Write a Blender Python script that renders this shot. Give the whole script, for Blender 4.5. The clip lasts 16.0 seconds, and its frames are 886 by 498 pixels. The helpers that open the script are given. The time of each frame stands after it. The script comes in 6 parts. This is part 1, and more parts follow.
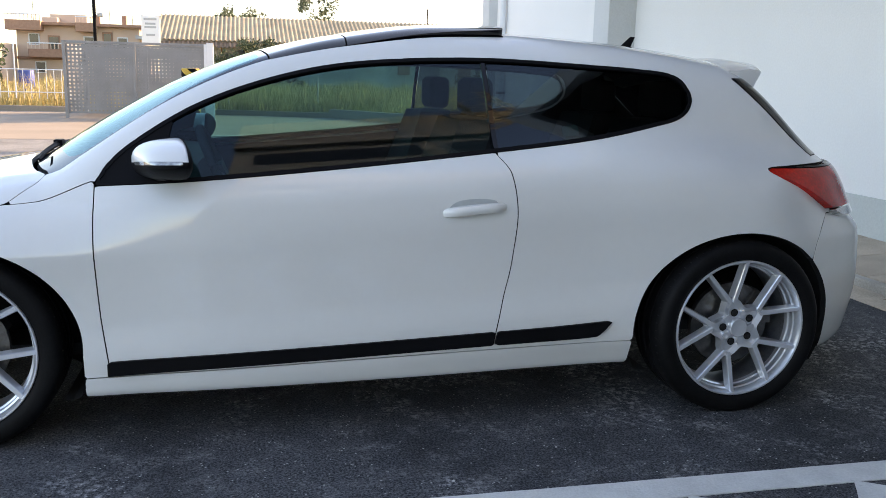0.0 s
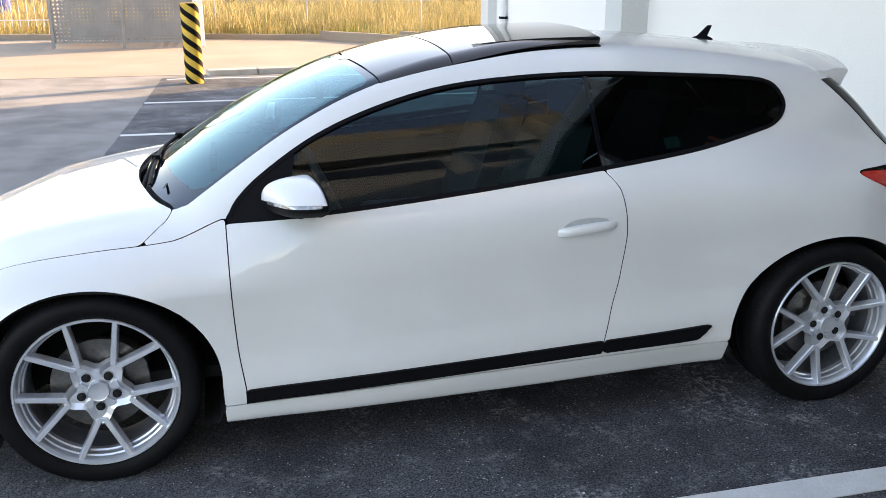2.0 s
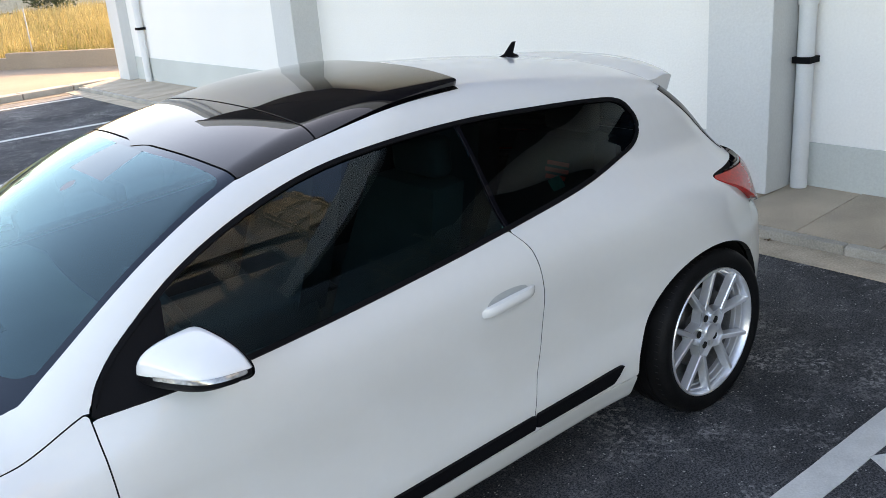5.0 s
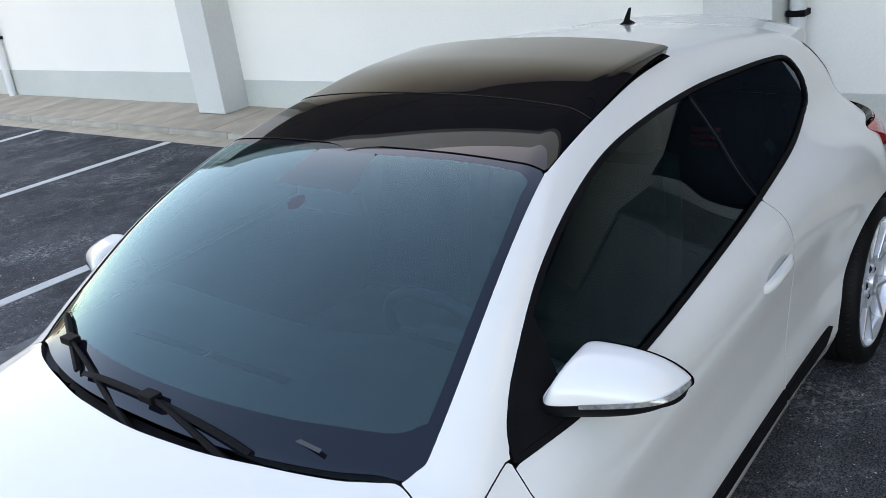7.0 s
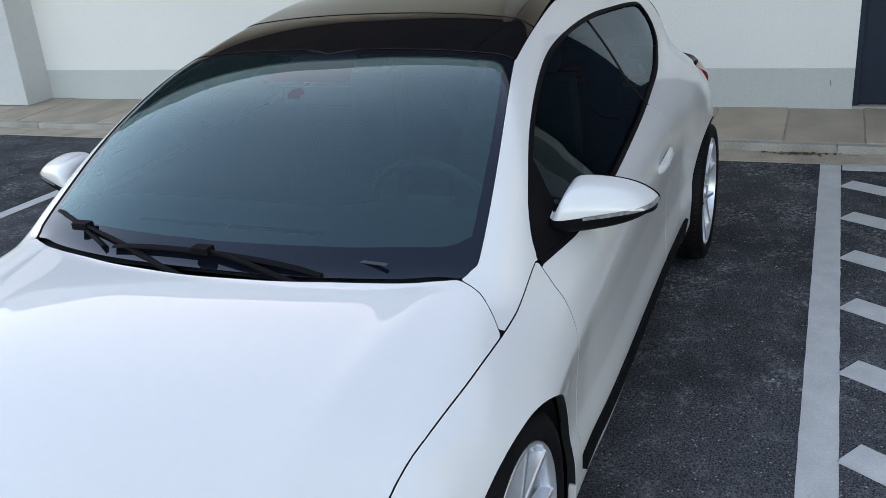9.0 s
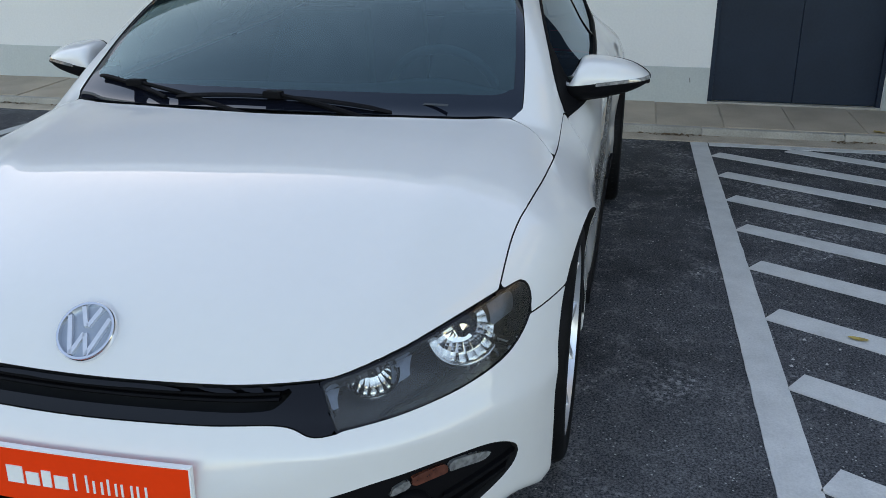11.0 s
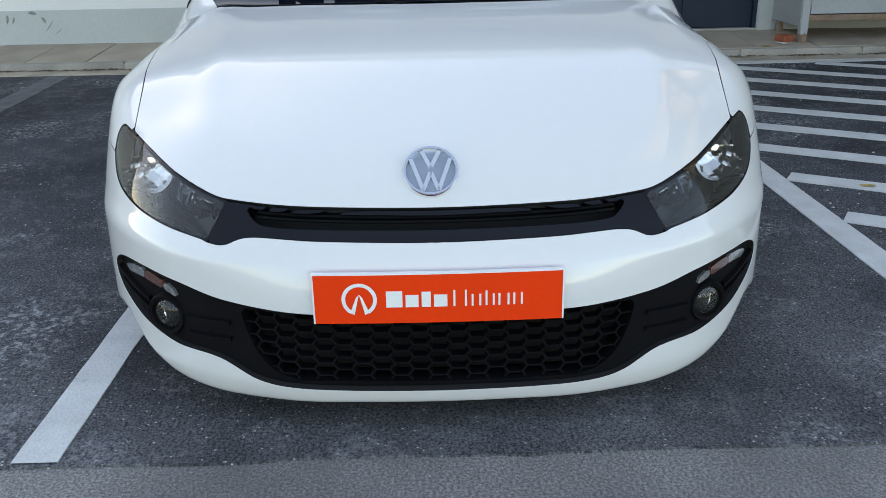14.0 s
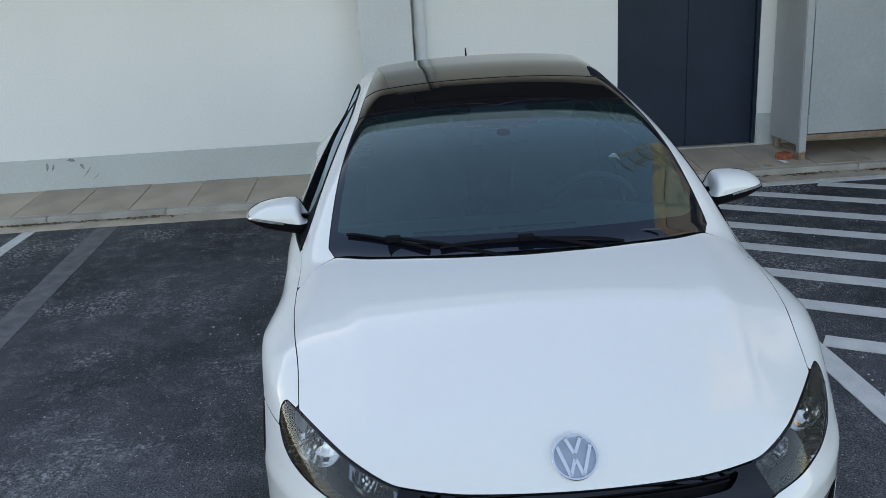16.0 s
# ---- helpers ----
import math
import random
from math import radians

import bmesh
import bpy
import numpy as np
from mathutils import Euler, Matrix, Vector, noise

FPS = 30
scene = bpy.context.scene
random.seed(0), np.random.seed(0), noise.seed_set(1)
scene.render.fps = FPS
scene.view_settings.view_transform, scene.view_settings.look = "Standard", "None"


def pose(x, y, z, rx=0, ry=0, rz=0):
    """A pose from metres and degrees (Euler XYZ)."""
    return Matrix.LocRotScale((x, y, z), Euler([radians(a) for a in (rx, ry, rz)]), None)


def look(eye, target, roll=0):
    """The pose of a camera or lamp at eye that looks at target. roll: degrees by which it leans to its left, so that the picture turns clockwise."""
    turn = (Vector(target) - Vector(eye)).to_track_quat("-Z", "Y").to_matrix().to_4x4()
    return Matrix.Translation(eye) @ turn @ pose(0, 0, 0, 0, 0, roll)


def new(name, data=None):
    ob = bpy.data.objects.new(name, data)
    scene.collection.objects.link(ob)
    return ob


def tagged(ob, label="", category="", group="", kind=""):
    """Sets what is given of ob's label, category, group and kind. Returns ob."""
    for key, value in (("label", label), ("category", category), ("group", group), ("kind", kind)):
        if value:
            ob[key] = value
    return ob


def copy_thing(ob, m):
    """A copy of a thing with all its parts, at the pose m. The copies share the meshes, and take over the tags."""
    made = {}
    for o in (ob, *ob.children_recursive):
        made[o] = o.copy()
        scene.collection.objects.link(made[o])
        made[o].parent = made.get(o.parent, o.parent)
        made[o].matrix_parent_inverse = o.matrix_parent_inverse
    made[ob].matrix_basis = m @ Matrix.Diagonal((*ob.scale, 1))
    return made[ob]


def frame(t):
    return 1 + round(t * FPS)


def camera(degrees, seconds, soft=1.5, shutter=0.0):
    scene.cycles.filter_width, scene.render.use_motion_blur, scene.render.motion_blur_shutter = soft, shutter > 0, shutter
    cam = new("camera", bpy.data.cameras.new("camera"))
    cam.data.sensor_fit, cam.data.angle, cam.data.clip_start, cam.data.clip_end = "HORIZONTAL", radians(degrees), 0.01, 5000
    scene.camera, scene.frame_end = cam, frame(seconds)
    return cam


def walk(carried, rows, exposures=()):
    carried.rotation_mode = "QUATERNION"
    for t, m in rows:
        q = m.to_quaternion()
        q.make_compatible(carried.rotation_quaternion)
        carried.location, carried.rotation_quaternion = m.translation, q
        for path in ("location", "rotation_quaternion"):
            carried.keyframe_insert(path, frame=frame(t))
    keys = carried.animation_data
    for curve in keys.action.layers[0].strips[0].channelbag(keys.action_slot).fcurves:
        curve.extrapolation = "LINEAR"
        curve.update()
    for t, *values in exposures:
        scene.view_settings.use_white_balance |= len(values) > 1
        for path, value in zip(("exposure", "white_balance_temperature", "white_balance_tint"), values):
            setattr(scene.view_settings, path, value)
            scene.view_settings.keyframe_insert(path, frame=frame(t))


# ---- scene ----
cam = camera(53.9, 16.0, soft=0.6)
METRES, EYE, TILT, LEAN, TURN = 8.0, 1.5, 0.0, 0.0, 0.0
PATH = [
    (0, (-0.407, -3.61, 1.170), (0.025, -1.699, 0.7826), 1.4),
    (0.5, (-0.535, -3.702, 1.297), (-0.079, -1.799, 0.886), -0.7),
    (1, (-0.684, -3.684, 1.352), (-0.227, -1.813, 0.816), -0.5),
    (1.5, (-0.825, -3.577, 1.441), (-0.352, -1.707, 0.911), -0.4),
    (2, (-0.847, -3.508, 1.548), (-0.382, -1.655, 0.956), 0.1),
    (2.5, (-0.839, -3.444, 1.587), (-0.384, -1.619, 0.908), 1.3),
    (3, (-0.958, -3.375, 1.645), (-0.518, -1.548, 0.958), 1.2),
    (3.5, (-1.087, -3.247, 1.668), (-0.485, -1.461, 0.998), -0.3),
    (4, (-1.056, -3.08, 1.702), (-0.335, -1.337, 1.039), -3.5),
    (4.2, (-1.079, -2.996, 1.7), (-0.263, -1.293, 1.043), -3.6),
    (6.3, (-1.772, -2.006, 1.818), (-0.379, -0.763, 1.102), -7.8),
    (6.5, (-1.842, -1.898, 1.807), (-0.442, -0.666, 1.084), -7.7),
    (7, (-1.956, -1.639, 1.797), (-0.546, -0.416, 1.08), -7.6),
    (7.5, (-2.115, -1.486, 1.758), (-0.579, -0.43, 1.034), -9.3),
    (8, (-2.29, -1.43, 1.705), (-0.628, -0.619, 0.943), -7.8),
    (8.5, (-2.503, -1.454, 1.642), (-0.826, -0.664, 0.89), -5.9),
    (8.7, (-2.588, -1.434, 1.642), (-0.908, -0.638, 0.904), -5.2),
    (10.8, (-3.307, -1.03, 1.293), (-1.469, -0.58, 0.647), -0.3),
    (11, (-3.376, -0.975, 1.272), (-1.527, -0.578, 0.621), 0.4),
    (11.5, (-3.6, -0.924, 1.209), (-1.75, -0.544, 0.549), 0.6),
    (12, (-3.733, -0.826, 1.198), (-1.878, -0.475, 0.537), 0.5),
    (12.5, (-3.804, -0.581, 1.177), (-1.927, -0.385, 0.516), 0.1),
    (13, (-3.789, -0.361, 1.137), (-1.931, -0.164, 0.421), -0.2),
    (13.5, (-3.73, -0.174, 1.101), (-1.865, -0.001, 0.4), -0.0),
    (14, (-3.837, 0.009, 1.087), (-1.969, -0.014, 0.374), -1.1),
    (14.5, (-3.99, 0.096, 1.202), (-2.131, 0.056, 0.467), -0.6),
    (15, (-4.05, 0.172, 1.424), (-2.18, 0.126, 0.716), -0.6),
    (15.5, (-4.014, 0.336, 1.639), (-2.104, 0.276, 1.05), -3.0),
    (16, (-3.964, 0.382, 1.751), (-2.055, 0.314, 1.159), -3.3),
]
EXPOSURES = [(0, 1.98, 7300, 19), (0.5, 1.68, 7350, 19), (1.0, 2.18, 7550, 19), (1.5, 2.3, 7700, 19), (3.5, 2.3, 7850, 19), (7, 2.17, 7900, 19), (8.5, 1.97, 7850, 18), (11, 1.6, 7550, 15), (12.5, 1.82, 7650, 14), (14.5, 1.84, 7750, 14), (15, 1.77, 7700, 14), (16, 1.64, 7550, 14)]
walk(cam, [(t, look(eye, target, roll)) for t, eye, target, roll in PATH], EXPOSURES)
# ---------------------------------------------------------------- light
world = bpy.data.worlds.new("world")
scene.world = world
world.use_nodes = True
wn = world.node_tree
SUN_DIR = Vector((0.87, 0.46, 0.34)).normalized()
sky = wn.nodes.new("ShaderNodeTexSky")
sky.sky_type = "NISHITA"
sky.sun_disc = False
sky.sun_elevation = math.asin(SUN_DIR.z)
sky.sun_rotation = math.atan2(SUN_DIR.x, SUN_DIR.y)
sky.dust_density = 1.25
sky.air_density = 1.0
veil = wn.nodes.new("ShaderNodeMix")
veil.data_type, veil.blend_type = "RGBA", "ADD"
veil.inputs[0].default_value = 1.0
veil.inputs[7].default_value = (0.14, 0.16, 0.20, 1)
wn.links.new(sky.outputs[0], veil.inputs[6])
wn.links.new(veil.outputs[2], wn.nodes["Background"].inputs[0])
wn.nodes["Background"].inputs[1].default_value = 0.15
sun = new("sun", bpy.data.lights.new("sun", "SUN"))
sun.data.energy, sun.data.angle, sun.data.color = 3.0, radians(0.6), (1.0, 0.73, 0.43)
sun.matrix_world = look((0, 0, 30), Vector((0, 0, 30)) - SUN_DIR)


# ---------------------------------------------------------------- materials
def material(name, colour, rough=0.5, metal=0.0, vary=0.12, scale=6.0, fine=90.0, bump=0.0, coat=0.0, colour2=None, spec=0.5, object_random=0.0, coat_rough=0.03):
    """A surface with variation at two scales, a bump and an optional clear coat."""
    m = bpy.data.materials.new(name)
    m.use_nodes = True
    nt = m.node_tree
    b = nt.nodes["Principled BSDF"]
    b.inputs["Roughness"].default_value, b.inputs["Metallic"].default_value = rough, metal
    b.inputs["Coat Weight"].default_value, b.inputs["Coat Roughness"].default_value = coat, coat_rough
    b.inputs["Coat IOR"].default_value = 1.6
    b.inputs["Specular IOR Level"].default_value = spec
    pos = nt.nodes.new("ShaderNodeTexCoord").outputs["Object"]
    n1, n2 = nt.nodes.new("ShaderNodeTexNoise"), nt.nodes.new("ShaderNodeTexNoise")
    for n, s, d in ((n1, scale, 4), (n2, fine, 3)):
        n.inputs["Scale"].default_value, n.inputs["Detail"].default_value = s, d
        nt.links.new(pos, n.inputs["Vector"])
    mix = nt.nodes.new("ShaderNodeMix")
    mix.inputs[0].default_value = 0.45
    nt.links.new(n1.outputs[0], mix.inputs[2]), nt.links.new(n2.outputs[0], mix.inputs[3])
    ramp = nt.nodes.new("ShaderNodeValToRGB")
    c2 = colour2 or tuple(c * (1 - 2 * vary) for c in colour)
    c1 = colour if colour2 else tuple(min(c * (1 + 2 * vary), 0.95) for c in colour)
    ramp.color_ramp.elements[0].position, ramp.color_ramp.elements[1].position = 0.3, 0.7
    ramp.color_ramp.elements[0].color, ramp.color_ramp.elements[1].color = (*c2, 1), (*c1, 1)
    nt.links.new(mix.outputs[0], ramp.inputs[0])
    out = ramp.outputs[0]
    if object_random:
        info, hsv, rng = nt.nodes.new("ShaderNodeObjectInfo"), nt.nodes.new("ShaderNodeHueSaturation"), nt.nodes.new("ShaderNodeMapRange")
        rng.inputs[3].default_value, rng.inputs[4].default_value = 1 - object_random, 1 + object_random
        nt.links.new(info.outputs["Random"], rng.inputs[0]), nt.links.new(rng.outputs[0], hsv.inputs["Value"])
        nt.links.new(out, hsv.inputs["Color"])
        out = hsv.outputs[0]
    nt.links.new(out, b.inputs["Base Color"])
    if bump:
        bn = nt.nodes.new("ShaderNodeBump")
        bn.inputs["Strength"].default_value, bn.inputs["Distance"].default_value = 1.0, bump
        nt.links.new(n2.outputs[0], bn.inputs["Height"]), nt.links.new(bn.outputs[0], b.inputs["Normal"])
    return m


def glass(name, tint, gloss=1.45, rough=0.0, haze=0.0, coat=(1, 1, 1), haze_colour=(0.6, 0.6, 0.6)):
    """A tinted pane: clear tint, an even painted haze, and a tinted gloss that follows the angle."""
    m = bpy.data.materials.new(name)
    m.use_nodes = True
    nt = m.node_tree
    nt.nodes.remove(nt.nodes["Principled BSDF"])
    clear, shine, mix, fres = (nt.nodes.new("ShaderNode" + k) for k in ("BsdfTransparent", "BsdfGlossy", "MixShader", "Fresnel"))
    clear.inputs[0].default_value = (*tint, 1)
    shine.inputs["Roughness"].default_value = rough
    shine.inputs[0].default_value = (*coat, 1)
    fres.inputs[0].default_value = gloss
    film, veil_mix = nt.nodes.new("ShaderNodeBsdfDiffuse"), nt.nodes.new("ShaderNodeMixShader")
    film.inputs[0].default_value = (*haze_colour, 1)
    veil_mix.inputs[0].default_value = haze
    nt.links.new(clear.outputs[0], veil_mix.inputs[1]), nt.links.new(film.outputs[0], veil_mix.inputs[2])
    nt.links.new(fres.outputs[0], mix.inputs[0]), nt.links.new(veil_mix.outputs[0], mix.inputs[1]), nt.links.new(shine.outputs[0], mix.inputs[2])
    nt.links.new(mix.outputs[0], nt.nodes["Material Output"].inputs[0])
    return m


def asphalt(name, dark, light, stain, stain_at, speck, worn=None):
    """Asphalt: stone grain, pale stone specks, broad pale scuffs and dark damp patches."""
    m = bpy.data.materials.new(name)
    m.use_nodes = True
    nt = m.node_tree
    b = nt.nodes["Principled BSDF"]
    b.inputs["Roughness"].default_value = 0.85
    b.inputs["Specular IOR Level"].default_value = 0.10
    pos = nt.nodes.new("ShaderNodeTexCoord").outputs["Object"]

    def noise_at(scale, detail=4, rough=0.6):
        n = nt.nodes.new("ShaderNodeTexNoise")
        n.inputs["Scale"].default_value, n.inputs["Detail"].default_value, n.inputs["Roughness"].default_value = scale, detail, rough
        nt.links.new(pos, n.inputs["Vector"])
        return n.outputs[0]

    def ramp(value, lo, hi):
        r = nt.nodes.new("ShaderNodeMapRange")
        r.inputs[1].default_value, r.inputs[2].default_value = lo, hi
        nt.links.new(value, r.inputs[0])
        return r.outputs[0]

    def blend(fac, a, c):
        x = nt.nodes.new("ShaderNodeMix")
        x.data_type = "RGBA"
        nt.links.new(fac, x.inputs[0])
        for v, s in ((a, x.inputs[6]), (c, x.inputs[7])):
            nt.links.new(v, s) if hasattr(v, "links") else setattr(s, "default_value", (*v, 1))
        return x.outputs[2]

    def times(a, c):
        x = nt.nodes.new("ShaderNodeMath")
        x.operation = "MULTIPLY"
        nt.links.new(a, x.inputs[0])
        nt.links.new(c, x.inputs[1]) if hasattr(c, "links") else setattr(x.inputs[1], "default_value", c)
        return x.outputs[0]

    grain = noise_at(140, 3, 0.75)
    base = blend(ramp(grain, 0.40, 0.66), dark, light)
    if worn:
        xyz = nt.nodes.new("ShaderNodeSeparateXYZ")
        nt.links.new(pos, xyz.inputs[0])
        # paler towards low x, broken up by noise
        paler = times(ramp(xyz.outputs[0], worn[0], worn[1]), ramp(noise_at(2.2, 5, 0.6), 0.30, 0.62))
        base = blend(paler, base, blend(ramp(grain, 0.36, 0.66), worn[2], worn[3]))
    base = blend(times(ramp(noise_at(0.9, 5), 0.42, 0.62), 0.55), base, tuple(0.55 * c for c in dark))
    scuff = times(ramp(noise_at(1.4, 6, 0.65), stain_at, stain_at + 0.12), ramp(noise_at(46, 4, 0.75), 0.50, 0.62))
    base = blend(scuff, base, stain)
    clump = times(times(ramp(noise_at(6.5, 5, 0.7), 0.50, 0.66), ramp(noise_at(90, 3, 0.7), 0.46, 0.60)), 0.5)
    base = blend(clump, base, tuple(0.85 * c for c in stain))
    vor = nt.nodes.new("ShaderNodeTexVoronoi")
    vor.inputs["Scale"].default_value = 60
    nt.links.new(pos, vor.inputs["Vector"])
    dots = times(ramp(vor.outputs["Distance"], 0.22, 0.12), ramp(noise_at(25, 2), 1 - speck, 1 - speck + 0.05))
    base = blend(dots, base, (0.50, 0.50, 0.48))
    nt.links.new(base, b.inputs["Base Color"])
    bn = nt.nodes.new("ShaderNodeBump")
    bn.inputs["Distance"].default_value = 0.005
    nt.links.new(grain, bn.inputs["Height"]), nt.links.new(bn.outputs[0], b.inputs["Normal"])
    return m


def road_paint(name):
    """White road paint, worn through to the asphalt in spots."""
    m = material(name, (0.62, 0.62, 0.60), 0.75, vary=0.08, scale=9, fine=140, bump=0.002)
    nt = m.node_tree
    b = nt.nodes["Principled BSDF"]
    old = b.inputs["Base Color"].links[0].from_socket
    pos = nt.nodes["Texture Coordinate"].outputs["Object"]
    n = nt.nodes.new("ShaderNodeTexNoise")
    n.inputs["Scale"].default_value, n.inputs["Detail"].default_value, n.inputs["Roughness"].default_value = 7, 9, 0.78
    r = nt.nodes.new("ShaderNodeMapRange")
    r.inputs[1].default_value, r.inputs[2].default_value = 0.62, 0.74
    x = nt.nodes.new("ShaderNodeMix")
    x.data_type = "RGBA"
    x.inputs[7].default_value = (0.13, 0.13, 0.13, 1)
    nt.links.new(pos, n.inputs["Vector"]), nt.links.new(n.outputs[0], r.inputs[0]), nt.links.new(r.outputs[0], x.inputs[0])
    nt.links.new(old, x.inputs[6]), nt.links.new(x.outputs[2], b.inputs["Base Color"])
    return m


M_PAINT = material("white_paint", (0.71, 0.71, 0.69), 0.4, vary=0.008, scale=2, fine=30, coat=1.0, spec=0.2, coat_rough=0.004)
M_BLACK = material("black_gloss", (0.004, 0.004, 0.006), 0.03, vary=0.1, spec=0.28)
M_PLASTIC = material("black_plastic", (0.005, 0.005, 0.006), 0.6, vary=0.15, fine=400, bump=0.0004, spec=0.08)
M_RUBBER = material("tyre_rubber", (0.0065, 0.0065, 0.007), 0.55, vary=0.25, scale=14, fine=160, bump=0.0004, spec=0.10)
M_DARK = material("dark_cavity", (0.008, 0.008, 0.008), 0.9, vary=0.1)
M_RIM = material("silver_rim", (0.68, 0.70, 0.74), 0.30, 0.6, vary=0.03, scale=20, coat=0.7)
M_BOWL = material("bright_bowl", (0.88, 0.88, 0.86), 0.07, 1.0, vary=0.06, scale=50)
M_BEZEL = material("satin_lamp_bezel", (0.20, 0.23, 0.28), 0.28, 0.8, vary=0.08, scale=30)
M_BADGE = material("badge_grey", (0.36, 0.40, 0.45), 0.3, 0.6, vary=0.03)
M_CHROME = material("chrome", (0.80, 0.81, 0.83), 0.07, 1.0, vary=0.02)
# darker than the rim: the shade inside the wheel is in this colour
M_BARREL = material("shaded_barrel", (0.30, 0.31, 0.33), 0.35, 0.7, vary=0.15, scale=18, fine=120)
M_BRAKE = material("brake_steel", (0.14, 0.135, 0.13), 0.4, 0.9, vary=0.15, scale=30)
M_SEAT = material("seat_cloth", (0.036, 0.038, 0.040), 0.95, vary=0.2, fine=300, bump=0.001)
M_TRIMGREY = material("interior_plastic", (0.038, 0.046, 0.050), 0.7, vary=0.1, fine=250, bump=0.0005)
M_HEADLINER = material("headliner", (0.45, 0.44, 0.41), 0.95, vary=0.06, fine=200)
# teal film and bluish gloss tints paint the sky's sheen into the panes
M_WSGLASS = glass("windscreen_glass", (0.50, 0.76, 0.80), 1.76, 0.0, 0.016, (0.66, 0.94, 1.0), (0.34, 0.74, 0.82))
M_SIDEGLASS = glass("tinted_glass", (0.30, 0.50, 0.51), 1.43, 0.0, 0.0, (0.74, 0.88, 1.0))
M_QUARTERGLASS = glass("dark_privacy_glass", (0.19, 0.25, 0.26), 1.50, 0.0, 0.0, (0.74, 0.88, 1.0))
M_LENS = glass("lens_glass", (0.95, 0.94, 0.90), 1.5, 0.0, 0.022, (1, 1, 1), (0.75, 0.72, 0.60))
M_FRIT = material("black_frit", (0.006, 0.007, 0.012), 0.02, vary=0.05)
M_FRIT.node_tree.nodes["Principled BSDF"].inputs["IOR"].default_value = 1.52
M_FRIT.node_tree.nodes["Principled BSDF"].inputs["Specular Tint"].default_value = (0.66, 0.86, 1.0, 1)
M_SHADE = material("dotted_sensor_shade", (0.010, 0.020, 0.026), 0.02, vary=0.05)
M_SHADE.node_tree.nodes["Principled BSDF"].inputs["IOR"].default_value = 1.62
M_SHADE.node_tree.nodes["Principled BSDF"].inputs["Specular Tint"].default_value = (0.55, 0.92, 1.0, 1)
# warm specular tint puts the reflected wall's brown into the gloss
M_ROOFGLASS = material("warm_reflection_roof_glass", (0.005, 0.005, 0.007), 0.02, vary=0.05)
M_ROOFGLASS.node_tree.nodes["Principled BSDF"].inputs["IOR"].default_value = 1.55
M_ROOFGLASS.node_tree.nodes["Principled BSDF"].inputs["Specular Tint"].default_value = (1.0, 0.90, 0.79, 1)
M_RED = material("red_lens", (0.46, 0.009, 0.004), 0.05, vary=0.3, scale=7, spec=0.3)
M_PLATE = material("orange_red_plate", (0.93, 0.05, 0.006), 0.5, vary=0.02, spec=0.12)
M_WHITE = material("white_print", (0.82, 0.82, 0.80), 0.5, vary=0.02)
M_AMBER = material("amber_lens", (0.11, 0.035, 0.02), 0.15, vary=0.2, scale=60, coat=1.0)
M_CLEARLENS = material("clear_reflector", (0.34, 0.34, 0.33), 0.15, 0.5, vary=0.3, scale=70, coat=1.0)
M_GREEN = material("green_sticker", (0.02, 0.22, 0.17), 0.5, vary=0.1, scale=60)
M_REDSTICK = material("red_sticker", (0.75, 0.05, 0.03), 0.5, vary=0.1)

M_ASPHALT = asphalt("dark_asphalt", (0.027, 0.029, 0.033), (0.176, 0.180, 0.192), (0.38, 0.38, 0.385), 0.508, 0.47, (-0.2, -1.9, (0.045, 0.047, 0.052), (0.26, 0.262, 0.268)))
M_OLDASPHALT = asphalt("old_asphalt", (0.16, 0.155, 0.15), (0.46, 0.445, 0.42), (0.26, 0.25, 0.23), 0.62, 0.36)
M_LINE = road_paint("road_paint")
M_FADED = material("faded_paint", (0.13, 0.132, 0.135), 0.85, vary=0.25, scale=9, fine=120)
M_WALL = material("white_render", (0.82, 0.81, 0.78), 0.9, vary=0.025, scale=0.7, fine=60, bump=0.002)
M_DADO = material("grey_dado", (0.53, 0.555, 0.53), 0.85, vary=0.05, scale=1.1, fine=70, bump=0.002)
M_PILASTER = material("pilaster_render", (0.60, 0.61, 0.60), 0.9, vary=0.04, scale=1.2, fine=60, bump=0.002)
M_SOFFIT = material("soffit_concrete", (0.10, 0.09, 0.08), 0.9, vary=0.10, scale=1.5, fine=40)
M_DOORBLUE = material("dark_blue_steel", (0.012, 0.023, 0.043), 0.5, vary=0.10, scale=3, fine=50, spec=0.25)
M_PAVING = material("paving_slab", (0.45, 0.375, 0.29), 0.9, vary=0.15, scale=2.5, fine=110, bump=0.002, object_random=0.10)
M_KERB = material("kerb_concrete", (0.38, 0.355, 0.31), 0.9, vary=0.16, scale=4, fine=90, bump=0.002, object_random=0.08)
M_GUTTER = material("gutter_concrete", (0.48, 0.405, 0.315), 0.95, vary=0.18, scale=5, fine=90, bump=0.003)
M_GREYPAINT = material("grey_painted_steel", (0.40, 0.42, 0.42), 0.55, vary=0.06, scale=2, fine=40)
M_RUST = material("rust", (0.20, 0.09, 0.04), 0.9, vary=0.3, scale=14, fine=80, colour2=(0.33, 0.28, 0.22))
M_PIPE = material("white_pipe", (0.70, 0.71, 0.71), 0.4, vary=0.03)
M_CONCRETE = material("sunlit_concrete", (0.29, 0.235, 0.18), 0.95, vary=0.10, scale=0.6, fine=40, bump=0.003)
M_GALV = material("galvanised_sheet", (0.25, 0.245, 0.24), 0.5, 0.35, vary=0.10, scale=3, fine=60)
M_YELLOW = material("yellow_paint", (0.62, 0.38, 0.04), 0.6, vary=0.10, scale=8)
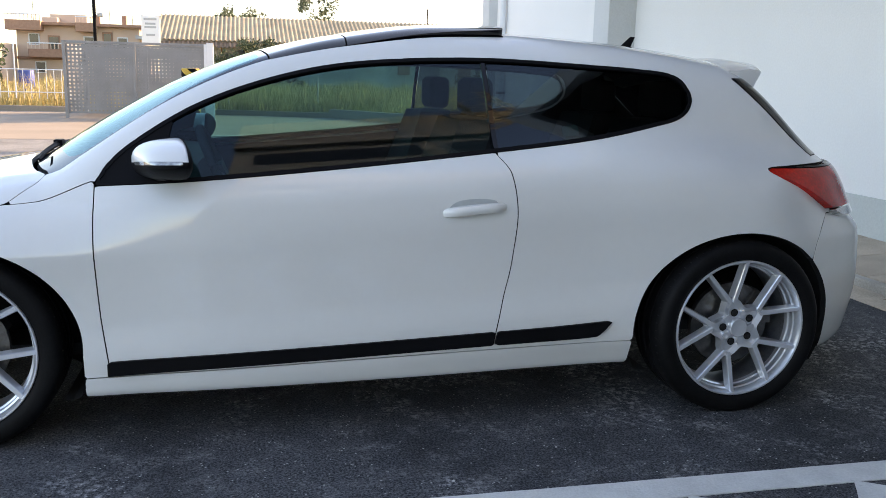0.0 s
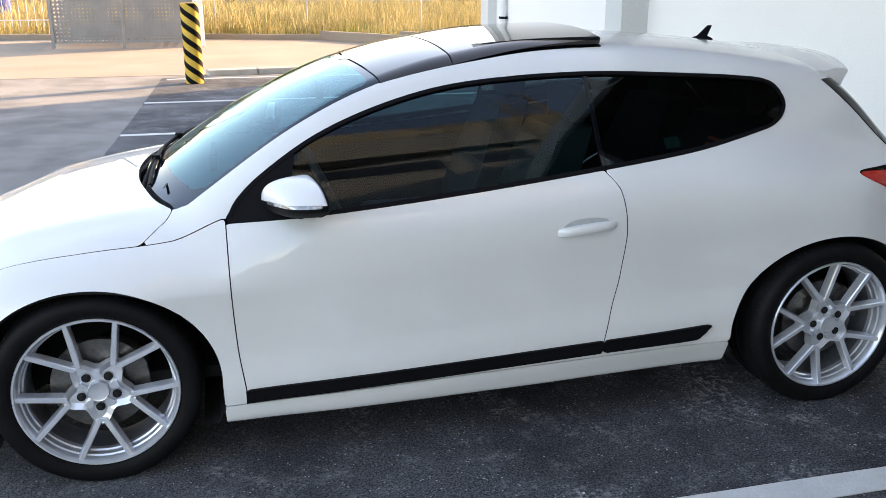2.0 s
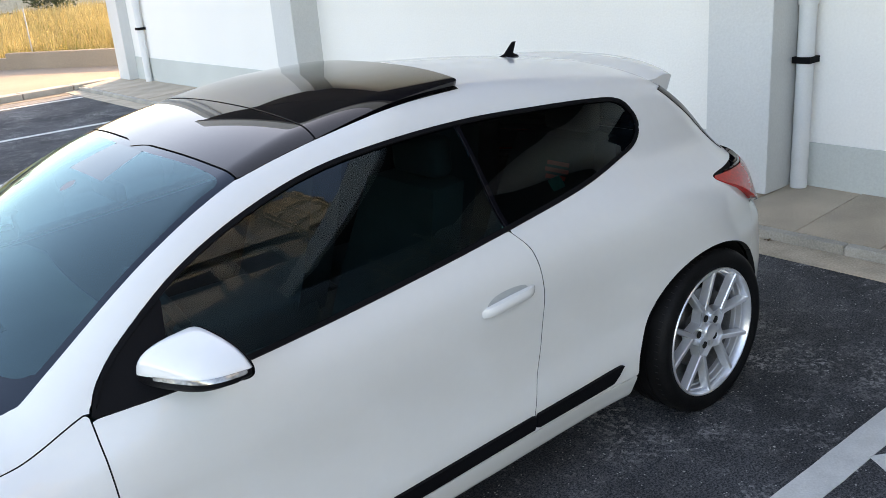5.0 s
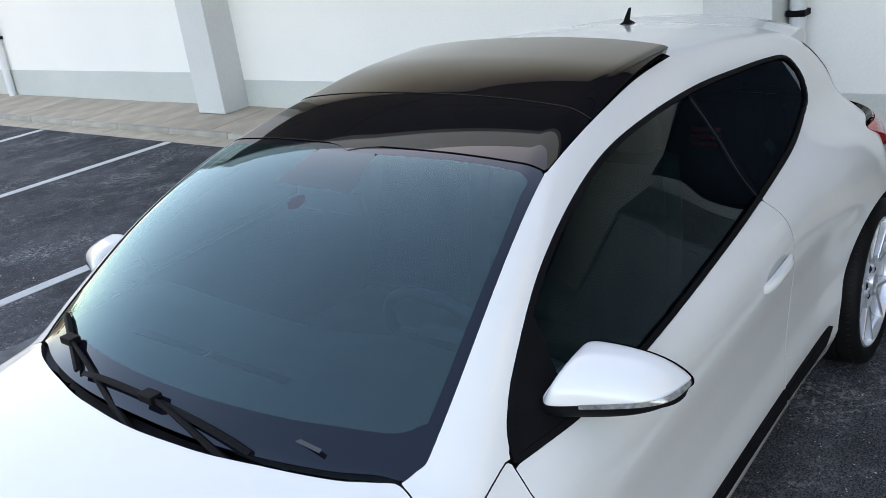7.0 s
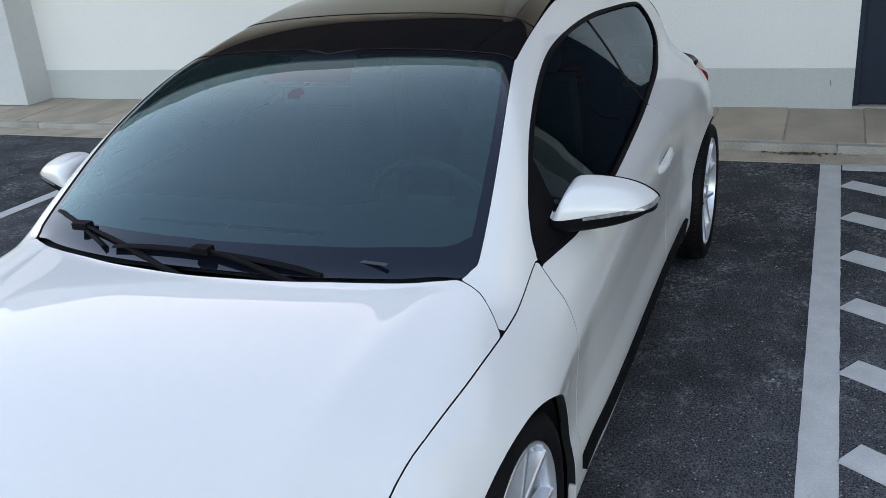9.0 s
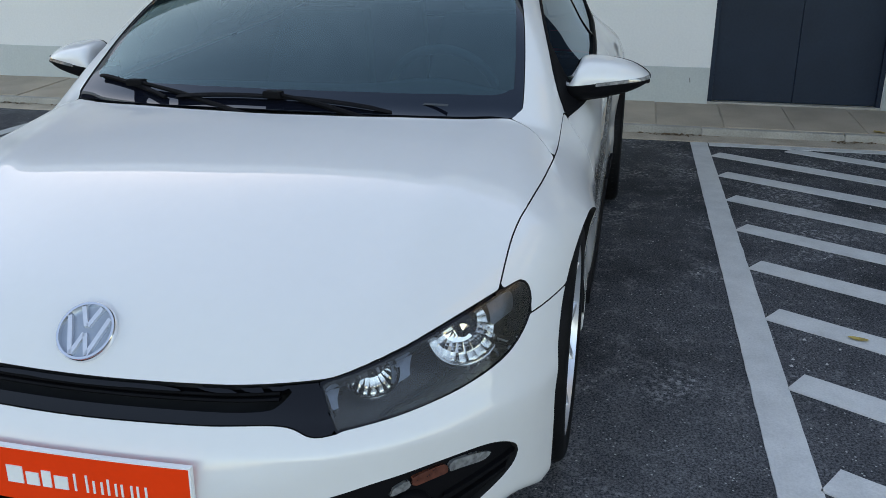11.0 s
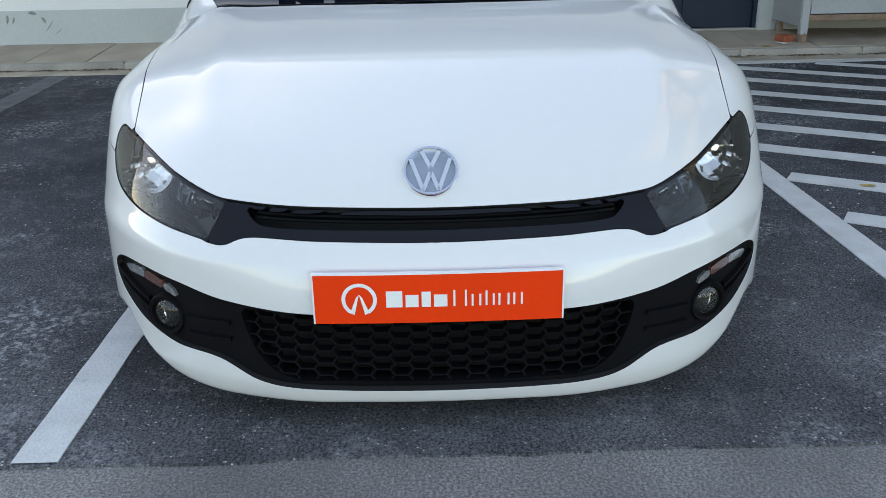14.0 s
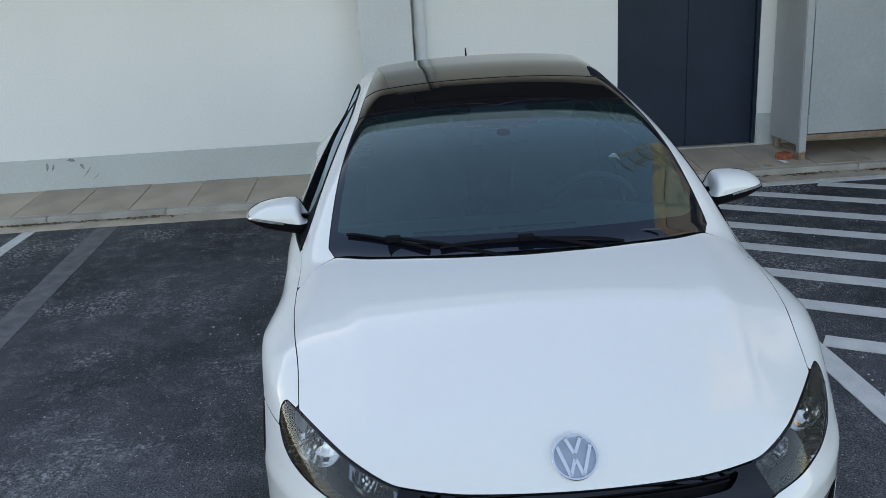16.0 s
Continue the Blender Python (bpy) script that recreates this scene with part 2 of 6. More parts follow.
M_GRASS = material("dry_grass", (0.44, 0.35, 0.15), 0.9, vary=0.3, scale=1.2, fine=30, object_random=0.1)
M_GREENGRASS = material("green_weeds", (0.20, 0.21, 0.04), 0.9, vary=0.25, scale=1.5, fine=30)
M_FIELD = material("dry_field", (0.33, 0.27, 0.12), 0.95, vary=0.25, scale=0.3, fine=8)
M_LEAF = material("dark_leaves", (0.032, 0.052, 0.018), 0.8, vary=0.3, scale=2, fine=20)
M_BARK = material("bark", (0.12, 0.085, 0.055), 0.9, vary=0.25, scale=9)
M_ROOF = material("corrugated_roof", (0.42, 0.33, 0.21), 0.8, vary=0.18, scale=0.8, fine=12)
M_EAVESHADE = material("eave_shade_sheet", (0.20, 0.13, 0.08), 0.9, vary=0.3, scale=1.2, fine=14)
M_OLDWALL = material("weathered_wall", (0.50, 0.46, 0.39), 0.95, vary=0.18, scale=0.5, fine=9)
M_HOUSE = material("peach_house", (0.60, 0.45, 0.34), 0.9, vary=0.06, scale=0.5)
M_TERRA = material("terracotta_trim", (0.34, 0.20, 0.13), 0.9, vary=0.1)
M_PANEDARK = material("dark_pane", (0.03, 0.035, 0.04), 0.1, vary=0.1, coat=0.5)
M_LITTER = material("dry_leaf", (0.42, 0.30, 0.08), 0.8, vary=0.2, scale=30)
M_BLUE = material("blue_plastic", (0.05, 0.09, 0.35), 0.5, vary=0.1)
# white wall in shade: the shade is in this grey
M_SHADEWALL = material("shade_grey_render", (0.36, 0.365, 0.36), 0.9, vary=0.08, scale=0.8, fine=40)
M_OCHRE = material("ochre_wall", (0.46, 0.40, 0.30), 0.9, vary=0.08, scale=1)


# ---------------------------------------------------------------- mesh helpers
def mesh_object(name, verts, faces, mat, parent=None, label="", smooth=False, normals=None, second=None, which=None):
    me = bpy.data.meshes.new(name)
    me.from_pydata([tuple(map(float, v)) for v in verts], [], [tuple(map(int, f)) for f in faces])
    me.materials.append(mat)
    if second is not None:
        me.materials.append(second)
        me.polygons.foreach_set("material_index", [int(k) for k in which])
    if smooth:
        me.shade_smooth()
    if normals is not None:
        me.normals_split_custom_set_from_vertices([tuple(map(float, n)) for n in normals])
    ob = new(name, me)
    ob.parent = parent
    return tagged(ob, label) if label else ob


def part(name, bm, mat, parent, label="", smooth=False):
    """A bmesh as one mesh object under a thing or a part."""
    me = bpy.data.meshes.new(name)
    bmesh.ops.recalc_face_normals(bm, faces=bm.faces)
    bm.to_mesh(me)
    bm.free()
    me.materials.append(mat)
    if smooth:
        me.shade_smooth()
        me.set_sharp_from_angle(angle=radians(38))
    ob = new(name, me)
    ob.parent = parent
    return tagged(ob, label) if label else ob


def empty(name, at=(0, 0, 0), parent=None, label="", category="", group="", kind=""):
    ob = new(name)
    ob.empty_display_size = 0.1
    ob.location = at
    ob.parent = parent
    return tagged(ob, label, category, group, kind)


def box(x0, x1, y0, y1, z0, z1, bevel=0.0, bm=None, seg=2):
    bm = bm or bmesh.new()
    r = bmesh.ops.create_cube(bm, size=1, matrix=Matrix.LocRotScale(((x0 + x1) / 2, (y0 + y1) / 2, (z0 + z1) / 2), None, (abs(x1 - x0), abs(y1 - y0), abs(z1 - z0))))
    if bevel:
        edges = list({e for v in r["verts"] for e in v.link_edges})
        bmesh.ops.bevel(bm, geom=edges, offset=bevel, segments=seg, affect="EDGES", profile=0.6)
    return bm


def tube(points, radius, sides=10, bm=None, closed=False):
    """A round bar along points; radius may be one number or one per point."""
    bm = bm or bmesh.new()
    pts = [Vector(p) for p in points]
    rad = radius if isinstance(radius, (list, tuple)) else [radius] * len(pts)
    rings, up = [], Vector((0.13, 0.31, 0.94)).normalized()
    n = len(pts)
    for i, p in enumerate(pts):
        d = (pts[(i + 1) % n] - pts[i - 1]) if closed or 0 < i < n - 1 else (pts[1] - pts[0] if i == 0 else pts[-1] - pts[-2])
        d.normalize()
        if abs(d.dot(up)) > 0.95:
            up = Vector((0.9, 0.3, 0.1)).normalized()
        s = d.cross(up).normalized()
        u = s.cross(d)
        rings.append([bm.verts.new(p + rad[i] * (math.cos(2 * math.pi * k / sides) * s + math.sin(2 * math.pi * k / sides) * u)) for k in range(sides)])
    for i in range(n if closed else n - 1):
        a, b = rings[i], rings[(i + 1) % n]
        for k in range(sides):
            bm.faces.new((a[k], a[(k + 1) % sides], b[(k + 1) % sides], b[k]))
    if not closed:
        bm.faces.new(rings[0]), bm.faces.new(list(reversed(rings[-1])))
    return bm


def revolve(profile, seg=48, bm=None, close=False):
    """Turns (radius, y) pairs about the y axis."""
    bm = bm or bmesh.new()
    rings = [[bm.verts.new((r * math.cos(2 * math.pi * k / seg), y, r * math.sin(2 * math.pi * k / seg))) for k in range(seg)] for r, y in profile]
    pairs = list(zip(rings, rings[1:])) + ([(rings[-1], rings[0])] if close else [])
    for a, b in pairs:
        for k in range(seg):
            bm.faces.new((a[k], a[(k + 1) % seg], b[(k + 1) % seg], b[k]))
    return bm


def prism(outline, y0, y1, bm=None, axis="y"):
    """A flat outline of (u, v) pairs pushed from y0 to y1 along an axis."""
    bm = bm or bmesh.new()
    put = {"y": lambda u, v, w: (u, w, v), "x": lambda u, v, w: (w, u, v), "z": lambda u, v, w: (u, v, w)}[axis]
    a = [bm.verts.new(put(u, v, y0)) for u, v in outline]
    b = [bm.verts.new(put(u, v, y1)) for u, v in outline]
    n = len(outline)
    bm.faces.new(a), bm.faces.new(list(reversed(b)))
    for k in range(n):
        bm.faces.new((a[k], b[k], b[(k + 1) % n], a[(k + 1) % n]))
    return bm


def moved(bm, m):
    bmesh.ops.transform(bm, matrix=m, verts=bm.verts)
    return bm


def curve(*pairs):
    """A smooth monotone curve through (x, y) pairs, for arrays."""
    px, py = np.array(pairs, float).T
    h, d = np.diff(px), np.diff(py) / np.diff(px)
    m = np.r_[d[0], np.where(d[1:] * d[:-1] > 0, 2 * d[1:] * d[:-1] / np.where(d[1:] + d[:-1] == 0, 1, d[1:] + d[:-1]), 0), d[-1]]
    xs = np.linspace(px[0], px[-1], 1500)
    i = np.clip(np.searchsorted(px, xs) - 1, 0, len(h) - 1)
    t = (xs - px[i]) / h[i]
    ys = py[i] * (1 + 2 * t) * (1 - t) ** 2 + h[i] * m[i] * t * (1 - t) ** 2 + py[i + 1] * t * t * (3 - 2 * t) + h[i] * m[i + 1] * t * t * (t - 1)

    def at(x):
        x = np.asarray(x, float)
        lo, hi = np.minimum(x - px[0], 0) * m[0], np.maximum(x - px[-1], 0) * m[-1]
        return np.interp(x, xs, ys) + lo + hi

    return at


def rounded(points, steps=6):
    """A closed outline through points, rounded as a spline; a point given twice stays a corner."""
    p = np.array(points, float)
    n, out = len(p), []
    for i in range(n):
        a, b, c, d = p[i - 1], p[i], p[(i + 1) % n], p[(i + 2) % n]
        if np.allclose(b, c):
            continue
        ta = (c - a) / 2 if not np.allclose(a, b) else (c - b)
        tb = (d - b) / 2 if not np.allclose(c, d) else (c - b)
        for t in np.linspace(0, 1, steps, endpoint=False):
            out.append((2 * t**3 - 3 * t**2 + 1) * b + (t**3 - 2 * t**2 + t) * ta + (3 * t**2 - 2 * t**3) * c + (t**3 - t**2) * tb)
    return np.array(out)


def outline_distance(poly, u, v):
    """Signed distance of points to a closed outline, negative inside."""
    lo, hi = poly.min(0) - 0.06, poly.max(0) + 0.06
    out = np.full(len(u), 0.06)
    near = np.flatnonzero((u > lo[0]) & (u < hi[0]) & (v > lo[1]) & (v < hi[1]))
    if not len(near):
        return out
    p = np.stack([u[near], v[near]], 1)
    best, inside = np.full(len(p), 9.0), np.zeros(len(p), bool)
    for a, b in zip(poly, np.roll(poly, -1, 0)):
        e, w = b - a, p - a
        t = np.clip((w @ e) / (e @ e + 1e-12), 0, 1)
        best = np.minimum(best, ((w - t[:, None] * e) ** 2).sum(1))
        cross = (a[1] > p[:, 1]) != (b[1] > p[:, 1])
        inside ^= cross & (p[:, 0] < (b[0] - a[0]) * (p[:, 1] - a[1]) / (b[1] - a[1] + 1e-15) + a[0])
    out[near] = np.where(inside, -1, 1) * np.sqrt(best)
    return out


# ---------------------------------------------------------------- the car's skin
# x: nose at -2.17, tail at 2.09, wheels at -1.289 and 1.289; a: distance from the middle plane; z: up.
WHEEL_X, WHEEL_Z, WHEEL_R = 1.289, 0.3165, 0.318
half_width = curve((-2.3, 0.82), (-1.9, 0.875), (-1.6, 0.906), (-1.29, 0.908), (-0.9, 0.886), (0, 0.882), (0.7, 0.893), (1.0, 0.915), (1.29, 0.932), (1.65, 0.912), (1.95, 0.83), (2.2, 0.74))
side_inset = curve((0.0, 0.10), (0.10, 0.060), (0.17, 0.030), (0.25, 0.004), (0.33, 0.002), (0.45, 0.014), (0.58, 0.010), (0.70, 0.0), (0.78, 0.006), (0.88, 0.04), (0.98, 0.10), (1.1, 0.20))
deck_mid = curve((-2.3, 0.20), (-2.14, 0.44), (-2.06, 0.562), (-1.9, 0.656), (-1.56, 0.780), (-1.3, 0.830), (-1.16, 0.850), (-1.0, 0.872), (-0.6, 0.925), (0, 0.950), (0.5, 0.985), (1.0, 1.02), (1.4, 1.01), (2.2, 0.93))
deck_drop = curve((-2.3, 0.14), (-1.75, 0.105), (-1.5, 0.058), (-1.05, 0.045), (-0.6, 0.06), (0.5, 0.06), (2.2, 0.08))
belt = curve((-1.1, 0.79), (-0.86, 0.82), (-0.09, 0.88), (0.39, 0.925), (0.75, 0.97), (1.1, 1.04), (1.6, 1.10))
cabin_half = curve((-1.3, 0.715), (-0.86, 0.792), (-0.35, 0.812), (0.1, 0.802), (0.69, 0.757), (1.1, 0.715), (1.6, 0.66), (2.1, 0.6))
roof_mid = curve((-1.6, 0.56), (-1.15, 0.850), (-0.9, 1.012), (-0.606, 1.168), (-0.36, 1.258), (-0.05, 1.325), (0.25, 1.35), (0.6, 1.345), (1.0, 1.322), (1.4, 1.275), (1.7, 1.22), (2.1, 1.1))
roof_drop = curve((-1.3, 0.090), (-0.9, 0.074), (-0.35, 0.045), (0.2, 0.041), (1.0, 0.055), (1.7, 0.07))
nose = curve((-0.1, -2.02), (0.04, -2.10), (0.09, -2.155), (0.14, -2.168), (0.40, -2.168), (0.46, -2.13), (0.52, -2.09), (0.60, -2.03), (0.75, -1.9), (1.4, -1.5))
nose_plan = curve((-0.1, 0.0008), (0.0, 0.0), (0.26, 0.010), (0.45, 0.055), (0.58, 0.118), (0.68, 0.205), (0.76, 0.305), (0.82, 0.405), (0.87, 0.52), (0.91, 0.66), (1.0, 1.1))
tail = curve((0.0, 1.88), (0.15, 1.98), (0.25, 2.05), (0.45, 2.085), (0.62, 2.07), (0.70, 2.01), (0.86, 1.915), (0.93, 1.82), (1.15, 1.575), (1.4, 1.28))
tail_plan = curve((-0.1, 0.0008), (0.0, 0.0), (0.4, 0.03), (0.6, 0.10), (0.7, 0.17), (0.8, 0.29), (0.9, 0.5), (1.0, 0.8))
belly = curve((-2.3, 0.046), (-2.0, 0.060), (-1.75, 0.14), (-1.5, 0.165), (-0.9, 0.158), (0, 0.162), (0.88, 0.178), (1.7, 0.19), (2.2, 0.25))


def smax(p, q, k):
    h = np.maximum(k - np.abs(p - q), 0) / k
    return np.maximum(p, q) + h * h * k / 4


def smin(p, q, k):
    return -smax(-p, -q, k)


def skin(x, a, z, parts=False):
    """Below nought inside the car's body, nought on its skin."""
    a = np.abs(a)
    arch = 0.012 * (np.exp(-(((x - WHEEL_X) / 0.42) ** 2) - ((z - 0.58) / 0.16) ** 2) + np.exp(-(((x + WHEEL_X) / 0.42) ** 2) - ((z - 0.56) / 0.15) ** 2))
    crease = 0.010 * np.exp(-(((z - belt(x) + 0.055) / 0.05) ** 2)) / (1 + np.exp(-(x - 0.1) * 4))
    tuck = 0.10 / (1 + np.exp(-(x - 1.27) * 8)) * np.clip((z - 0.62) / 0.28, 0, 1.25) ** 2
    tuck = tuck + 0.065 / (1 + np.exp((x + 0.92) * 10)) * np.clip((z - 0.62) / 0.12, 0, 1.25) ** 1.2
    low = a - (half_width(x) - side_inset(z - 0.06 * np.clip(x, -1, 1.2)) + arch + crease - tuck)
    over = a - (0.60 + 0.10 * (x + 1.2))
    ridge = (0.004 * np.exp(-((over / 0.05) ** 2)) - 0.10 * smax(over, 0 * over, 0.04)) / (1 + np.exp((x + 1.0) * 12)) / (1 + np.exp(-(x + 1.93) * 14))
    deck = z - (deck_mid(x) - deck_drop(x) * (a / 0.75) ** 2.2 + ridge)
    front = (nose(z) + nose_plan(a) - x) * 0.85
    back = (x - tail(z) + tail_plan(a)) * 0.8
    body = smax(low, deck * 0.92, 0.11)
    rise = smax(z - belt(x), -0.03 + 0 * z, 0.05)
    cabin = smax((a - cabin_half(x) + 0.42 * rise + 0.60 * rise * np.abs(rise)) * 0.86, (z - roof_mid(x) + roof_drop(x) * (a / 0.6) ** 2.4) * 0.9, 0.05)
    k = 0.02 + 0.085 / (1 + np.exp(-(x + 0.75) * 14))
    if parts:
        return body - cabin
    f = smin(body, cabin, k)
    f = smax(f, front, 0.075)
    f = smax(f, back, 0.07)
    chin = 0.075 * np.clip((a - 0.42) / 0.38, 0, 1) ** 1.2 * np.clip((-1.70 - x) / 0.15, 0, 1) - 0.008 * np.clip((-1.9 - x) / 0.1, 0, 1)
    return smax(f, belly(x) + chin - z, 0.03)


def slope(p):
    e, g = 0.002, np.empty_like(p)
    for i in range(3):
        d = np.zeros(3)
        d[i] = e
        g[:, i] = (skin(*(p + d).T) - skin(*(p - d).T)) / (2 * e)
    return g


def skin_net(h=0.0125):
    """Quads on the skin for one half: one point in each cell that the skin crosses, drawn onto it."""
    xs, ys, zs = np.arange(-2.26, 2.2, h), (np.arange(-0.5, 0.98 / h) * h), np.arange(0.02, 1.42, h)
    f = np.empty((len(xs), len(ys), len(zs)), np.float32)
    yy, zz = np.meshgrid(ys, zs, indexing="ij")
    for i, x in enumerate(xs):
        f[i] = skin(np.full(yy.size, x), yy.ravel(), zz.ravel()).reshape(yy.shape)
    s = f < 0
    n = np.zeros(tuple(d - 1 for d in s.shape), np.int8)
    for o in np.ndindex(2, 2, 2):
        n += s[o[0] : s.shape[0] - 1 + o[0], o[1] : s.shape[1] - 1 + o[1], o[2] : s.shape[2] - 1 + o[2]]
    cells = np.argwhere((n > 0) & (n < 8))
    index = np.full(n.shape, -1)
    index[tuple(cells.T)] = np.arange(len(cells))
    total, count = np.zeros((len(cells), 3)), np.zeros(len(cells))
    corners = [np.array(o) for o in np.ndindex(2, 2, 2)]
    for i, o in enumerate(corners):
        for q in corners[i + 1 :]:
            if abs(o - q).sum() == 1:
                a, b = f[tuple((cells + o).T)], f[tuple((cells + q).T)]
                hit = (a < 0) != (b < 0)
                t = np.where(hit, a / np.where(hit, a - b, 1), 0)
                total += np.where(hit[:, None], o + t[:, None] * (q - o), 0)
                count += hit
    v = (cells + total / count[:, None]) * h + (xs[0], ys[0], zs[0])
    quads = []
    for axis in range(3):
        u, w = [(1, 2), (2, 0), (0, 1)][axis]
        lo = [slice(None)] * 3
        hi = [slice(None)] * 3
        lo[axis], hi[axis] = slice(0, -1), slice(1, None)
        a, b = s[tuple(lo)], s[tuple(hi)]
        e = np.argwhere(a != b)
        e = e[(e[:, u] > 0) & (e[:, w] > 0) & (e[:, u] < n.shape[u]) & (e[:, w] < n.shape[w])]
        du, dw = np.eye(3, dtype=int)[u], np.eye(3, dtype=int)[w]
        q = np.stack([index[tuple((e - du - dw).T)], index[tuple((e - dw).T)], index[tuple(e.T)], index[tuple((e - du).T)]], 1)
        out = a[tuple(e.T)]
        quads.append(np.where(out[:, None], q, q[:, ::-1]))
    quads = np.concatenate(quads)
    middle = np.abs(v[:, 1]) < 0.2 * h
    for _ in range(5):
        g = slope(v)
        v -= 0.9 * (skin(*v.T) / (g * g).sum(1).clip(0.05))[:, None] * g
        v[middle, 1] = 0
    g = slope(v)
    nrm = g / np.linalg.norm(g, axis=1)[:, None]
    nrm[middle, 1] = 0
    return v, quads[(quads >= 0).all(1)], nrm / np.linalg.norm(nrm, axis=1)[:, None]


SKIN_V, SKIN_Q, SKIN_N = skin_net()
SX, SA, SZ = SKIN_V.T


def cut(f, offset=0.0):
    """The part of the half skin where f is below nought, with a clean edge: points, normals, faces and edge pairs."""
    inside = f < 0
    k = inside[SKIN_Q].sum(1)
    faces = [tuple(q) for q in SKIN_Q[k == 4]]
    v, n, extra, cache = [], [], len(SKIN_V), {}
    for q in SKIN_Q[(k > 0) & (k < 4)]:
        face = []
        for i, j in zip(q, np.roll(q, -1)):
            if inside[i]:
                face.append(int(i))
            if inside[i] != inside[j]:
                key = (min(i, j), max(i, j))
                if key not in cache:
                    t = f[key[0]] / (f[key[0]] - f[key[1]])
                    cache[key] = extra + len(v)
                    v.append(SKIN_V[key[0]] * (1 - t) + SKIN_V[key[1]] * t)
                    n.append(SKIN_N[key[0]] * (1 - t) + SKIN_N[key[1]] * t)
                face.append(cache[key])
        if len(face) > 2:
            faces.append(tuple(face))
    allv = np.concatenate([SKIN_V, np.array(v).reshape(-1, 3)])
    alln = np.concatenate([SKIN_N, np.array(n).reshape(-1, 3)])
    used = np.unique(np.concatenate([np.array(g) for g in faces]))
    renum = np.full(len(allv), -1)
    renum[used] = np.arange(len(used))
    faces = [tuple(int(renum[i]) for i in g) for g in faces]
    seen = {}
    for g in faces:
        for i, j in zip(g, g[1:] + g[:1]):
            seen[(i, j)] = True
    rim = [(i, j) for i, j in seen if (j, i) not in seen]
    v, n = allv[used], alln[used]
    n /= np.linalg.norm(n, axis=1)[:, None]
    return v + offset * n, n, faces, rim


def panel(name, f, mat, parent, label="", depth=0.020, offset=0.0, sides="both", lift=None, seam_shade=None, bend=None):
    """One pressed panel with a turned-in edge. sides: both (a pair of objects) or whole (one object across the middle)."""
    v, n, faces, rim = cut(f, offset)
    if lift is not None:
        v = lift(v)
    if bend is not None:
        n = bend(v, n)
    rim = [(i, j) for i, j in rim if not (abs(v[i, 1]) < 1e-4 and abs(v[j, 1]) < 1e-4)]
    if depth:
        idx = sorted({i for e in rim for i in e})
        at = {i: len(v) + k for k, i in enumerate(idx)}
        deep = {i: len(v) + len(idx) + k for k, i in enumerate(idx)}
        side = {i: np.zeros(3) for i in idx}
        for i, j in rim:
            s = np.cross(v[j] - v[i], n[i])
            side[i] += s
            side[j] += s
        sn = np.array([side[i] / (np.linalg.norm(side[i]) + 1e-9) for i in idx])
        nf, k0 = len(faces), len(v)
        m = len(idx)
        rim_n = 0.5 * (sn + n[idx])
        v = np.concatenate([v, v[idx], v[idx] - 0.0012 * n[idx], v[idx] - depth * n[idx]])
        n = np.concatenate([n, rim_n, sn, sn])
        n /= np.linalg.norm(n, axis=1)[:, None] + 1e-12
        lip = {i: k0 + m + k for k, i in enumerate(idx)}
        deep = {i: k0 + 2 * m + k for k, i in enumerate(idx)}
        faces = faces + [(at[j], at[i], lip[i], lip[j]) for i, j in rim] + [(lip[j], lip[i], deep[i], deep[j]) for i, j in rim]
        # inner edge faces take the second, dark material: gasket and shade in the gaps
        which = [0] * (nf + len(rim)) + [1] * len(rim)
    else:
        which = [0] * len(faces)
    mv, mn, mf = v * (1, -1, 1), n * (1, -1, 1), [tuple(reversed(g)) for g in faces]
    if sides == "whole":
        k = len(v)
        mid = np.abs(v[:, 1]) < 1e-4
        to = np.where(mid, np.arange(k), np.arange(k) + k)
        return mesh_object(name, np.concatenate([v, mv]), faces + [tuple(to[i] for i in g) for g in mf], mat, parent, label, True, np.concatenate([n, mn]), seam_shade, which + which)
    pair = [mesh_object(name, mv, mf, mat, parent[0] if isinstance(parent, list) else parent, label, True, mn, seam_shade, which)]
    pair.append(mesh_object(name, v, faces, mat, parent[1] if isinstance(parent, list) else parent, label, True, n, seam_shade, which))
    return pair


GAP = 0.0019
far = np.full(len(SKIN_V), 0.06)


def side_shape(points, steps=6):
    return np.where(SA > 0.42, outline_distance(rounded(points, steps), SX, SZ), 0.06)


def top_shape(points, steps=6, floor=0.5):
    return np.where(SZ > floor, outline_distance(rounded(points, steps), SX, SA), 0.06)


def front_shape(points, steps=6):
    return np.where(SX < -1.4, outline_distance(rounded(points, steps), SA, SZ), 0.06)


def above(x0, x1, x, d, value):
    return np.where((x > x0) & (x < x1), d, value)


# the window band, the screen, the roof glass
DLO = [(-0.868, 0.817), (-0.868, 0.817), (-0.55, 0.838), (-0.09, 0.877), (0.39, 0.926), (0.75, 0.968), (1.0, 1.015), (1.11, 1.045), (1.16, 1.095), (1.155, 1.15), (1.105, 1.195), (0.97, 1.213), (0.72, 1.226), (0.45, 1.236), (0.16, 1.229), (-0.12, 1.202), (-0.36, 1.145), (-0.57, 1.064), (-0.74, 0.961), (-0.83, 0.884)]
dlo = side_shape(DLO)
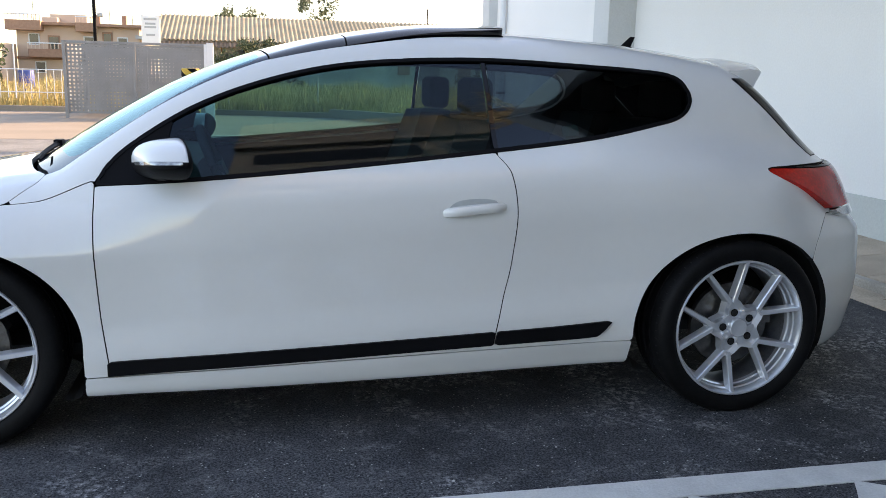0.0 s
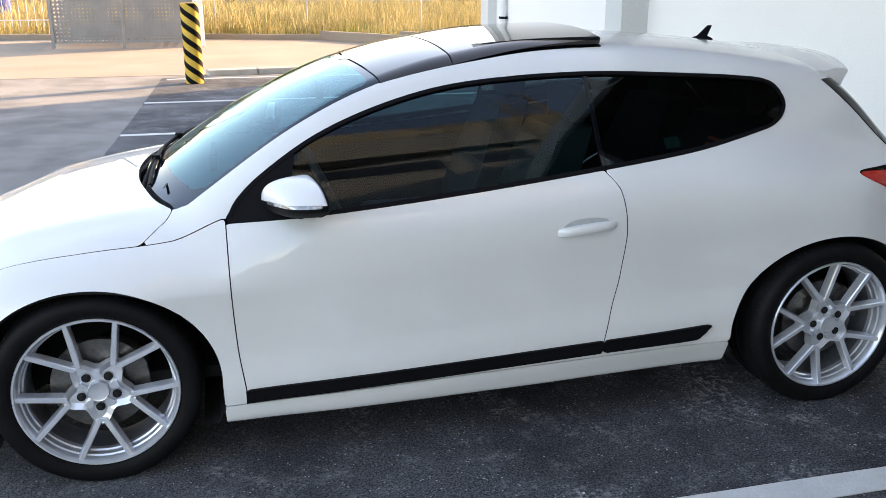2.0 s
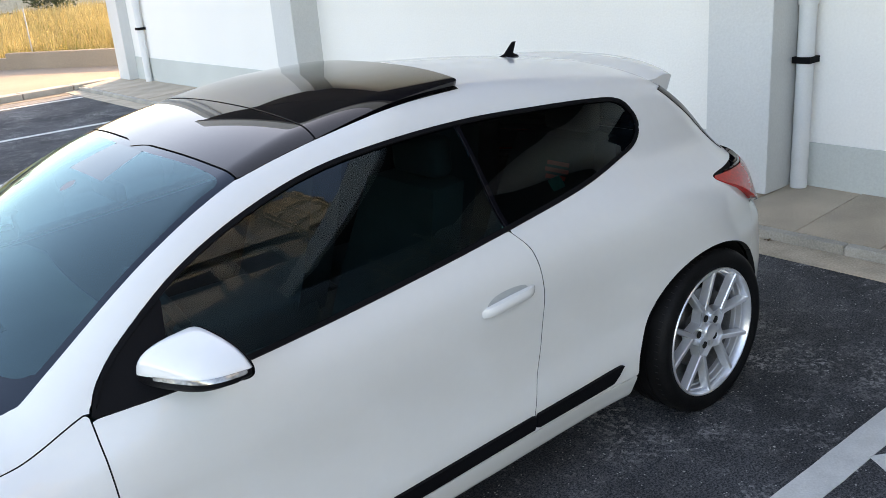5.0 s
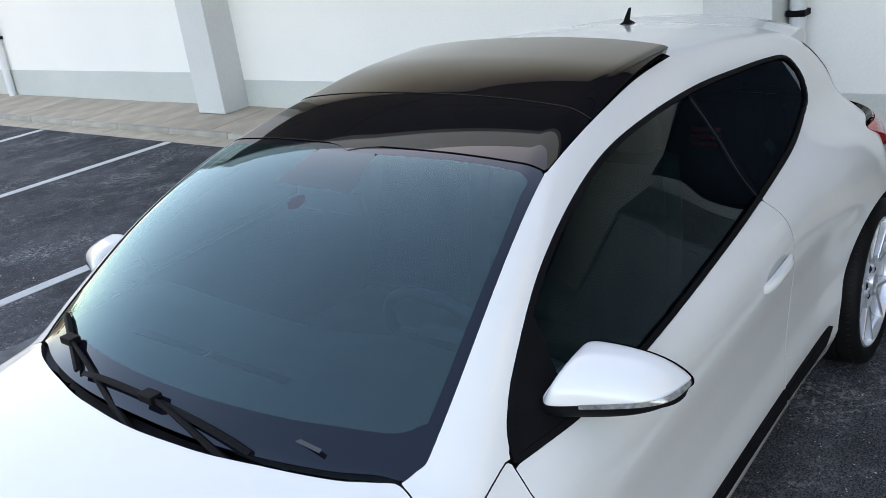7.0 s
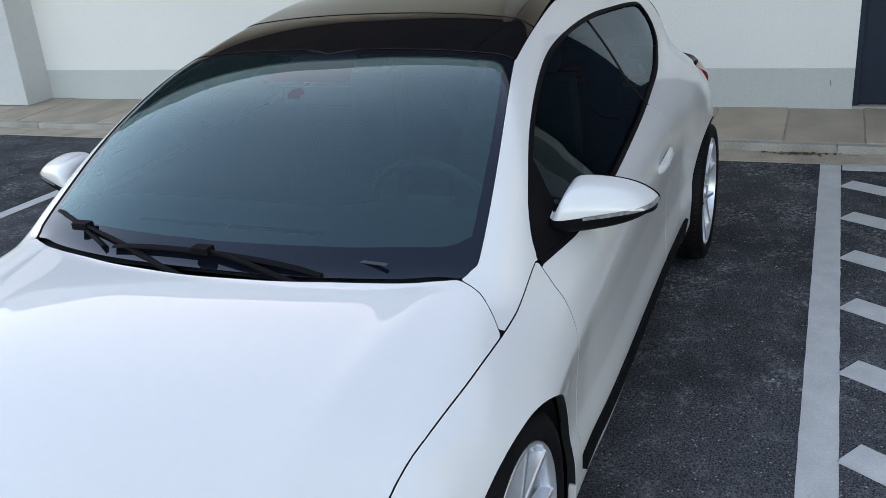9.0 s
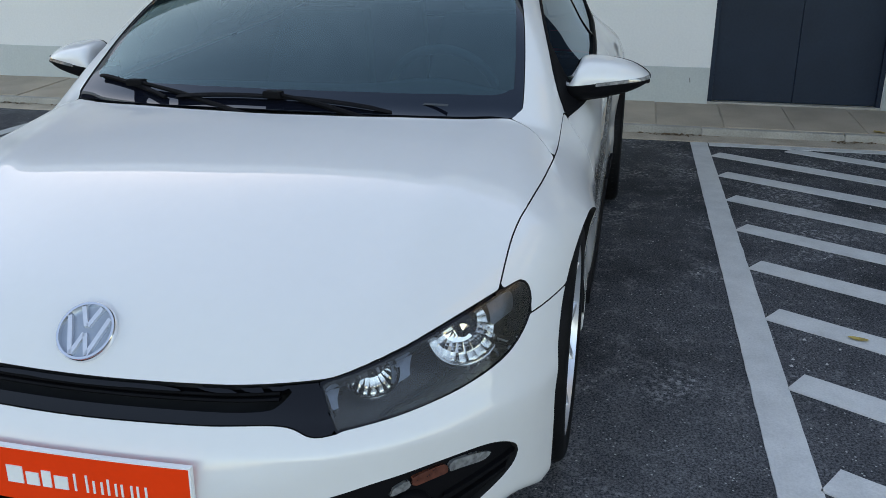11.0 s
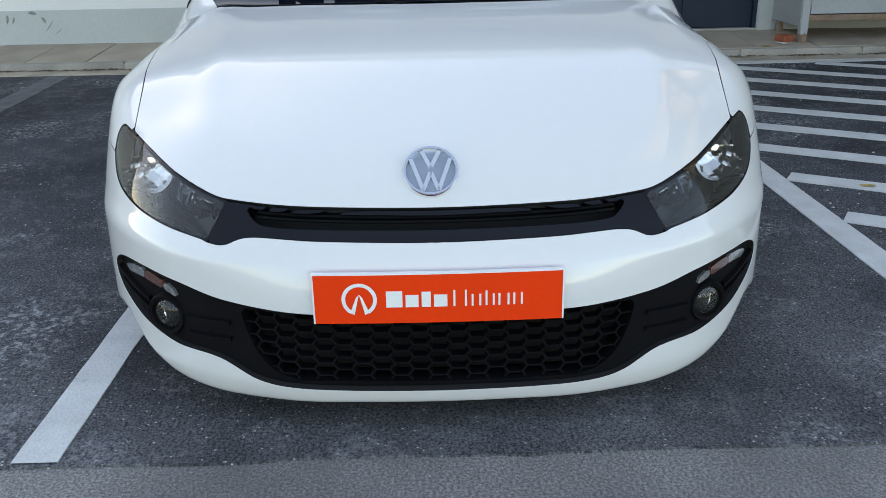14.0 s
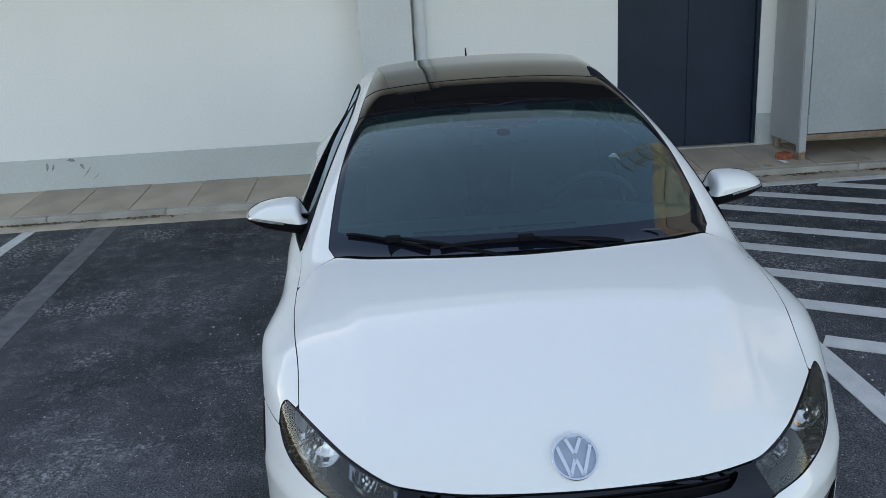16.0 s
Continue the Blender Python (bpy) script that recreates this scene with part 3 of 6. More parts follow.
screen = top_shape([(-1.33, -0.2), (-1.32, 0.0), (-1.29, 0.18), (-1.22, 0.43), (-1.11, 0.605), (-1.06, 0.642), (-1.0, 0.672), (-0.95, 0.680), (-0.7, 0.646), (-0.345, 0.574), (-0.335, 0.572), (-0.335, 0.572), (-0.352, 0.4), (-0.372, 0.1), (-0.372, -0.2), (-0.372, -0.2)], floor=0.7)
roofglass = top_shape([(-0.368, -0.2), (-0.368, 0.1), (-0.348, 0.4), (-0.331, 0.574), (-0.331, 0.574), (-0.05, 0.548), (0.25, 0.52), (0.50, 0.50), (0.50, 0.50), (0.515, 0.3), (0.52, 0.0), (0.52, -0.2), (0.52, -0.2)], floor=1.0)
# hood, lamps, grille and bumpers
hood_side = curve((-2.3, 0.68), (-1.75, 0.735), (-1.6, 0.744), (-1.45, 0.765), (-1.27, 0.783), (-1.07, 0.790), (-0.8, 0.788))
hood_rear = curve((-0.1, -1.178), (0.0, -1.178), (0.2, -1.165), (0.4, -1.126), (0.56, -1.080), (0.62, -1.052), (0.658, -1.034), (0.70, -1.044), (0.75, -1.085), (0.79, -1.135), (0.9, -1.30))
hood_front = curve((-0.1, 0.510), (0.0, 0.510), (0.28, 0.514), (0.456, 0.521), (0.55, 0.544), (0.68, 0.588), (0.75, 0.611), (0.80, 0.628), (0.9, 0.66))
hood = np.maximum.reduce([SA - hood_side(SX), SX - hood_rear(SA), np.where(SX < -1.45, hood_front(SA) - SZ, -0.06), np.where(SZ < 0.45, 0.06, -0.06)])
HEADLAMP = [(0.456, 0.517), (0.456, 0.517), (0.55, 0.540), (0.68, 0.584), (0.75, 0.608), (0.782, 0.612), (0.800, 0.580), (0.796, 0.535), (0.765, 0.497), (0.70, 0.474), (0.61, 0.459), (0.497, 0.445), (0.497, 0.445)]
headlamp = front_shape(HEADLAMP)
GRILLE = [(-0.3, 0.507), (-0.3, 0.507), (0.0, 0.507), (0.27, 0.511), (0.460, 0.519), (0.460, 0.519), (0.501, 0.443), (0.501, 0.443), (0.457, 0.440), (0.395, 0.457), (0.24, 0.452), (0.0, 0.448), (-0.3, 0.448), (-0.3, 0.448)]
grille = front_shape(GRILLE)
INTAKE = [(-0.3, 0.297), (-0.3, 0.297), (0.0, 0.297), (0.26, 0.302), (0.38, 0.309), (0.48, 0.322), (0.58, 0.343), (0.68, 0.350), (0.748, 0.342), (0.788, 0.316), (0.799, 0.284), (0.776, 0.250), (0.70, 0.210), (0.60, 0.187), (0.49, 0.178), (0.39, 0.132), (0.25, 0.121), (0.0, 0.118), (-0.3, 0.118), (-0.3, 0.118)]
intake = front_shape(INTAKE)


def arch_shape(x, z, rx, rz):
    return (np.minimum(np.hypot((x + WHEEL_X) / rx, (z - 0.318) / rz), np.hypot((x - WHEEL_X) / (rx + 0.02), (z - 0.318) / rz)) - 1) * 0.33


arch = np.where(SA > 0.40, np.where(SZ < 0.30, np.minimum(np.abs(np.abs(SX) - WHEEL_X) - 0.376 - np.where(SX > 0, 0.02, 0) - 0.02 * (0.30 - SZ), 0.06), arch_shape(SX, SZ, 0.376, 0.341)), 0.06)
seam = curve((-2.3, 0.54), (-1.75, 0.548), (-1.5, 0.572), (-1.2, 0.59))
bumper = np.maximum.reduce([SZ - seam(SX), SX + 1.45, np.where(SX < -1.78, SZ - hood_front(SA), -0.06)])
door_front = curve((0.1, -0.822), (0.27, -0.838), (0.43, -0.857), (0.66, -0.866), (0.9, -0.868))
door_rear = curve((0.1, 0.375), (0.28, 0.392), (0.43, 0.420), (0.57, 0.448), (0.72, 0.460), (0.86, 0.442), (0.94, 0.385), (1.0, 0.34))
door_low = curve((-1.0, 0.258), (-0.84, 0.262), (-0.12, 0.280), (0.72, 0.305), (1.0, 0.315))
door_top = curve((-0.9, 0.806), (-0.868, 0.815), (-0.83, 0.84), (-0.55, 0.865), (-0.09, 0.90), (0.39, 0.95), (0.5, 0.96))
door = np.where(SA > 0.42, np.maximum.reduce([door_front(SZ) - SX, SX - door_rear(SZ), door_low(SX) - SZ, SZ - door_top(SX)]), 0.06)
fender_top = curve((-1.4, 0.86), (-1.0, 0.845), (-0.86, 0.836), (-0.5, 0.836))
fender = np.where(SA > 0.5, np.maximum.reduce([SX - door_front(SZ), seam(SX) - SZ - np.where(SX > -1.3, 0.5, 0), SX + 0.80, SZ - fender_top(SX), hood_side(SX) - SA]), 0.06)
sill_top = curve((-1.0, 0.228), (-0.84, 0.232), (-0.12, 0.252), (0.72, 0.276), (1.0, 0.285))
sill = np.where(SA > 0.42, np.maximum.reduce([SZ - sill_top(SX), np.abs(SX + 0.0) - 0.96]), 0.06)
TAILLAMP = [(1.395, 0.872), (1.50, 0.885), (1.72, 0.888), (1.86, 0.885), (2.1, 0.875), (2.1, 0.875), (2.1, 0.70), (2.1, 0.70), (1.85, 0.700), (1.74, 0.705), (1.65, 0.745), (1.53, 0.812)]
taillamp = np.where((SX > 1.3) & (SA > 0.36), outline_distance(rounded(TAILLAMP), SX, SZ), 0.06)
rear_seam = curve((0.1, 1.52), (0.60, 1.590), (0.74, 1.675), (0.80, 1.72))
rear_bumper = np.maximum.reduce([rear_seam(SZ) - SX, SZ - 0.715])
rear_glass = np.maximum.reduce([1.380 + 1.125 * (1.16 - SZ) - SX, 0.912 - SZ, SZ - 1.19])
under = (SKIN_N[:, 2] + 0.72) * 0.03


cowl = skin(SX, SA, SZ, True)


EDGES = np.concatenate([SKIN_Q[:, [k, (k + 1) % 4]] for k in range(4)])
EDGE_LEN = np.linalg.norm(SKIN_V[EDGES[:, 0]] - SKIN_V[EDGES[:, 1]], axis=1).clip(1e-4)


def even(f):
    """Scales a region so that it counts metres along the skin."""
    g = np.zeros(len(f))
    rate = np.abs(f[EDGES[:, 0]] - f[EDGES[:, 1]]) / EDGE_LEN
    np.maximum.at(g, EDGES[:, 0], rate)
    np.maximum.at(g, EDGES[:, 1], rate)
    return f / np.clip(g, 0.12, 3.0)


def without(f, *others, gap=GAP):
    return np.maximum.reduce([even(f) + gap] + [gap - even(o) for o in others])


# ---------------------------------------------------------------- the car
car = empty("car", (0, 0, 0), None, "white three-door coupe with silver wheels, parked on dark asphalt", "car")
roof_seam = np.maximum.reduce([np.abs(SX + 0.352) - 0.03, SA - 0.556, 1.1 - SZ])
body = panel("body", without(-far, dlo, screen, roofglass, roof_seam, hood, headlamp, grille, intake, bumper, door, fender, sill, taillamp, rear_bumper, rear_glass, arch, under, SX + 1.42), M_PAINT, car, "glossy white roof rails, pillars and rear quarters", sides="whole", seam_shade=M_DARK)
panel("hood", without(hood, headlamp, grille), M_PAINT, car, "smooth white bonnet", sides="whole", seam_shade=M_DARK)
panel("front_bumper", without(bumper, hood, headlamp, grille, intake, arch, under), M_PAINT, car, "white front bumper", depth=0.03, sides="whole", seam_shade=M_DARK)
panel("rear_bumper", without(rear_bumper, arch, taillamp, under), M_PAINT, car, "white rear bumper", sides="whole", seam_shade=M_DARK)
fenders = panel("front_fender", without(fender, hood, arch, headlamp, screen, sill, door, bumper), M_PAINT, car, "white front wing", seam_shade=M_DARK)
doors = panel("door", without(door, dlo, screen), M_PAINT, car, "white door", seam_shade=M_DARK)
sills = panel("sill", without(sill, arch, under), M_PAINT, car, "white sill skirt")
panel("underbody", without(under, arch, gap=0.0), M_DARK, car, depth=0, sides="whole")
# dark sheet behind the panels, standing for the shade seen through the gaps
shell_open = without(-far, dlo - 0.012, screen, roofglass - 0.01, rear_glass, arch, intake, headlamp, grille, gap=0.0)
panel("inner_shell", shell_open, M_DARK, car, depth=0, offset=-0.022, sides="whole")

# glass
CLEAR = [(-1.074, -0.2), (-1.074, 0.0), (-1.067, 0.18), (-1.042, 0.36), (-1.005, 0.50), (-0.97, 0.60), (-0.935, 0.640), (-0.90, 0.648), (-0.615, 0.608), (-0.445, 0.570), (-0.378, 0.548), (-0.372, 0.45), (-0.395, 0.2), (-0.402, 0.0), (-0.402, -0.2)]
clear = top_shape(CLEAR, floor=0.7)
pane = np.maximum.reduce([screen, -cowl, hood_rear(SA) - SX])
sensor_patch = np.where(SZ > 1.0, np.maximum(np.abs(SX + 0.47) - 0.075, SA - 0.125 + 0.25 * (SX + 0.47)), 0.06)
sensor_dot = np.where(SZ > 1.0, np.hypot((SX + 0.600) / 0.94, SA) - 0.026, 0.06)
windscreen = panel("windscreen", without(np.maximum(pane, clear), sensor_patch, sensor_dot, gap=0.0), M_WSGLASS, car, "lightly tinted windscreen with a dark border", depth=0.004, offset=-0.004, sides="whole")
panel("screen_border", without(pane, clear, gap=0.0), M_FRIT, windscreen, depth=0.004, offset=-0.004, sides="whole")
panel("sensor_shade", without(np.maximum(sensor_patch, clear), gap=0.0), M_SHADE, windscreen, depth=0.004, offset=-0.004, sides="whole")
panel("rain_sensor", sensor_dot, M_FRIT, windscreen, "round black rain sensor", depth=0.004, offset=-0.004, sides="whole")
panel("cowl", np.maximum.reduce([screen, cowl, hood_rear(SA) - SX + 0.004]), M_PLASTIC, car, "black plastic scuttle", depth=0.02, offset=-0.03, sides="whole")
front_roof = np.maximum(roofglass, SX + 0.0705)
panel("roof_glass", without(front_roof), M_ROOFGLASS, car, "dark fixed front roof glass", offset=-0.002, depth=0.01, sides="whole")


def tilt_up(v):
    v = v.copy()
    v[:, 2] += 0.026 * np.clip((v[:, 0] + 0.07) / 0.58, 0, 1)
    return v


panel("sunroof", without(np.maximum(roofglass, -0.0695 - SX), gap=0.0015), M_ROOFGLASS, car, "dark glass sunroof panel tilted open", depth=0.022, sides="whole", lift=tilt_up)
panel("sunroof_well", np.maximum(roofglass, -0.05 - SX), M_DARK, car, depth=0, offset=-0.05, sides="whole")
trim = np.maximum(dlo, -(dlo + 0.011))
pillar = np.maximum(dlo + 0.009, np.abs(SX - 0.402 + 0.02 * (SZ - 1.0)) - 0.008)
sail = np.maximum(dlo + 0.009, SX + 0.665 - 0.25 * (SZ - 0.9))
trims = panel("window_trim", without(trim, gap=0.0), M_PLASTIC, doors, "black rubber window surround", depth=0.02, offset=0.003)
panel("pillar_trim", pillar, M_BLACK, doors, "black gloss centre pillar", depth=0.01, offset=-0.002)
panel("sail_panel", sail, M_PLASTIC, doors, "black mirror base panel", depth=0.01, offset=0.0)


def door_glass_bow(v, n):
    """Keeps the door glass in one even bow down to the belt line, clear of the shoulder's fillet."""
    h = v[:, 2] - belt(v[:, 0])
    flat = np.stack([n[:, 0], np.ones(len(v)), 0.42 + 1.2 * np.maximum(h, -0.02)], 1)
    flat /= np.linalg.norm(flat, axis=1)[:, None]
    u = np.clip((0.15 - h) / 0.05, 0, 1)[:, None]
    n = (1 - u) * n + u * flat
    return n / np.linalg.norm(n, axis=1)[:, None]


panel("side_window", without(np.maximum(dlo + 0.009, SX - 0.39), sail, pillar, gap=0.0), M_SIDEGLASS, doors, "dark tinted door window", depth=0.004, offset=-0.006, bend=door_glass_bow)
panel("quarter_window", without(np.maximum(dlo + 0.009, 0.41 - SX), pillar, gap=0.0), M_QUARTERGLASS, car, "dark tinted rear quarter window", depth=0.004, offset=-0.006)
panel("rear_window", without(rear_glass), M_BLACK, car, "dark rear window", depth=0.01, offset=0.002, sides="whole")

# lower side mouldings, in two lengths
MOULD = [(-0.842, 0.238), (-0.842, 0.238), (-0.842, 0.282), (-0.842, 0.282), (-0.12, 0.307), (0.55, 0.337), (0.800, 0.355), (0.803, 0.347), (0.775, 0.315), (0.72, 0.298), (0.30, 0.280), (-0.12, 0.263), (-0.5, 0.250)]
mould = side_shape(MOULD)
split = door_rear(SZ)
panel("side_moulding", np.maximum(mould, SX - split + 0.003), M_PLASTIC, doors, "black side moulding", depth=0.02, offset=0.012)
panel("side_moulding", np.maximum(mould, split + 0.003 - SX), M_PLASTIC, car, "black side moulding", depth=0.02, offset=0.012)

# tail lamps and rear spoiler


def proud(v):
    v = v.copy()
    v[:, 1] += 0.034 * np.clip((v[:, 0] - 1.40) / 0.22, 0, 1) ** 0.8
    return v


tails = panel("tail_light", without(np.maximum.reduce([taillamp, 0.735 - SZ, SZ - 0.879])), M_RED, car, "red tail light", depth=0.06, lift=proud)
panel("lamp_brow", without(np.maximum(taillamp, 0.880 - SZ)), M_BLACK, tails, "dark upper edge of the lens", depth=0.06, lift=proud)
panel("reverse_lens", without(np.maximum(taillamp, SZ - 0.733)), M_CLEARLENS, tails, "clear lower lens", depth=0.06, lift=proud)
bm = bmesh.new()
rows_ = []
for a in np.linspace(-0.575, 0.575, 41):
    e = (abs(a) / 0.575) ** 3
    zr = float(roof_mid(1.40) - roof_drop(1.40) * (abs(a) / 0.6) ** 2.4) - 0.012
    tip = 1.615 - 0.085 * e - 0.03 * (a / 0.575) ** 2
    zt = 1.268 - 0.035 * (a / 0.575) ** 2 - 0.012 * e
    sec = [(1.33, zr + 0.012), (1.40, zr + 0.010), (1.40 + 0.5 * (tip - 1.40), (zr + zt) / 2 + 0.012), (tip - 0.012, zt + 0.002), (tip, zt - 0.006), (tip - 0.006, zt - 0.02), (1.46 + 0.04 * (1 - e), zt - 0.085 - 0.0 * e), (1.36, zr - 0.05)]
    rows_.append([bm.verts.new((x, a, z)) for x, z in sec])
for p, q in zip(rows_, rows_[1:]):
    for k in range(len(p) - 1):
        bm.faces.new((p[k], p[k + 1], q[k + 1], q[k]))
bm.faces.new(rows_[0]), bm.faces.new(list(reversed(rows_[-1])))
part("spoiler", bm, M_PAINT, car, "white roof spoiler", True)


def nose_x(a, z, lo=-2.4, hi=-1.3):
    """Where the front of the skin lies at a and z."""
    a, z = np.broadcast_arrays(np.asarray(a, float), np.asarray(z, float))
    lo, hi = np.full(a.shape, lo), np.full(a.shape, hi)
    for _ in range(24):
        m = (lo + hi) / 2
        inside = skin(m.ravel(), a.ravel(), z.ravel()).reshape(a.shape) < 0
        lo, hi = np.where(inside, lo, m), np.where(inside, m, hi)
    return hi


# headlamps
REFLECTORS = ((0.684, 0.548, 0.072, "main_reflector"), (0.538, 0.511, 0.050, "small_reflector"))
lamps = panel("headlight", without(headlamp, gap=0.003), M_LENS, car, "clear headlight with a smoked housing", depth=0.01, offset=-0.002)
panel("lamp_housing", without(headlamp, gap=0.0), M_BLACK, lamps, "black lamp housing", depth=0.0, offset=-0.12)
deck_line = 0.478 + 0.27 * (SA - 0.474) - SZ
bowls = np.minimum.reduce([np.hypot(SA - ca, SZ - cz) - 0.98 * r for ca, cz, r, _ in REFLECTORS])
for lo_a, hi_a in ((0.40, 0.538), (0.540, 0.684), (0.686, 0.90)):
    panel("lamp_bezel", without(np.maximum.reduce([headlamp + 0.006, deck_line, lo_a - SA, SA - hi_a]), np.where(SX < -1.4, bowls, 0.06), gap=0.0), M_BEZEL, lamps, "satin grey bezel round the reflectors", depth=0.02, offset=-0.046)
panel("lamp_border", np.maximum(headlamp - 0.003, -(headlamp + 0.006)), M_BLACK, lamps, depth=0.05, offset=-0.006)


def inside_skin(bm, d):
    """Trims what would come through the skin."""
    p = np.array([v.co[:] for v in bm.verts])
    f = skin(*p.T)
    bmesh.ops.delete(bm, geom=[v for v, q in zip(list(bm.verts), f) if q > -d], context="VERTS")
    return bm


for s, lamp in zip((-1, 1), lamps):
    for ca, cz, r, name in REFLECTORS:
        x0 = float(nose_x(ca, cz))
        aim = Vector((-0.86, s * 0.34, 0.10)).normalized()
        turn = Vector((0, -1, 0)).rotation_difference(aim).to_matrix().to_4x4()
        place = Matrix.Translation((x0 + 0.046, s * (ca - 0.006), cz)) @ turn
        bowl = moved(revolve([(r, 0.0), (r * 0.97, 0.006), (r * 0.93, 0.012), (r * 0.8, 0.026), (r * 0.68, 0.034), (r * 0.55, 0.042), (r * 0.25, 0.05), (0.004, 0.052)], 22), place)
        part(name, inside_skin(bowl, 0.010), M_BOWL, lamp, "bright fluted chrome reflector")
        ring = moved(revolve([(r * 1.03, 0.002), (r * 1.06, -0.008), (r * 1.0, -0.012), (r * 0.96, -0.006), (r * 0.97, 0.002)], 48), place)
        part("reflector_ring", inside_skin(ring, 0.010), M_BOWL, lamp, "thin pale ring", True)
        bulb = moved(revolve([(0.001, -0.004), (r * 0.2, -0.002), (r * 0.24, 0.01), (r * 0.2, 0.04)], 20), place)
        part("bulb_cap", inside_skin(bulb, 0.01), M_CHROME, lamp, "", True)
        if r > 0.05:
            for k in range(7):
                t = radians(-85 + 15 * k) if s < 0 else radians(265 - 15 * k)
                rib = moved(box(r * 1.12, r * 1.55, 0.0, 0.02, -0.002, 0.002), Matrix.Rotation(-t, 4, "Y"))
                part("housing_rib", inside_skin(moved(rib, place), 0.012), M_BEZEL, lamp)

# upper grille
slot_shape = front_shape([(-0.3, 0.497), (-0.3, 0.497), (0.0, 0.497), (0.30, 0.503), (0.412, 0.509), (0.412, 0.509), (0.39, 0.487), (0.36, 0.478), (0.25, 0.474), (0.0, 0.471), (-0.3, 0.471), (-0.3, 0.471)])
grille_part = panel("grille", without(grille, slot_shape, headlamp, gap=0.001), M_BLACK, car, "gloss black upper grille", depth=0.035, offset=-0.004, sides="whole")
panel("grille_backing", without(grille, gap=0.0), M_DARK, grille_part, depth=0, offset=-0.05, sides="whole")
for zc in (0.480, 0.489):
    bm = bmesh.new()
    ring_rows = []
    for a in np.linspace(-0.385, 0.385, 41):
        zz = zc + 0.010 * (a / 0.43) ** 2
        x0 = float(nose_x(abs(a), zz)) + 0.018
        ring_rows.append([bm.verts.new((x0 + dx, a, zz + dz)) for dx, dz in ((0, -0.0035), (-0.003, 0), (0, 0.0035), (0.016, 0.003), (0.016, -0.003))])
    for p, q in zip(ring_rows, ring_rows[1:]):
        for k in range(5):
            bm.faces.new((p[k], p[(k + 1) % 5], q[(k + 1) % 5], q[k]))
    part("grille_bar", bm, M_PLASTIC, grille_part)

# lower intake with its honeycomb
HONEY = [(-0.3, 0.289), (-0.3, 0.289), (0.30, 0.294), (0.41, 0.300), (0.435, 0.290), (0.42, 0.225), (0.39, 0.172), (0.34, 0.141), (0.25, 0.134), (0.0, 0.131), (-0.3, 0.131), (-0.3, 0.131)]
honey_poly = rounded(HONEY)
honey = front_shape(HONEY)
intake_part = panel("lower_intake", without(intake, honey, gap=0.0), M_PLASTIC, car, "black lower intake surround", depth=0.05, offset=-0.016, sides="whole")
panel("intake_backing", without(intake, gap=0.0), M_DARK, intake_part, depth=0, offset=-0.075, sides="whole")
verts, faces = [], []
W, H, T = 0.052, 0.0300, 0.0021
centres = []
for i in range(-12, 13):
    for j in range(8):
        a, z = i * W * 0.8, 0.100 + (j + (i % 2) / 2) * H
        if outline_distance(honey_poly, np.array([abs(a)]), np.array([z]))[0] < 0.012:
            centres.append((a, z))
hexagon = [(-0.5, 0), (-0.30, 0.5), (0.30, 0.5), (0.5, 0), (0.30, -0.5), (-0.30, -0.5)]
for a, z in centres:
    ring = []
    for k, (u, v) in enumerate(hexagon):
        pa, pz = a + u * W, z + v * H
        ia, iz = a + u * (W - 2.6 * T), z + v * (H - 2 * T)
        for qa, qz, d in ((pa, pz, 0.022), (ia, iz, 0.024), (ia, iz, 0.050)):
            ring.append(len(verts))
            verts.append((float(nose_x(min(abs(qa), 0.6), np.clip(qz, 0.1, 0.4))) + d, qa, qz))
    for k in range(6):
        n = (k + 1) % 6
        faces.append((ring[3 * k], ring[3 * n], ring[3 * n + 1], ring[3 * k + 1]))
        faces.append((ring[3 * k + 1], ring[3 * n + 1], ring[3 * n + 2], ring[3 * k + 2]))
tagged(mesh_object("honeycomb", verts, faces, M_PLASTIC, intake_part, "black honeycomb mesh"), kind="stuff")
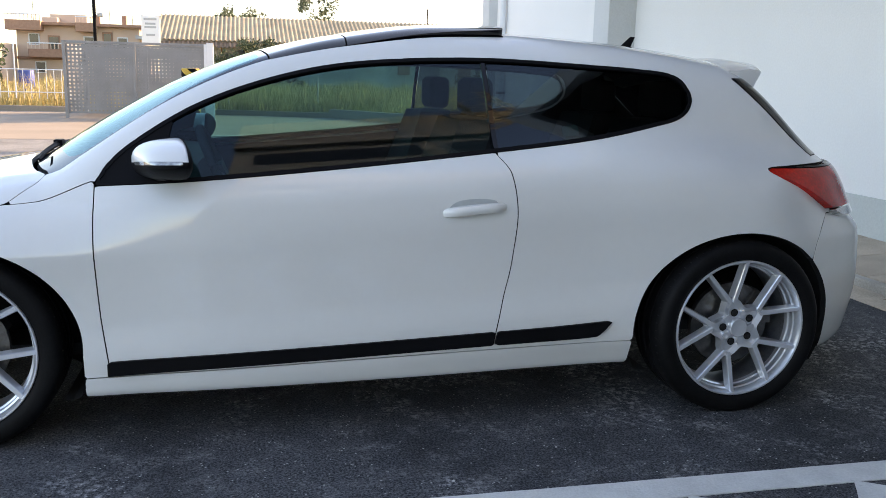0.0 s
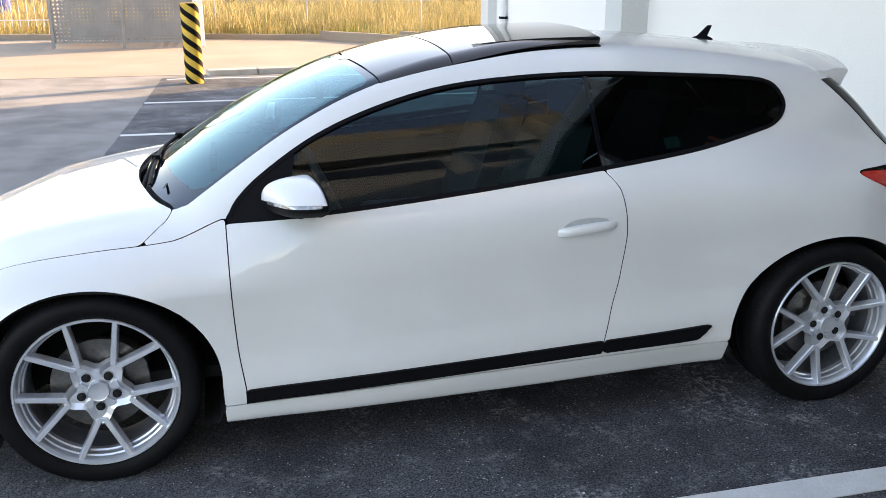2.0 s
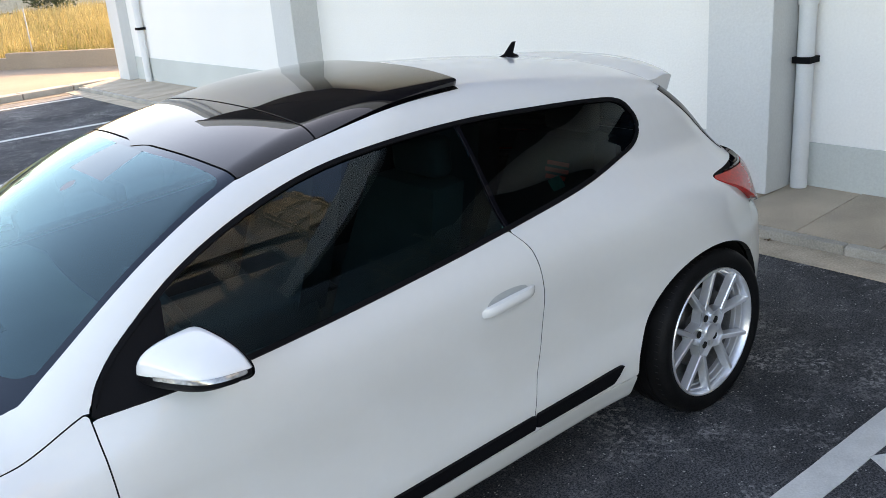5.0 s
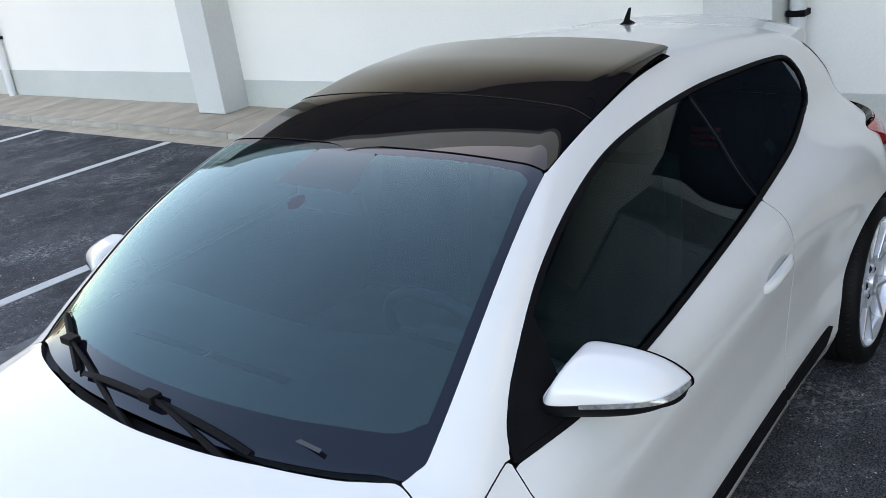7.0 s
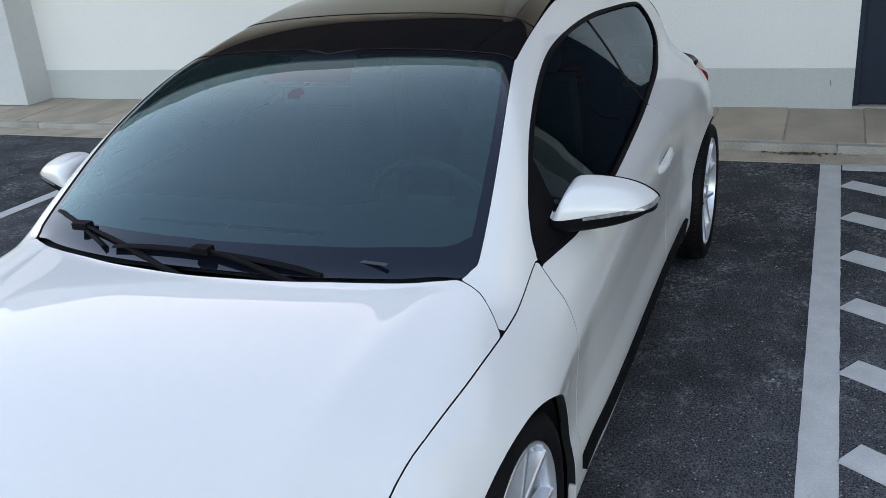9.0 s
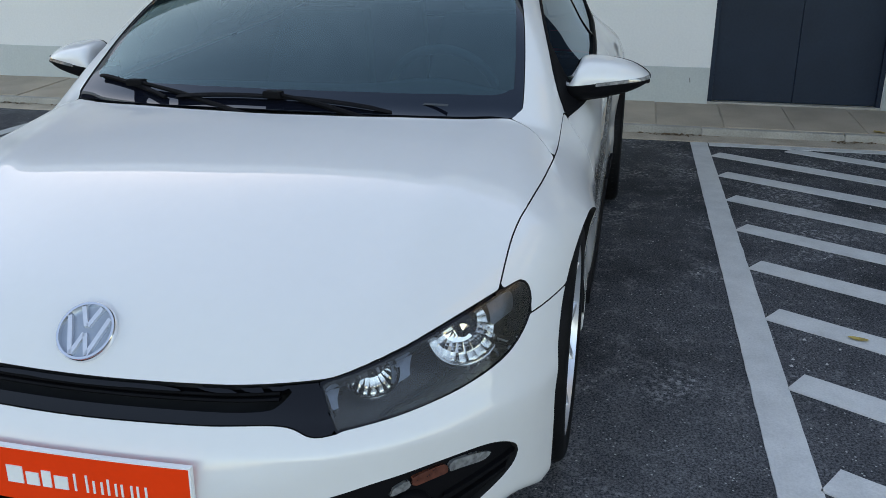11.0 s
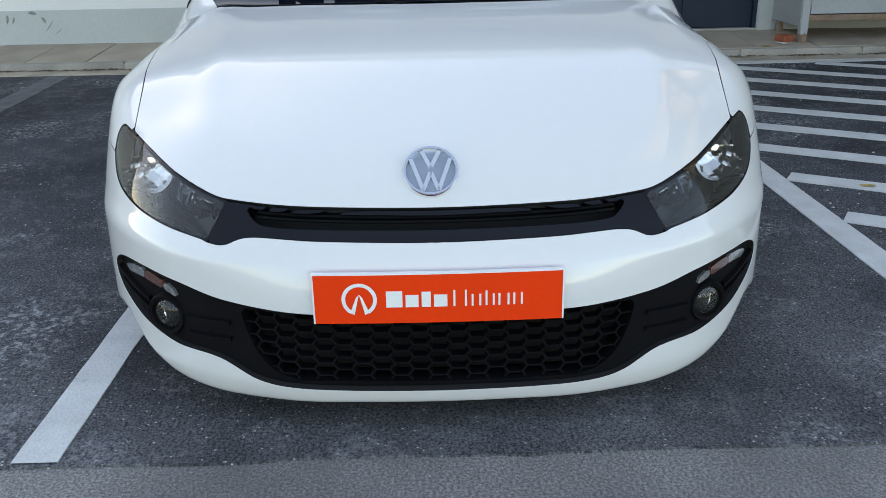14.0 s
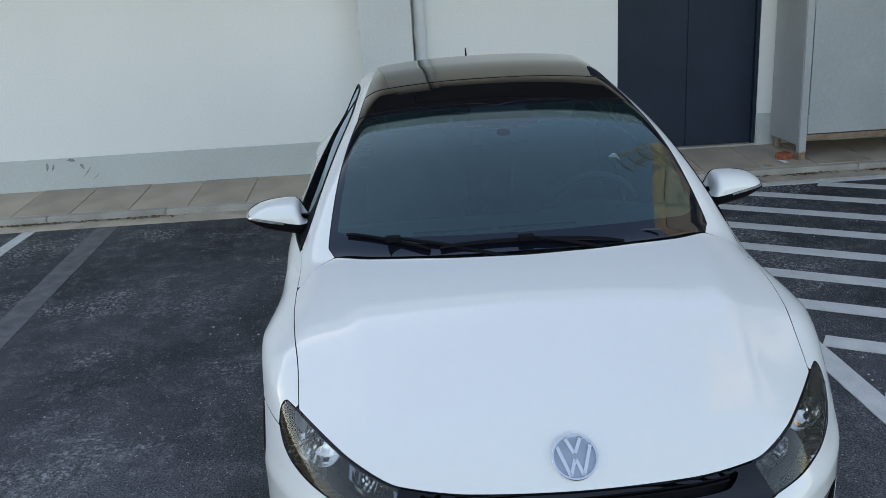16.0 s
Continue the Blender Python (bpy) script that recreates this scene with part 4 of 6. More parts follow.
for s in (-1, 1):
    fx = float(nose_x(0.622, 0.248))
    aim = Vector((-0.93, s * 0.36, 0.0)).normalized()
    turn = Vector((0, -1, 0)).rotation_difference(aim).to_matrix().to_4x4()
    place = Matrix.Translation((fx + 0.012, s * 0.618, 0.248)) @ turn
    fog = part("fog_light", moved(revolve([(0.033, 0.04), (0.048, 0.03), (0.050, -0.006), (0.046, -0.014), (0.038, -0.012), (0.035, 0.0), (0.034, 0.03)], 36), place), M_PLASTIC, car, "round black fog light pod", True)
    part("reflector", moved(revolve([(0.034, -0.002), (0.028, 0.010), (0.016, 0.018), (0.002, 0.021)], 30), place), M_CHROME, fog, "silver reflector", True)
    part("lens", moved(revolve([(0.035, -0.006), (0.026, -0.012), (0.014, -0.016), (0.001, -0.017)], 30), place), M_LENS, fog, "clear lens", True)
    for z0, z1, a0, a1 in ((0.262, 0.286, 0.675, 0.792), (0.238, 0.262, 0.675, 0.778), (0.222, 0.216, 0.46, 0.565), (0.262, 0.256, 0.46, 0.565)):
        bm = bmesh.new()
        prev = None
        for u in np.linspace(0, 1, 13):
            a, z = a0 + u * (a1 - a0), z0 + u * (z1 - z0)
            x0 = float(nose_x(a, z)) + 0.012
            r_ = [bm.verts.new((x0 + dx, s * a, z + dz)) for dx, dz in ((-0.006, -0.004), (-0.006, 0.004), (0.03, 0.008), (0.03, -0.008))]
            if prev:
                for k in range(4):
                    bm.faces.new((prev[k], prev[(k + 1) % 4], r_[(k + 1) % 4], r_[k]))
            prev = r_
        part("louvre", bm, M_PLASTIC, intake_part)
indicator = front_shape([(0.592, 0.300), (0.606, 0.318), (0.66, 0.333), (0.72, 0.331), (0.757, 0.316), (0.75, 0.304), (0.70, 0.312), (0.64, 0.308)])
panel("indicator", np.maximum(indicator, 0.69 - SA), M_CLEARLENS, car, "clear bumper indicator lens", depth=0.02, offset=-0.008)
panel("indicator", np.maximum(indicator, np.abs(SA - 0.659) - 0.029), M_AMBER, car, "smoked amber bumper indicator lens", depth=0.02, offset=-0.008)
panel("indicator", np.maximum(indicator, SA - 0.628), M_CLEARLENS, car, "clear bumper indicator lens", depth=0.02, offset=-0.008)

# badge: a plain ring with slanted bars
nx = Vector(slope(np.array([[-2.06, 0.0, 0.583]]))[0]).normalized()
bx = float(nose_x(0.0, 0.572))
side_axis = Vector((0, -1, 0))
turn = Matrix((side_axis, -nx, side_axis.cross(-nx))).transposed().to_4x4()
place = Matrix.Translation(Vector((bx, 0.010, 0.572)) + 0.002 * nx) @ turn @ Matrix.Scale(1.08, 4)
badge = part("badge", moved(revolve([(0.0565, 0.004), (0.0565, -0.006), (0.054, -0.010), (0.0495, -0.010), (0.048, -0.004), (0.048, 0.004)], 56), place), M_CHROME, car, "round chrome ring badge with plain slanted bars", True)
part("badge_disc", moved(revolve([(0.049, -0.001), (0.02, -0.003), (0.0005, -0.003)], 40), place), M_BADGE, badge, "blue-grey disc", True)
for p, q in (((-0.0395, 0.026), (-0.0155, -0.0445)), ((0.0395, 0.026), (0.0155, -0.0445)), ((-0.018, 0.0445), (-0.0015, 0.0085)), ((0.018, 0.0445), (0.0015, 0.0085)), ((-0.0155, -0.0445), (-0.0008, -0.005)), ((0.0155, -0.0445), (0.0008, -0.005))):
    d = Vector((q[0] - p[0], 0, q[1] - p[1]))
    side = Vector((d.z, 0, -d.x)).normalized() * 0.0040
    o = [Vector((p[0], 0, p[1])) + side, Vector((p[0], 0, p[1])) - side, Vector((q[0], 0, q[1])) - side, Vector((q[0], 0, q[1])) + side]
    part("badge_bar", moved(prism([(c.x, c.z) for c in o], -0.009, 0.0), place), M_RIM, badge)

# number plate with plain print, a little curved
px = -2.176


def on_plate(u, v, d):
    return (px - d + 0.10 * u * u, u, 0.345 + v)


def plate_patch(name, u0, u1, v0, v1, d0, d1, mat, parent, label=""):
    bm = bmesh.new()
    rows2 = []
    n = max(2, int((u1 - u0) / 0.03) + 1)
    for u in np.linspace(u0, u1, n):
        rows2.append([bm.verts.new(on_plate(u, v, d)) for v, d in ((v0, d0), (v0, d1), (v1, d1), (v1, d0))])
    for p, q in zip(rows2, rows2[1:]):
        for k in range(4):
            bm.faces.new((p[k], p[(k + 1) % 4], q[(k + 1) % 4], q[k]))
    bm.faces.new(rows2[0]), bm.faces.new(list(reversed(rows2[-1])))
    return part(name, bm, mat, parent, label)


plate = plate_patch("plate", -0.26, 0.26, -0.055, 0.055, -0.006, 0.004, M_PLATE, car, "orange-red plate with plain white print")
plate_patch("plate_rim", -0.263, 0.263, 0.0545, 0.058, -0.006, 0.0052, M_WHITE, plate)
plate_patch("plate_rim", -0.263, -0.2595, -0.055, 0.055, -0.006, 0.0052, M_WHITE, plate)
plate_patch("plate_rim", 0.2595, 0.263, -0.055, 0.055, -0.006, 0.0052, M_WHITE, plate)
ring = []
bm = bmesh.new()
for k in range(33):
    t = math.radians(-58 + 296 * k / 32)
    ring.append([bm.verts.new(on_plate(0.165 - r * math.cos(t), r * math.sin(t), 0.0058)) for r in (0.037, 0.029)])
for p, q in zip(ring, ring[1:]):
    bm.faces.new((p[0], p[1], q[1], q[0]))
part("print_ring", bm, M_WHITE, plate, "white broken ring")
for s in (-1, 1):
    bm = bmesh.new()
    bm.faces.new([bm.verts.new(on_plate(0.165 + u, v, 0.0058)) for u, v in ((0.0, 0.012), (s * 0.007, 0.004), (s * 0.020, -0.030), (s * 0.011, -0.034))])
    part("print_wedge", bm, M_WHITE, plate)
# plain bars for the print: four heavy ones, then thin strokes
at = 0.109
for w, hgt in ((0.034, 0.036), (0.027, 0.027), (0.019, 0.034), (0.028, 0.027)):
    plate_patch("print_bar", at - w, at, -0.018, -0.018 + hgt, 0.004, 0.0058, M_WHITE, plate)
    at -= w + 0.0065
for gap, hgt in ((0.006, 0.036), (0.024, 0.036), (0.014, 0.026), (0.016, 0.026), (0.013, 0.033), (0.015, 0.026), (0.012, 0.026), (0.019, 0.026), (0.012, 0.026), (0.016, 0.026)):
    at -= gap
    plate_patch("print_bar", at - 0.0042, at, -0.018, -0.018 + hgt, 0.004, 0.0056, M_WHITE, plate)


# ---------------------------------------------------------------- wheels
def make_wheel():
    wheel = empty("wheel", (0, 0, 0), car, "", "")
    tyre = [(0.243, -0.098), (0.252, -0.110), (0.268, -0.1165), (0.286, -0.1180), (0.300, -0.1135), (0.3095, -0.104), (0.3145, -0.092), (0.3175, -0.075), (0.3185, -0.050), (0.3115, -0.049), (0.3115, -0.041), (0.3185, -0.040), (0.3185, -0.012), (0.3115, -0.011), (0.3115, 0.011), (0.3185, 0.012), (0.3185, 0.04), (0.3115, 0.041), (0.3115, 0.049), (0.3185, 0.05), (0.3175, 0.075), (0.3095, 0.104), (0.300, 0.1135), (0.286, 0.118), (0.26, 0.114), (0.243, 0.098)]
    tyre_ob = part("tyre", revolve(tyre, 96, close=True), M_RUBBER, wheel, "black low-profile tyre", True)
    bm = bmesh.new()
    for k in range(72):
        t = 2 * math.pi * k / 72
        moved_box = box(-0.0012, 0.0012, -0.094, -0.078, 0.306, 0.3162)
        bmesh.ops.transform(moved_box, matrix=Matrix.Rotation(t, 4, "Y"), verts=moved_box.verts)
        me = bpy.data.meshes.new("tmp")
        moved_box.to_mesh(me)
        bm.from_mesh(me)
        bpy.data.meshes.remove(me)
        moved_box.free()
    tagged(part("tread_edge", bm, M_DARK, wheel), kind="stuff")
    barrel = [(0.2475, -0.101), (0.2480, -0.108), (0.2455, -0.1115), (0.2405, -0.1110), (0.2375, -0.104), (0.2345, -0.099), (0.2325, -0.080), (0.2275, -0.077), (0.2255, -0.058), (0.2205, -0.055), (0.2190, -0.04)]
    rim = part("rim", revolve(barrel, 96), M_RIM, wheel, "silver rim", True)
    part("inner_barrel", revolve([(0.2190, -0.04), (0.2180, -0.02), (0.2150, 0.02), (0.222, 0.07), (0.236, 0.095), (0.246, 0.10)], 96), M_BARREL, wheel, "silver inner barrel darkened for the shade in the wheel", True)
    inner = [(0.096, -0.0915), (0.12, -0.0937), (0.15, -0.097), (0.20, -0.102), (0.2385, -0.1065)]
    for k in range(5):
        th = -math.pi / 2 + 2 * math.pi * k / 5
        for s in (-1, 1):
            bm = bmesh.new()
            prev = None
            for r, y in inner:
                u = (r - 0.096) / (0.2385 - 0.096)
                a0, a1 = th + s * math.radians(4.0), th + s * math.radians(18.3)
                c = Vector((0.096 * math.cos(a0), 0, 0.096 * math.sin(a0))).lerp(Vector((0.2395 * math.cos(a1), 0, 0.2395 * math.sin(a1))), u)
                t = math.atan2(c.z, c.x)
                w = 0.0102 - 0.0018 * u
                across = Vector((-math.sin(t), 0, math.cos(t)))
                sec = [c + across * w * m + Vector((0, y + d, 0)) for m, d in ((-0.72, 0.0), (0.72, 0.0), (1.0, 0.004), (1.35, 0.034), (-1.35, 0.034), (-1.0, 0.004))]
                now = [bm.verts.new(p) for p in sec]
                if prev:
                    for q in range(6):
                        bm.faces.new((prev[q], prev[(q + 1) % 6], now[(q + 1) % 6], now[q]))
                else:
                    bm.faces.new(now)
                prev = now
            bm.faces.new(list(reversed(prev)))
            part("spoke", bm, M_RIM, wheel)
    outline = []
    for k in range(60):
        t = 2 * math.pi * k / 60
        lobe = math.cos(5 * (t + math.pi / 2))
        r = 0.0945 + 0.0185 * lobe
        outline.append((r * math.cos(t), r * math.sin(t)))
    bm = prism(outline, -0.090, -0.050)
    top = [f for f in bm.faces if len(f.verts) > 10 and f.calc_center_median().y < -0.08]
    bmesh.ops.inset_region(bm, faces=top, thickness=0.003, depth=0.003)
    bmesh.ops.inset_region(bm, faces=top, thickness=0.019, depth=-0.010)
    part("hub", bm, M_RIM, wheel, "silver wheel centre")
    for k in range(5):
        t = -math.pi / 2 + 2 * math.pi * (k + 0.5) / 5
        bm = bmesh.new()
        o = [(0.036, -0.16), (0.036, 0.16), (0.056, 0.24), (0.064, 0.15), (0.064, -0.15), (0.056, -0.24)]
        part("pocket", prism([(r * math.cos(t + d), r * math.sin(t + d)) for r, d in o], -0.0915, -0.08), M_RIM, wheel)
        t = -math.pi / 2 + 2 * math.pi * k / 5
        place = Matrix.Translation((0.0555 * math.cos(t), 0, 0.0555 * math.sin(t)))
        part("bolt_hole", moved(revolve([(0.0140, -0.0860), (0.0140, -0.0846), (0.001, -0.0846)], 20), place), M_DARK, wheel)
        part("wheel_bolt", moved(revolve([(0.008, -0.0840), (0.008, -0.0890), (0.004, -0.0905), (0.0005, -0.0900)], 6), place), M_DARK, wheel, "dark wheel bolt")
    part("centre_cap", revolve([(0.034, -0.080), (0.034, -0.0955), (0.031, -0.1), (0.027, -0.0985), (0.0005, -0.099)], 40), M_RIM, wheel, "brushed silver centre cap", True)
    part("brake_disc", revolve([(0.07, -0.03), (0.150, -0.03), (0.150, -0.006), (0.07, -0.006)], 48), M_BRAKE, wheel, "steel brake disc")
    part("disc_bell", revolve([(0.0, -0.055), (0.066, -0.055), (0.072, -0.03), (0.072, 0.03)], 36), M_BRAKE, wheel)
    bm = bmesh.new()
    o = []
    for r, t0, t1 in ((0.158, 20, 75), (0.092, 75, 20)):
        o += [(r * math.cos(math.radians(t)), r * math.sin(math.radians(t))) for t in np.linspace(t0, t1, 8)]
    part("brake_caliper", prism(o, -0.045, 0.02), M_BRAKE, wheel, "grey brake caliper")
    return wheel


wheel = make_wheel()
wheel.name = "wheel"
tagged(wheel, "silver ten-spoke alloy wheel on a low-profile tyre")
spots = [(-WHEEL_X, -0.762, 0), (WHEEL_X, -0.822, 0.35), (-WHEEL_X, 0.762, 0.1), (WHEEL_X, 0.822, 0.5)]
for i, (x, y, spin) in enumerate(spots):
    m = Matrix.Translation((x, y, WHEEL_Z)) @ Matrix.Rotation(math.pi if y > 0 else 0, 4, "Z") @ Matrix.Rotation(spin, 4, "Y")
    if i == 0:
        wheel.matrix_basis = m
    else:
        copy_thing(wheel, m)
for x in (-WHEEL_X, WHEEL_X):
    for s in (-1, 1):
        bm = bmesh.new()
        rows3 = []
        for t in np.linspace(-40, 220, 40):
            c_, s_ = math.cos(math.radians(t)), math.sin(math.radians(t))
            px_, pz_ = x + 0.400 * c_, max(0.318 + 0.360 * s_, 0.15)
            rows3.append([bm.verts.new((px_, s * 0.838, pz_)), bm.verts.new((px_, s * 0.48, pz_)), bm.verts.new((x + 0.05 * c_, s * 0.47, 0.318 + 0.05 * s_))])
        for p, q in zip(rows3, rows3[1:]):
            for k in range(2):
                bm.faces.new((p[k], p[k + 1], q[k + 1], q[k]))
        part("wheel_arch_liner", bm, M_DARK, car)


# ---------------------------------------------------------------- mirrors, handles, wipers, aerial
def mirror_form(s, keep, grow=0.0):
    """The mirror's housing: blunt at the foot, wedge-shaped to the tip, flat behind; keep chooses a part of it."""
    bm = bmesh.new()
    nu, nv = 36, 32
    grid = []
    for i in range(nu + 1):
        w = -math.cos(math.pi * i / nu)
        out = (w + 1) / 2
        end = (1 - abs(w) ** (7 if w < 0 else 4)) ** (1 / (4 if w < 0 else 2.6))
        top, low_ = 0.972 - 0.008 * out - 0.040 * out**3, 0.832 + 0.022 * out + 0.030 * out**3
        row = []
        for j in range(nv):
            v = 2 * math.pi * j / nv
            q = lambda c, e: math.copysign(abs(c) ** e, c)
            cx, cz = q(math.cos(v), 0.62), q(math.sin(v), 0.72)
            y = 0.786 + 0.240 * out + 0.022 * (1 - out) * cz
            x = -0.630 + 0.040 * out + (cx * (0.140 - 0.055 * out) if cx < 0 else cx * 0.032) * (0.25 + 0.75 * end)
            z = (top + low_) / 2 + (top - low_) / 2 * cz * end - (0.012 * cx if cx < 0 else 0) * -1 * (1 if cz > 0 else 0)
            row.append(bm.verts.new((x + grow * cx, s * (y + grow * w), z + grow * cz)))
        grid.append(row)
    for p, q in zip(grid, grid[1:]):
        for k in range(nv):
            bm.faces.new((p[k], p[(k + 1) % nv], q[(k + 1) % nv], q[k]))
    bmesh.ops.remove_doubles(bm, verts=bm.verts, dist=0.0008)
    slant = Vector((0.0, s * -0.10, 1.0)).normalized()
    co = Vector((0, s * 0.80, 0.890))
    if keep == "top":
        bmesh.ops.bisect_plane(bm, geom=bm.verts[:] + bm.edges[:] + bm.faces[:], plane_co=co, plane_no=slant, clear_inner=True)
    elif keep == "bottom":
        bmesh.ops.bisect_plane(bm, geom=bm.verts[:] + bm.edges[:] + bm.faces[:], plane_co=co, plane_no=slant, clear_outer=True)
    elif keep == "strip":
        bmesh.ops.bisect_plane(bm, geom=bm.verts[:] + bm.edges[:] + bm.faces[:], plane_co=co + 0.002 * slant, plane_no=slant, clear_outer=True)
        bmesh.ops.bisect_plane(bm, geom=bm.verts[:] + bm.edges[:] + bm.faces[:], plane_co=co - 0.0085 * slant, plane_no=slant, clear_inner=True)
        bmesh.ops.bisect_plane(bm, geom=bm.verts[:] + bm.edges[:] + bm.faces[:], plane_co=(0, s * 0.868, 0), plane_no=(0, s, 0), clear_inner=True)
        bmesh.ops.bisect_plane(bm, geom=bm.verts[:] + bm.edges[:] + bm.faces[:], plane_co=(-0.588, 0, 0), plane_no=(1, 0, 0), clear_outer=True)
    elif keep == "edge":
        bmesh.ops.bisect_plane(bm, geom=bm.verts[:] + bm.edges[:] + bm.faces[:], plane_co=(-0.610, s * 0.8, 0.9), plane_no=(1, -s * 0.165, 0.0), clear_inner=True)
    return bm


for s, door_ob in zip((-1, 1), doors):
    mirror = part("door_mirror", mirror_form(s, "top"), M_PAINT, door_ob, "white door mirror housing on a black foot", True)
    part("lower_cover", mirror_form(s, "bottom"), M_PLASTIC, door_ob, "black mirror underside", True)
    part("mirror_indicator", mirror_form(s, "strip", 0.0022), M_CLEARLENS, door_ob, "clear indicator strip", True)
    part("mirror_edge", mirror_form(s, "edge", 0.0025), M_PLASTIC, door_ob, "black mirror edge", True)
    bm = tube([(-0.71, s * 0.765, 0.838), (-0.68, s * 0.80, 0.846), (-0.66, s * 0.85, 0.852), (-0.64, s * 0.90, 0.858)], [0.032, 0.026, 0.020, 0.016], 14)
    for v in bm.verts:
        v.co.z = 0.848 + (v.co.z - 0.848) * 0.62
    part("mirror_foot", bm, M_PLASTIC, door_ob, "black mirror foot", True)
    bm = bmesh.new()
    prev = None
    for u in np.linspace(-1, 1, 25):
        x = 0.312 + 0.110 * u
        lift = 0.030 * (1 - abs(u) ** 4) + 0.004
        zc = 0.744 + 0.010 * u + 0.004 * (1 - u * u)
        hh = 0.0165 * (1 - 0.35 * abs(u) ** 6) * (0.75 if abs(u) > 0.97 else 1)
        ys = float(half_width(x)) - 0.004
        now = [bm.verts.new((x, s * (ys + o * lift - (0.0 if o else 0.004)), zc + hh * w)) for o, w in ((0.35, -1.0), (0.85, -0.85), (1.0, -0.3), (1.0, 0.35), (0.8, 0.9), (0.35, 1.0), (0.15, 0.5), (0.15, -0.5))]
        if prev:
            for k in range(8):
                bm.faces.new((prev[k], prev[(k + 1) % 8], now[(k + 1) % 8], now[k]))
        else:
            bm.faces.new(now)
        prev = now
    bm.faces.new(list(reversed(prev)))
    part("door_handle", bm, M_PAINT, door_ob, "white pull handle", True)
# flat grey sheet on the door paints the shade behind the handle
cup = side_shape([(0.225, 0.752), (0.26, 0.775), (0.33, 0.782), (0.385, 0.775), (0.39, 0.755), (0.35, 0.733), (0.28, 0.730), (0.235, 0.737)])
panel("handle_recess_shade", cup, M_GREYPAINT, doors, "grey sheet painting the shade of the handle recess", depth=0.0, offset=0.0015)


def glass_z(x, a):
    return float(roof_mid(x) - roof_drop(x) * (abs(a) / 0.6) ** 2.4)


def wiper(p0, p1, pivot, clip):
    """A flat blade between two places on the screen, and its arm from the pivot under the hood's edge to the clip."""
    on = lambda p, d: Vector((p[0], p[1], max(glass_z(*p), float(deck_mid(p[0])) - float(deck_drop(p[0])) * (abs(p[1]) / 0.75) ** 2.2 - 0.02) + d))
    root = empty("wiper", (0, 0, 0), car, "black windscreen wiper resting at the foot of the screen")
    steps = [tuple(np.array(p0) + (np.array(p1) - np.array(p0)) * u) for u in np.linspace(0, 1, 12)]
    bm = bmesh.new()
    prev = None
    for i, p in enumerate(steps):
        h = 0.008 if 0 < i < 11 else 0.005
        c = on(p, 0.002)
        d = (Vector((p1[0], p1[1], 0)) - Vector((p0[0], p0[1], 0))).normalized()
        n = Vector((-d.y, d.x, 0))
        now = [bm.verts.new(c + n * w + Vector((0, 0, z))) for w, z in ((-0.009, 0.004), (-0.006, h), (0.002, h + 0.005), (0.009, h), (0.005, 0.0))]
        if prev:
            for k in range(5):
                bm.faces.new((prev[k], prev[(k + 1) % 5], now[(k + 1) % 5], now[k]))
        else:
            bm.faces.new(now)
        prev = now
    bm.faces.new(list(reversed(prev)))
    part("wiper_blade", bm, M_PLASTIC, root, "black rubber blade")
    a, b = on(pivot, -0.012), on(clip, 0.020)
    part("wiper_arm", tube([a, a.lerp(b, 0.35) + Vector((0, 0, 0.0)), a.lerp(b, 0.7) + Vector((0, 0, 0.006)), b], [0.012, 0.010, 0.007, 0.005], 8), M_PLASTIC, root, "black arm", True)
    c = on(clip, 0.024)
    part("blade_clip", box(c.x - 0.016, c.x + 0.016, c.y - 0.026, c.y + 0.026, c.z - 0.018, c.z + 0.002, 0.004), M_PLASTIC, root)


wiper((-1.108, 0.29), (-1.120, -0.345), (-1.165, -0.46), (-1.115, -0.007))
wiper((-1.105, 0.325), (-0.962, 0.615), (-1.205, -0.10), (-1.045, 0.45))
part("screen_label", moved(box(-0.038, 0.038, -0.0045, 0.0045, 0, 0.001), Matrix.Translation((-1.060, -0.452, glass_z(-1.060, 0.452) + 0.002)) @ Matrix.Rotation(radians(-4), 4, "Z") @ Matrix.Rotation(radians(-24), 4, "Y") @ Matrix.Rotation(radians(90), 4, "Z")), M_TRIMGREY, windscreen, "small pale label")
bm = bmesh.new()
base = [(1.10, 0.0), (1.13, 0.016), (1.20, 0.02), (1.245, 0.014), (1.25, 0.0), (1.245, -0.014), (1.20, -0.02), (1.13, -0.016)]
zt = float(roof_mid(1.18)) - 0.014
lv = [[bm.verts.new((x, y, zt)) for x, y in base], [bm.verts.new((1.12 + (x - 1.1) * 0.82, y * 0.8, zt + 0.013)) for x, y in base], [bm.verts.new((1.168 + (x - 1.1) * 0.34, y * 0.32, zt + 0.024)) for x, y in base], [bm.verts.new((1.216 + (x - 1.1) * 0.15, y * 0.14, zt + 0.068)) for x, y in base]]
for p, q in zip(lv, lv[1:]):
    for k in range(8):
        bm.faces.new((p[k], p[(k + 1) % 8], q[(k + 1) % 8], q[k]))
bm.faces.new(lv[-1])
part("aerial", bm, M_PLASTIC, car, "black roof aerial", True)

# ---------------------------------------------------------------- cabin
part("cabin_floor", box(-1.2, 1.5, -0.66, 0.66, 0.24, 0.28), M_SEAT, car)
bm = bmesh.new()
prev = None
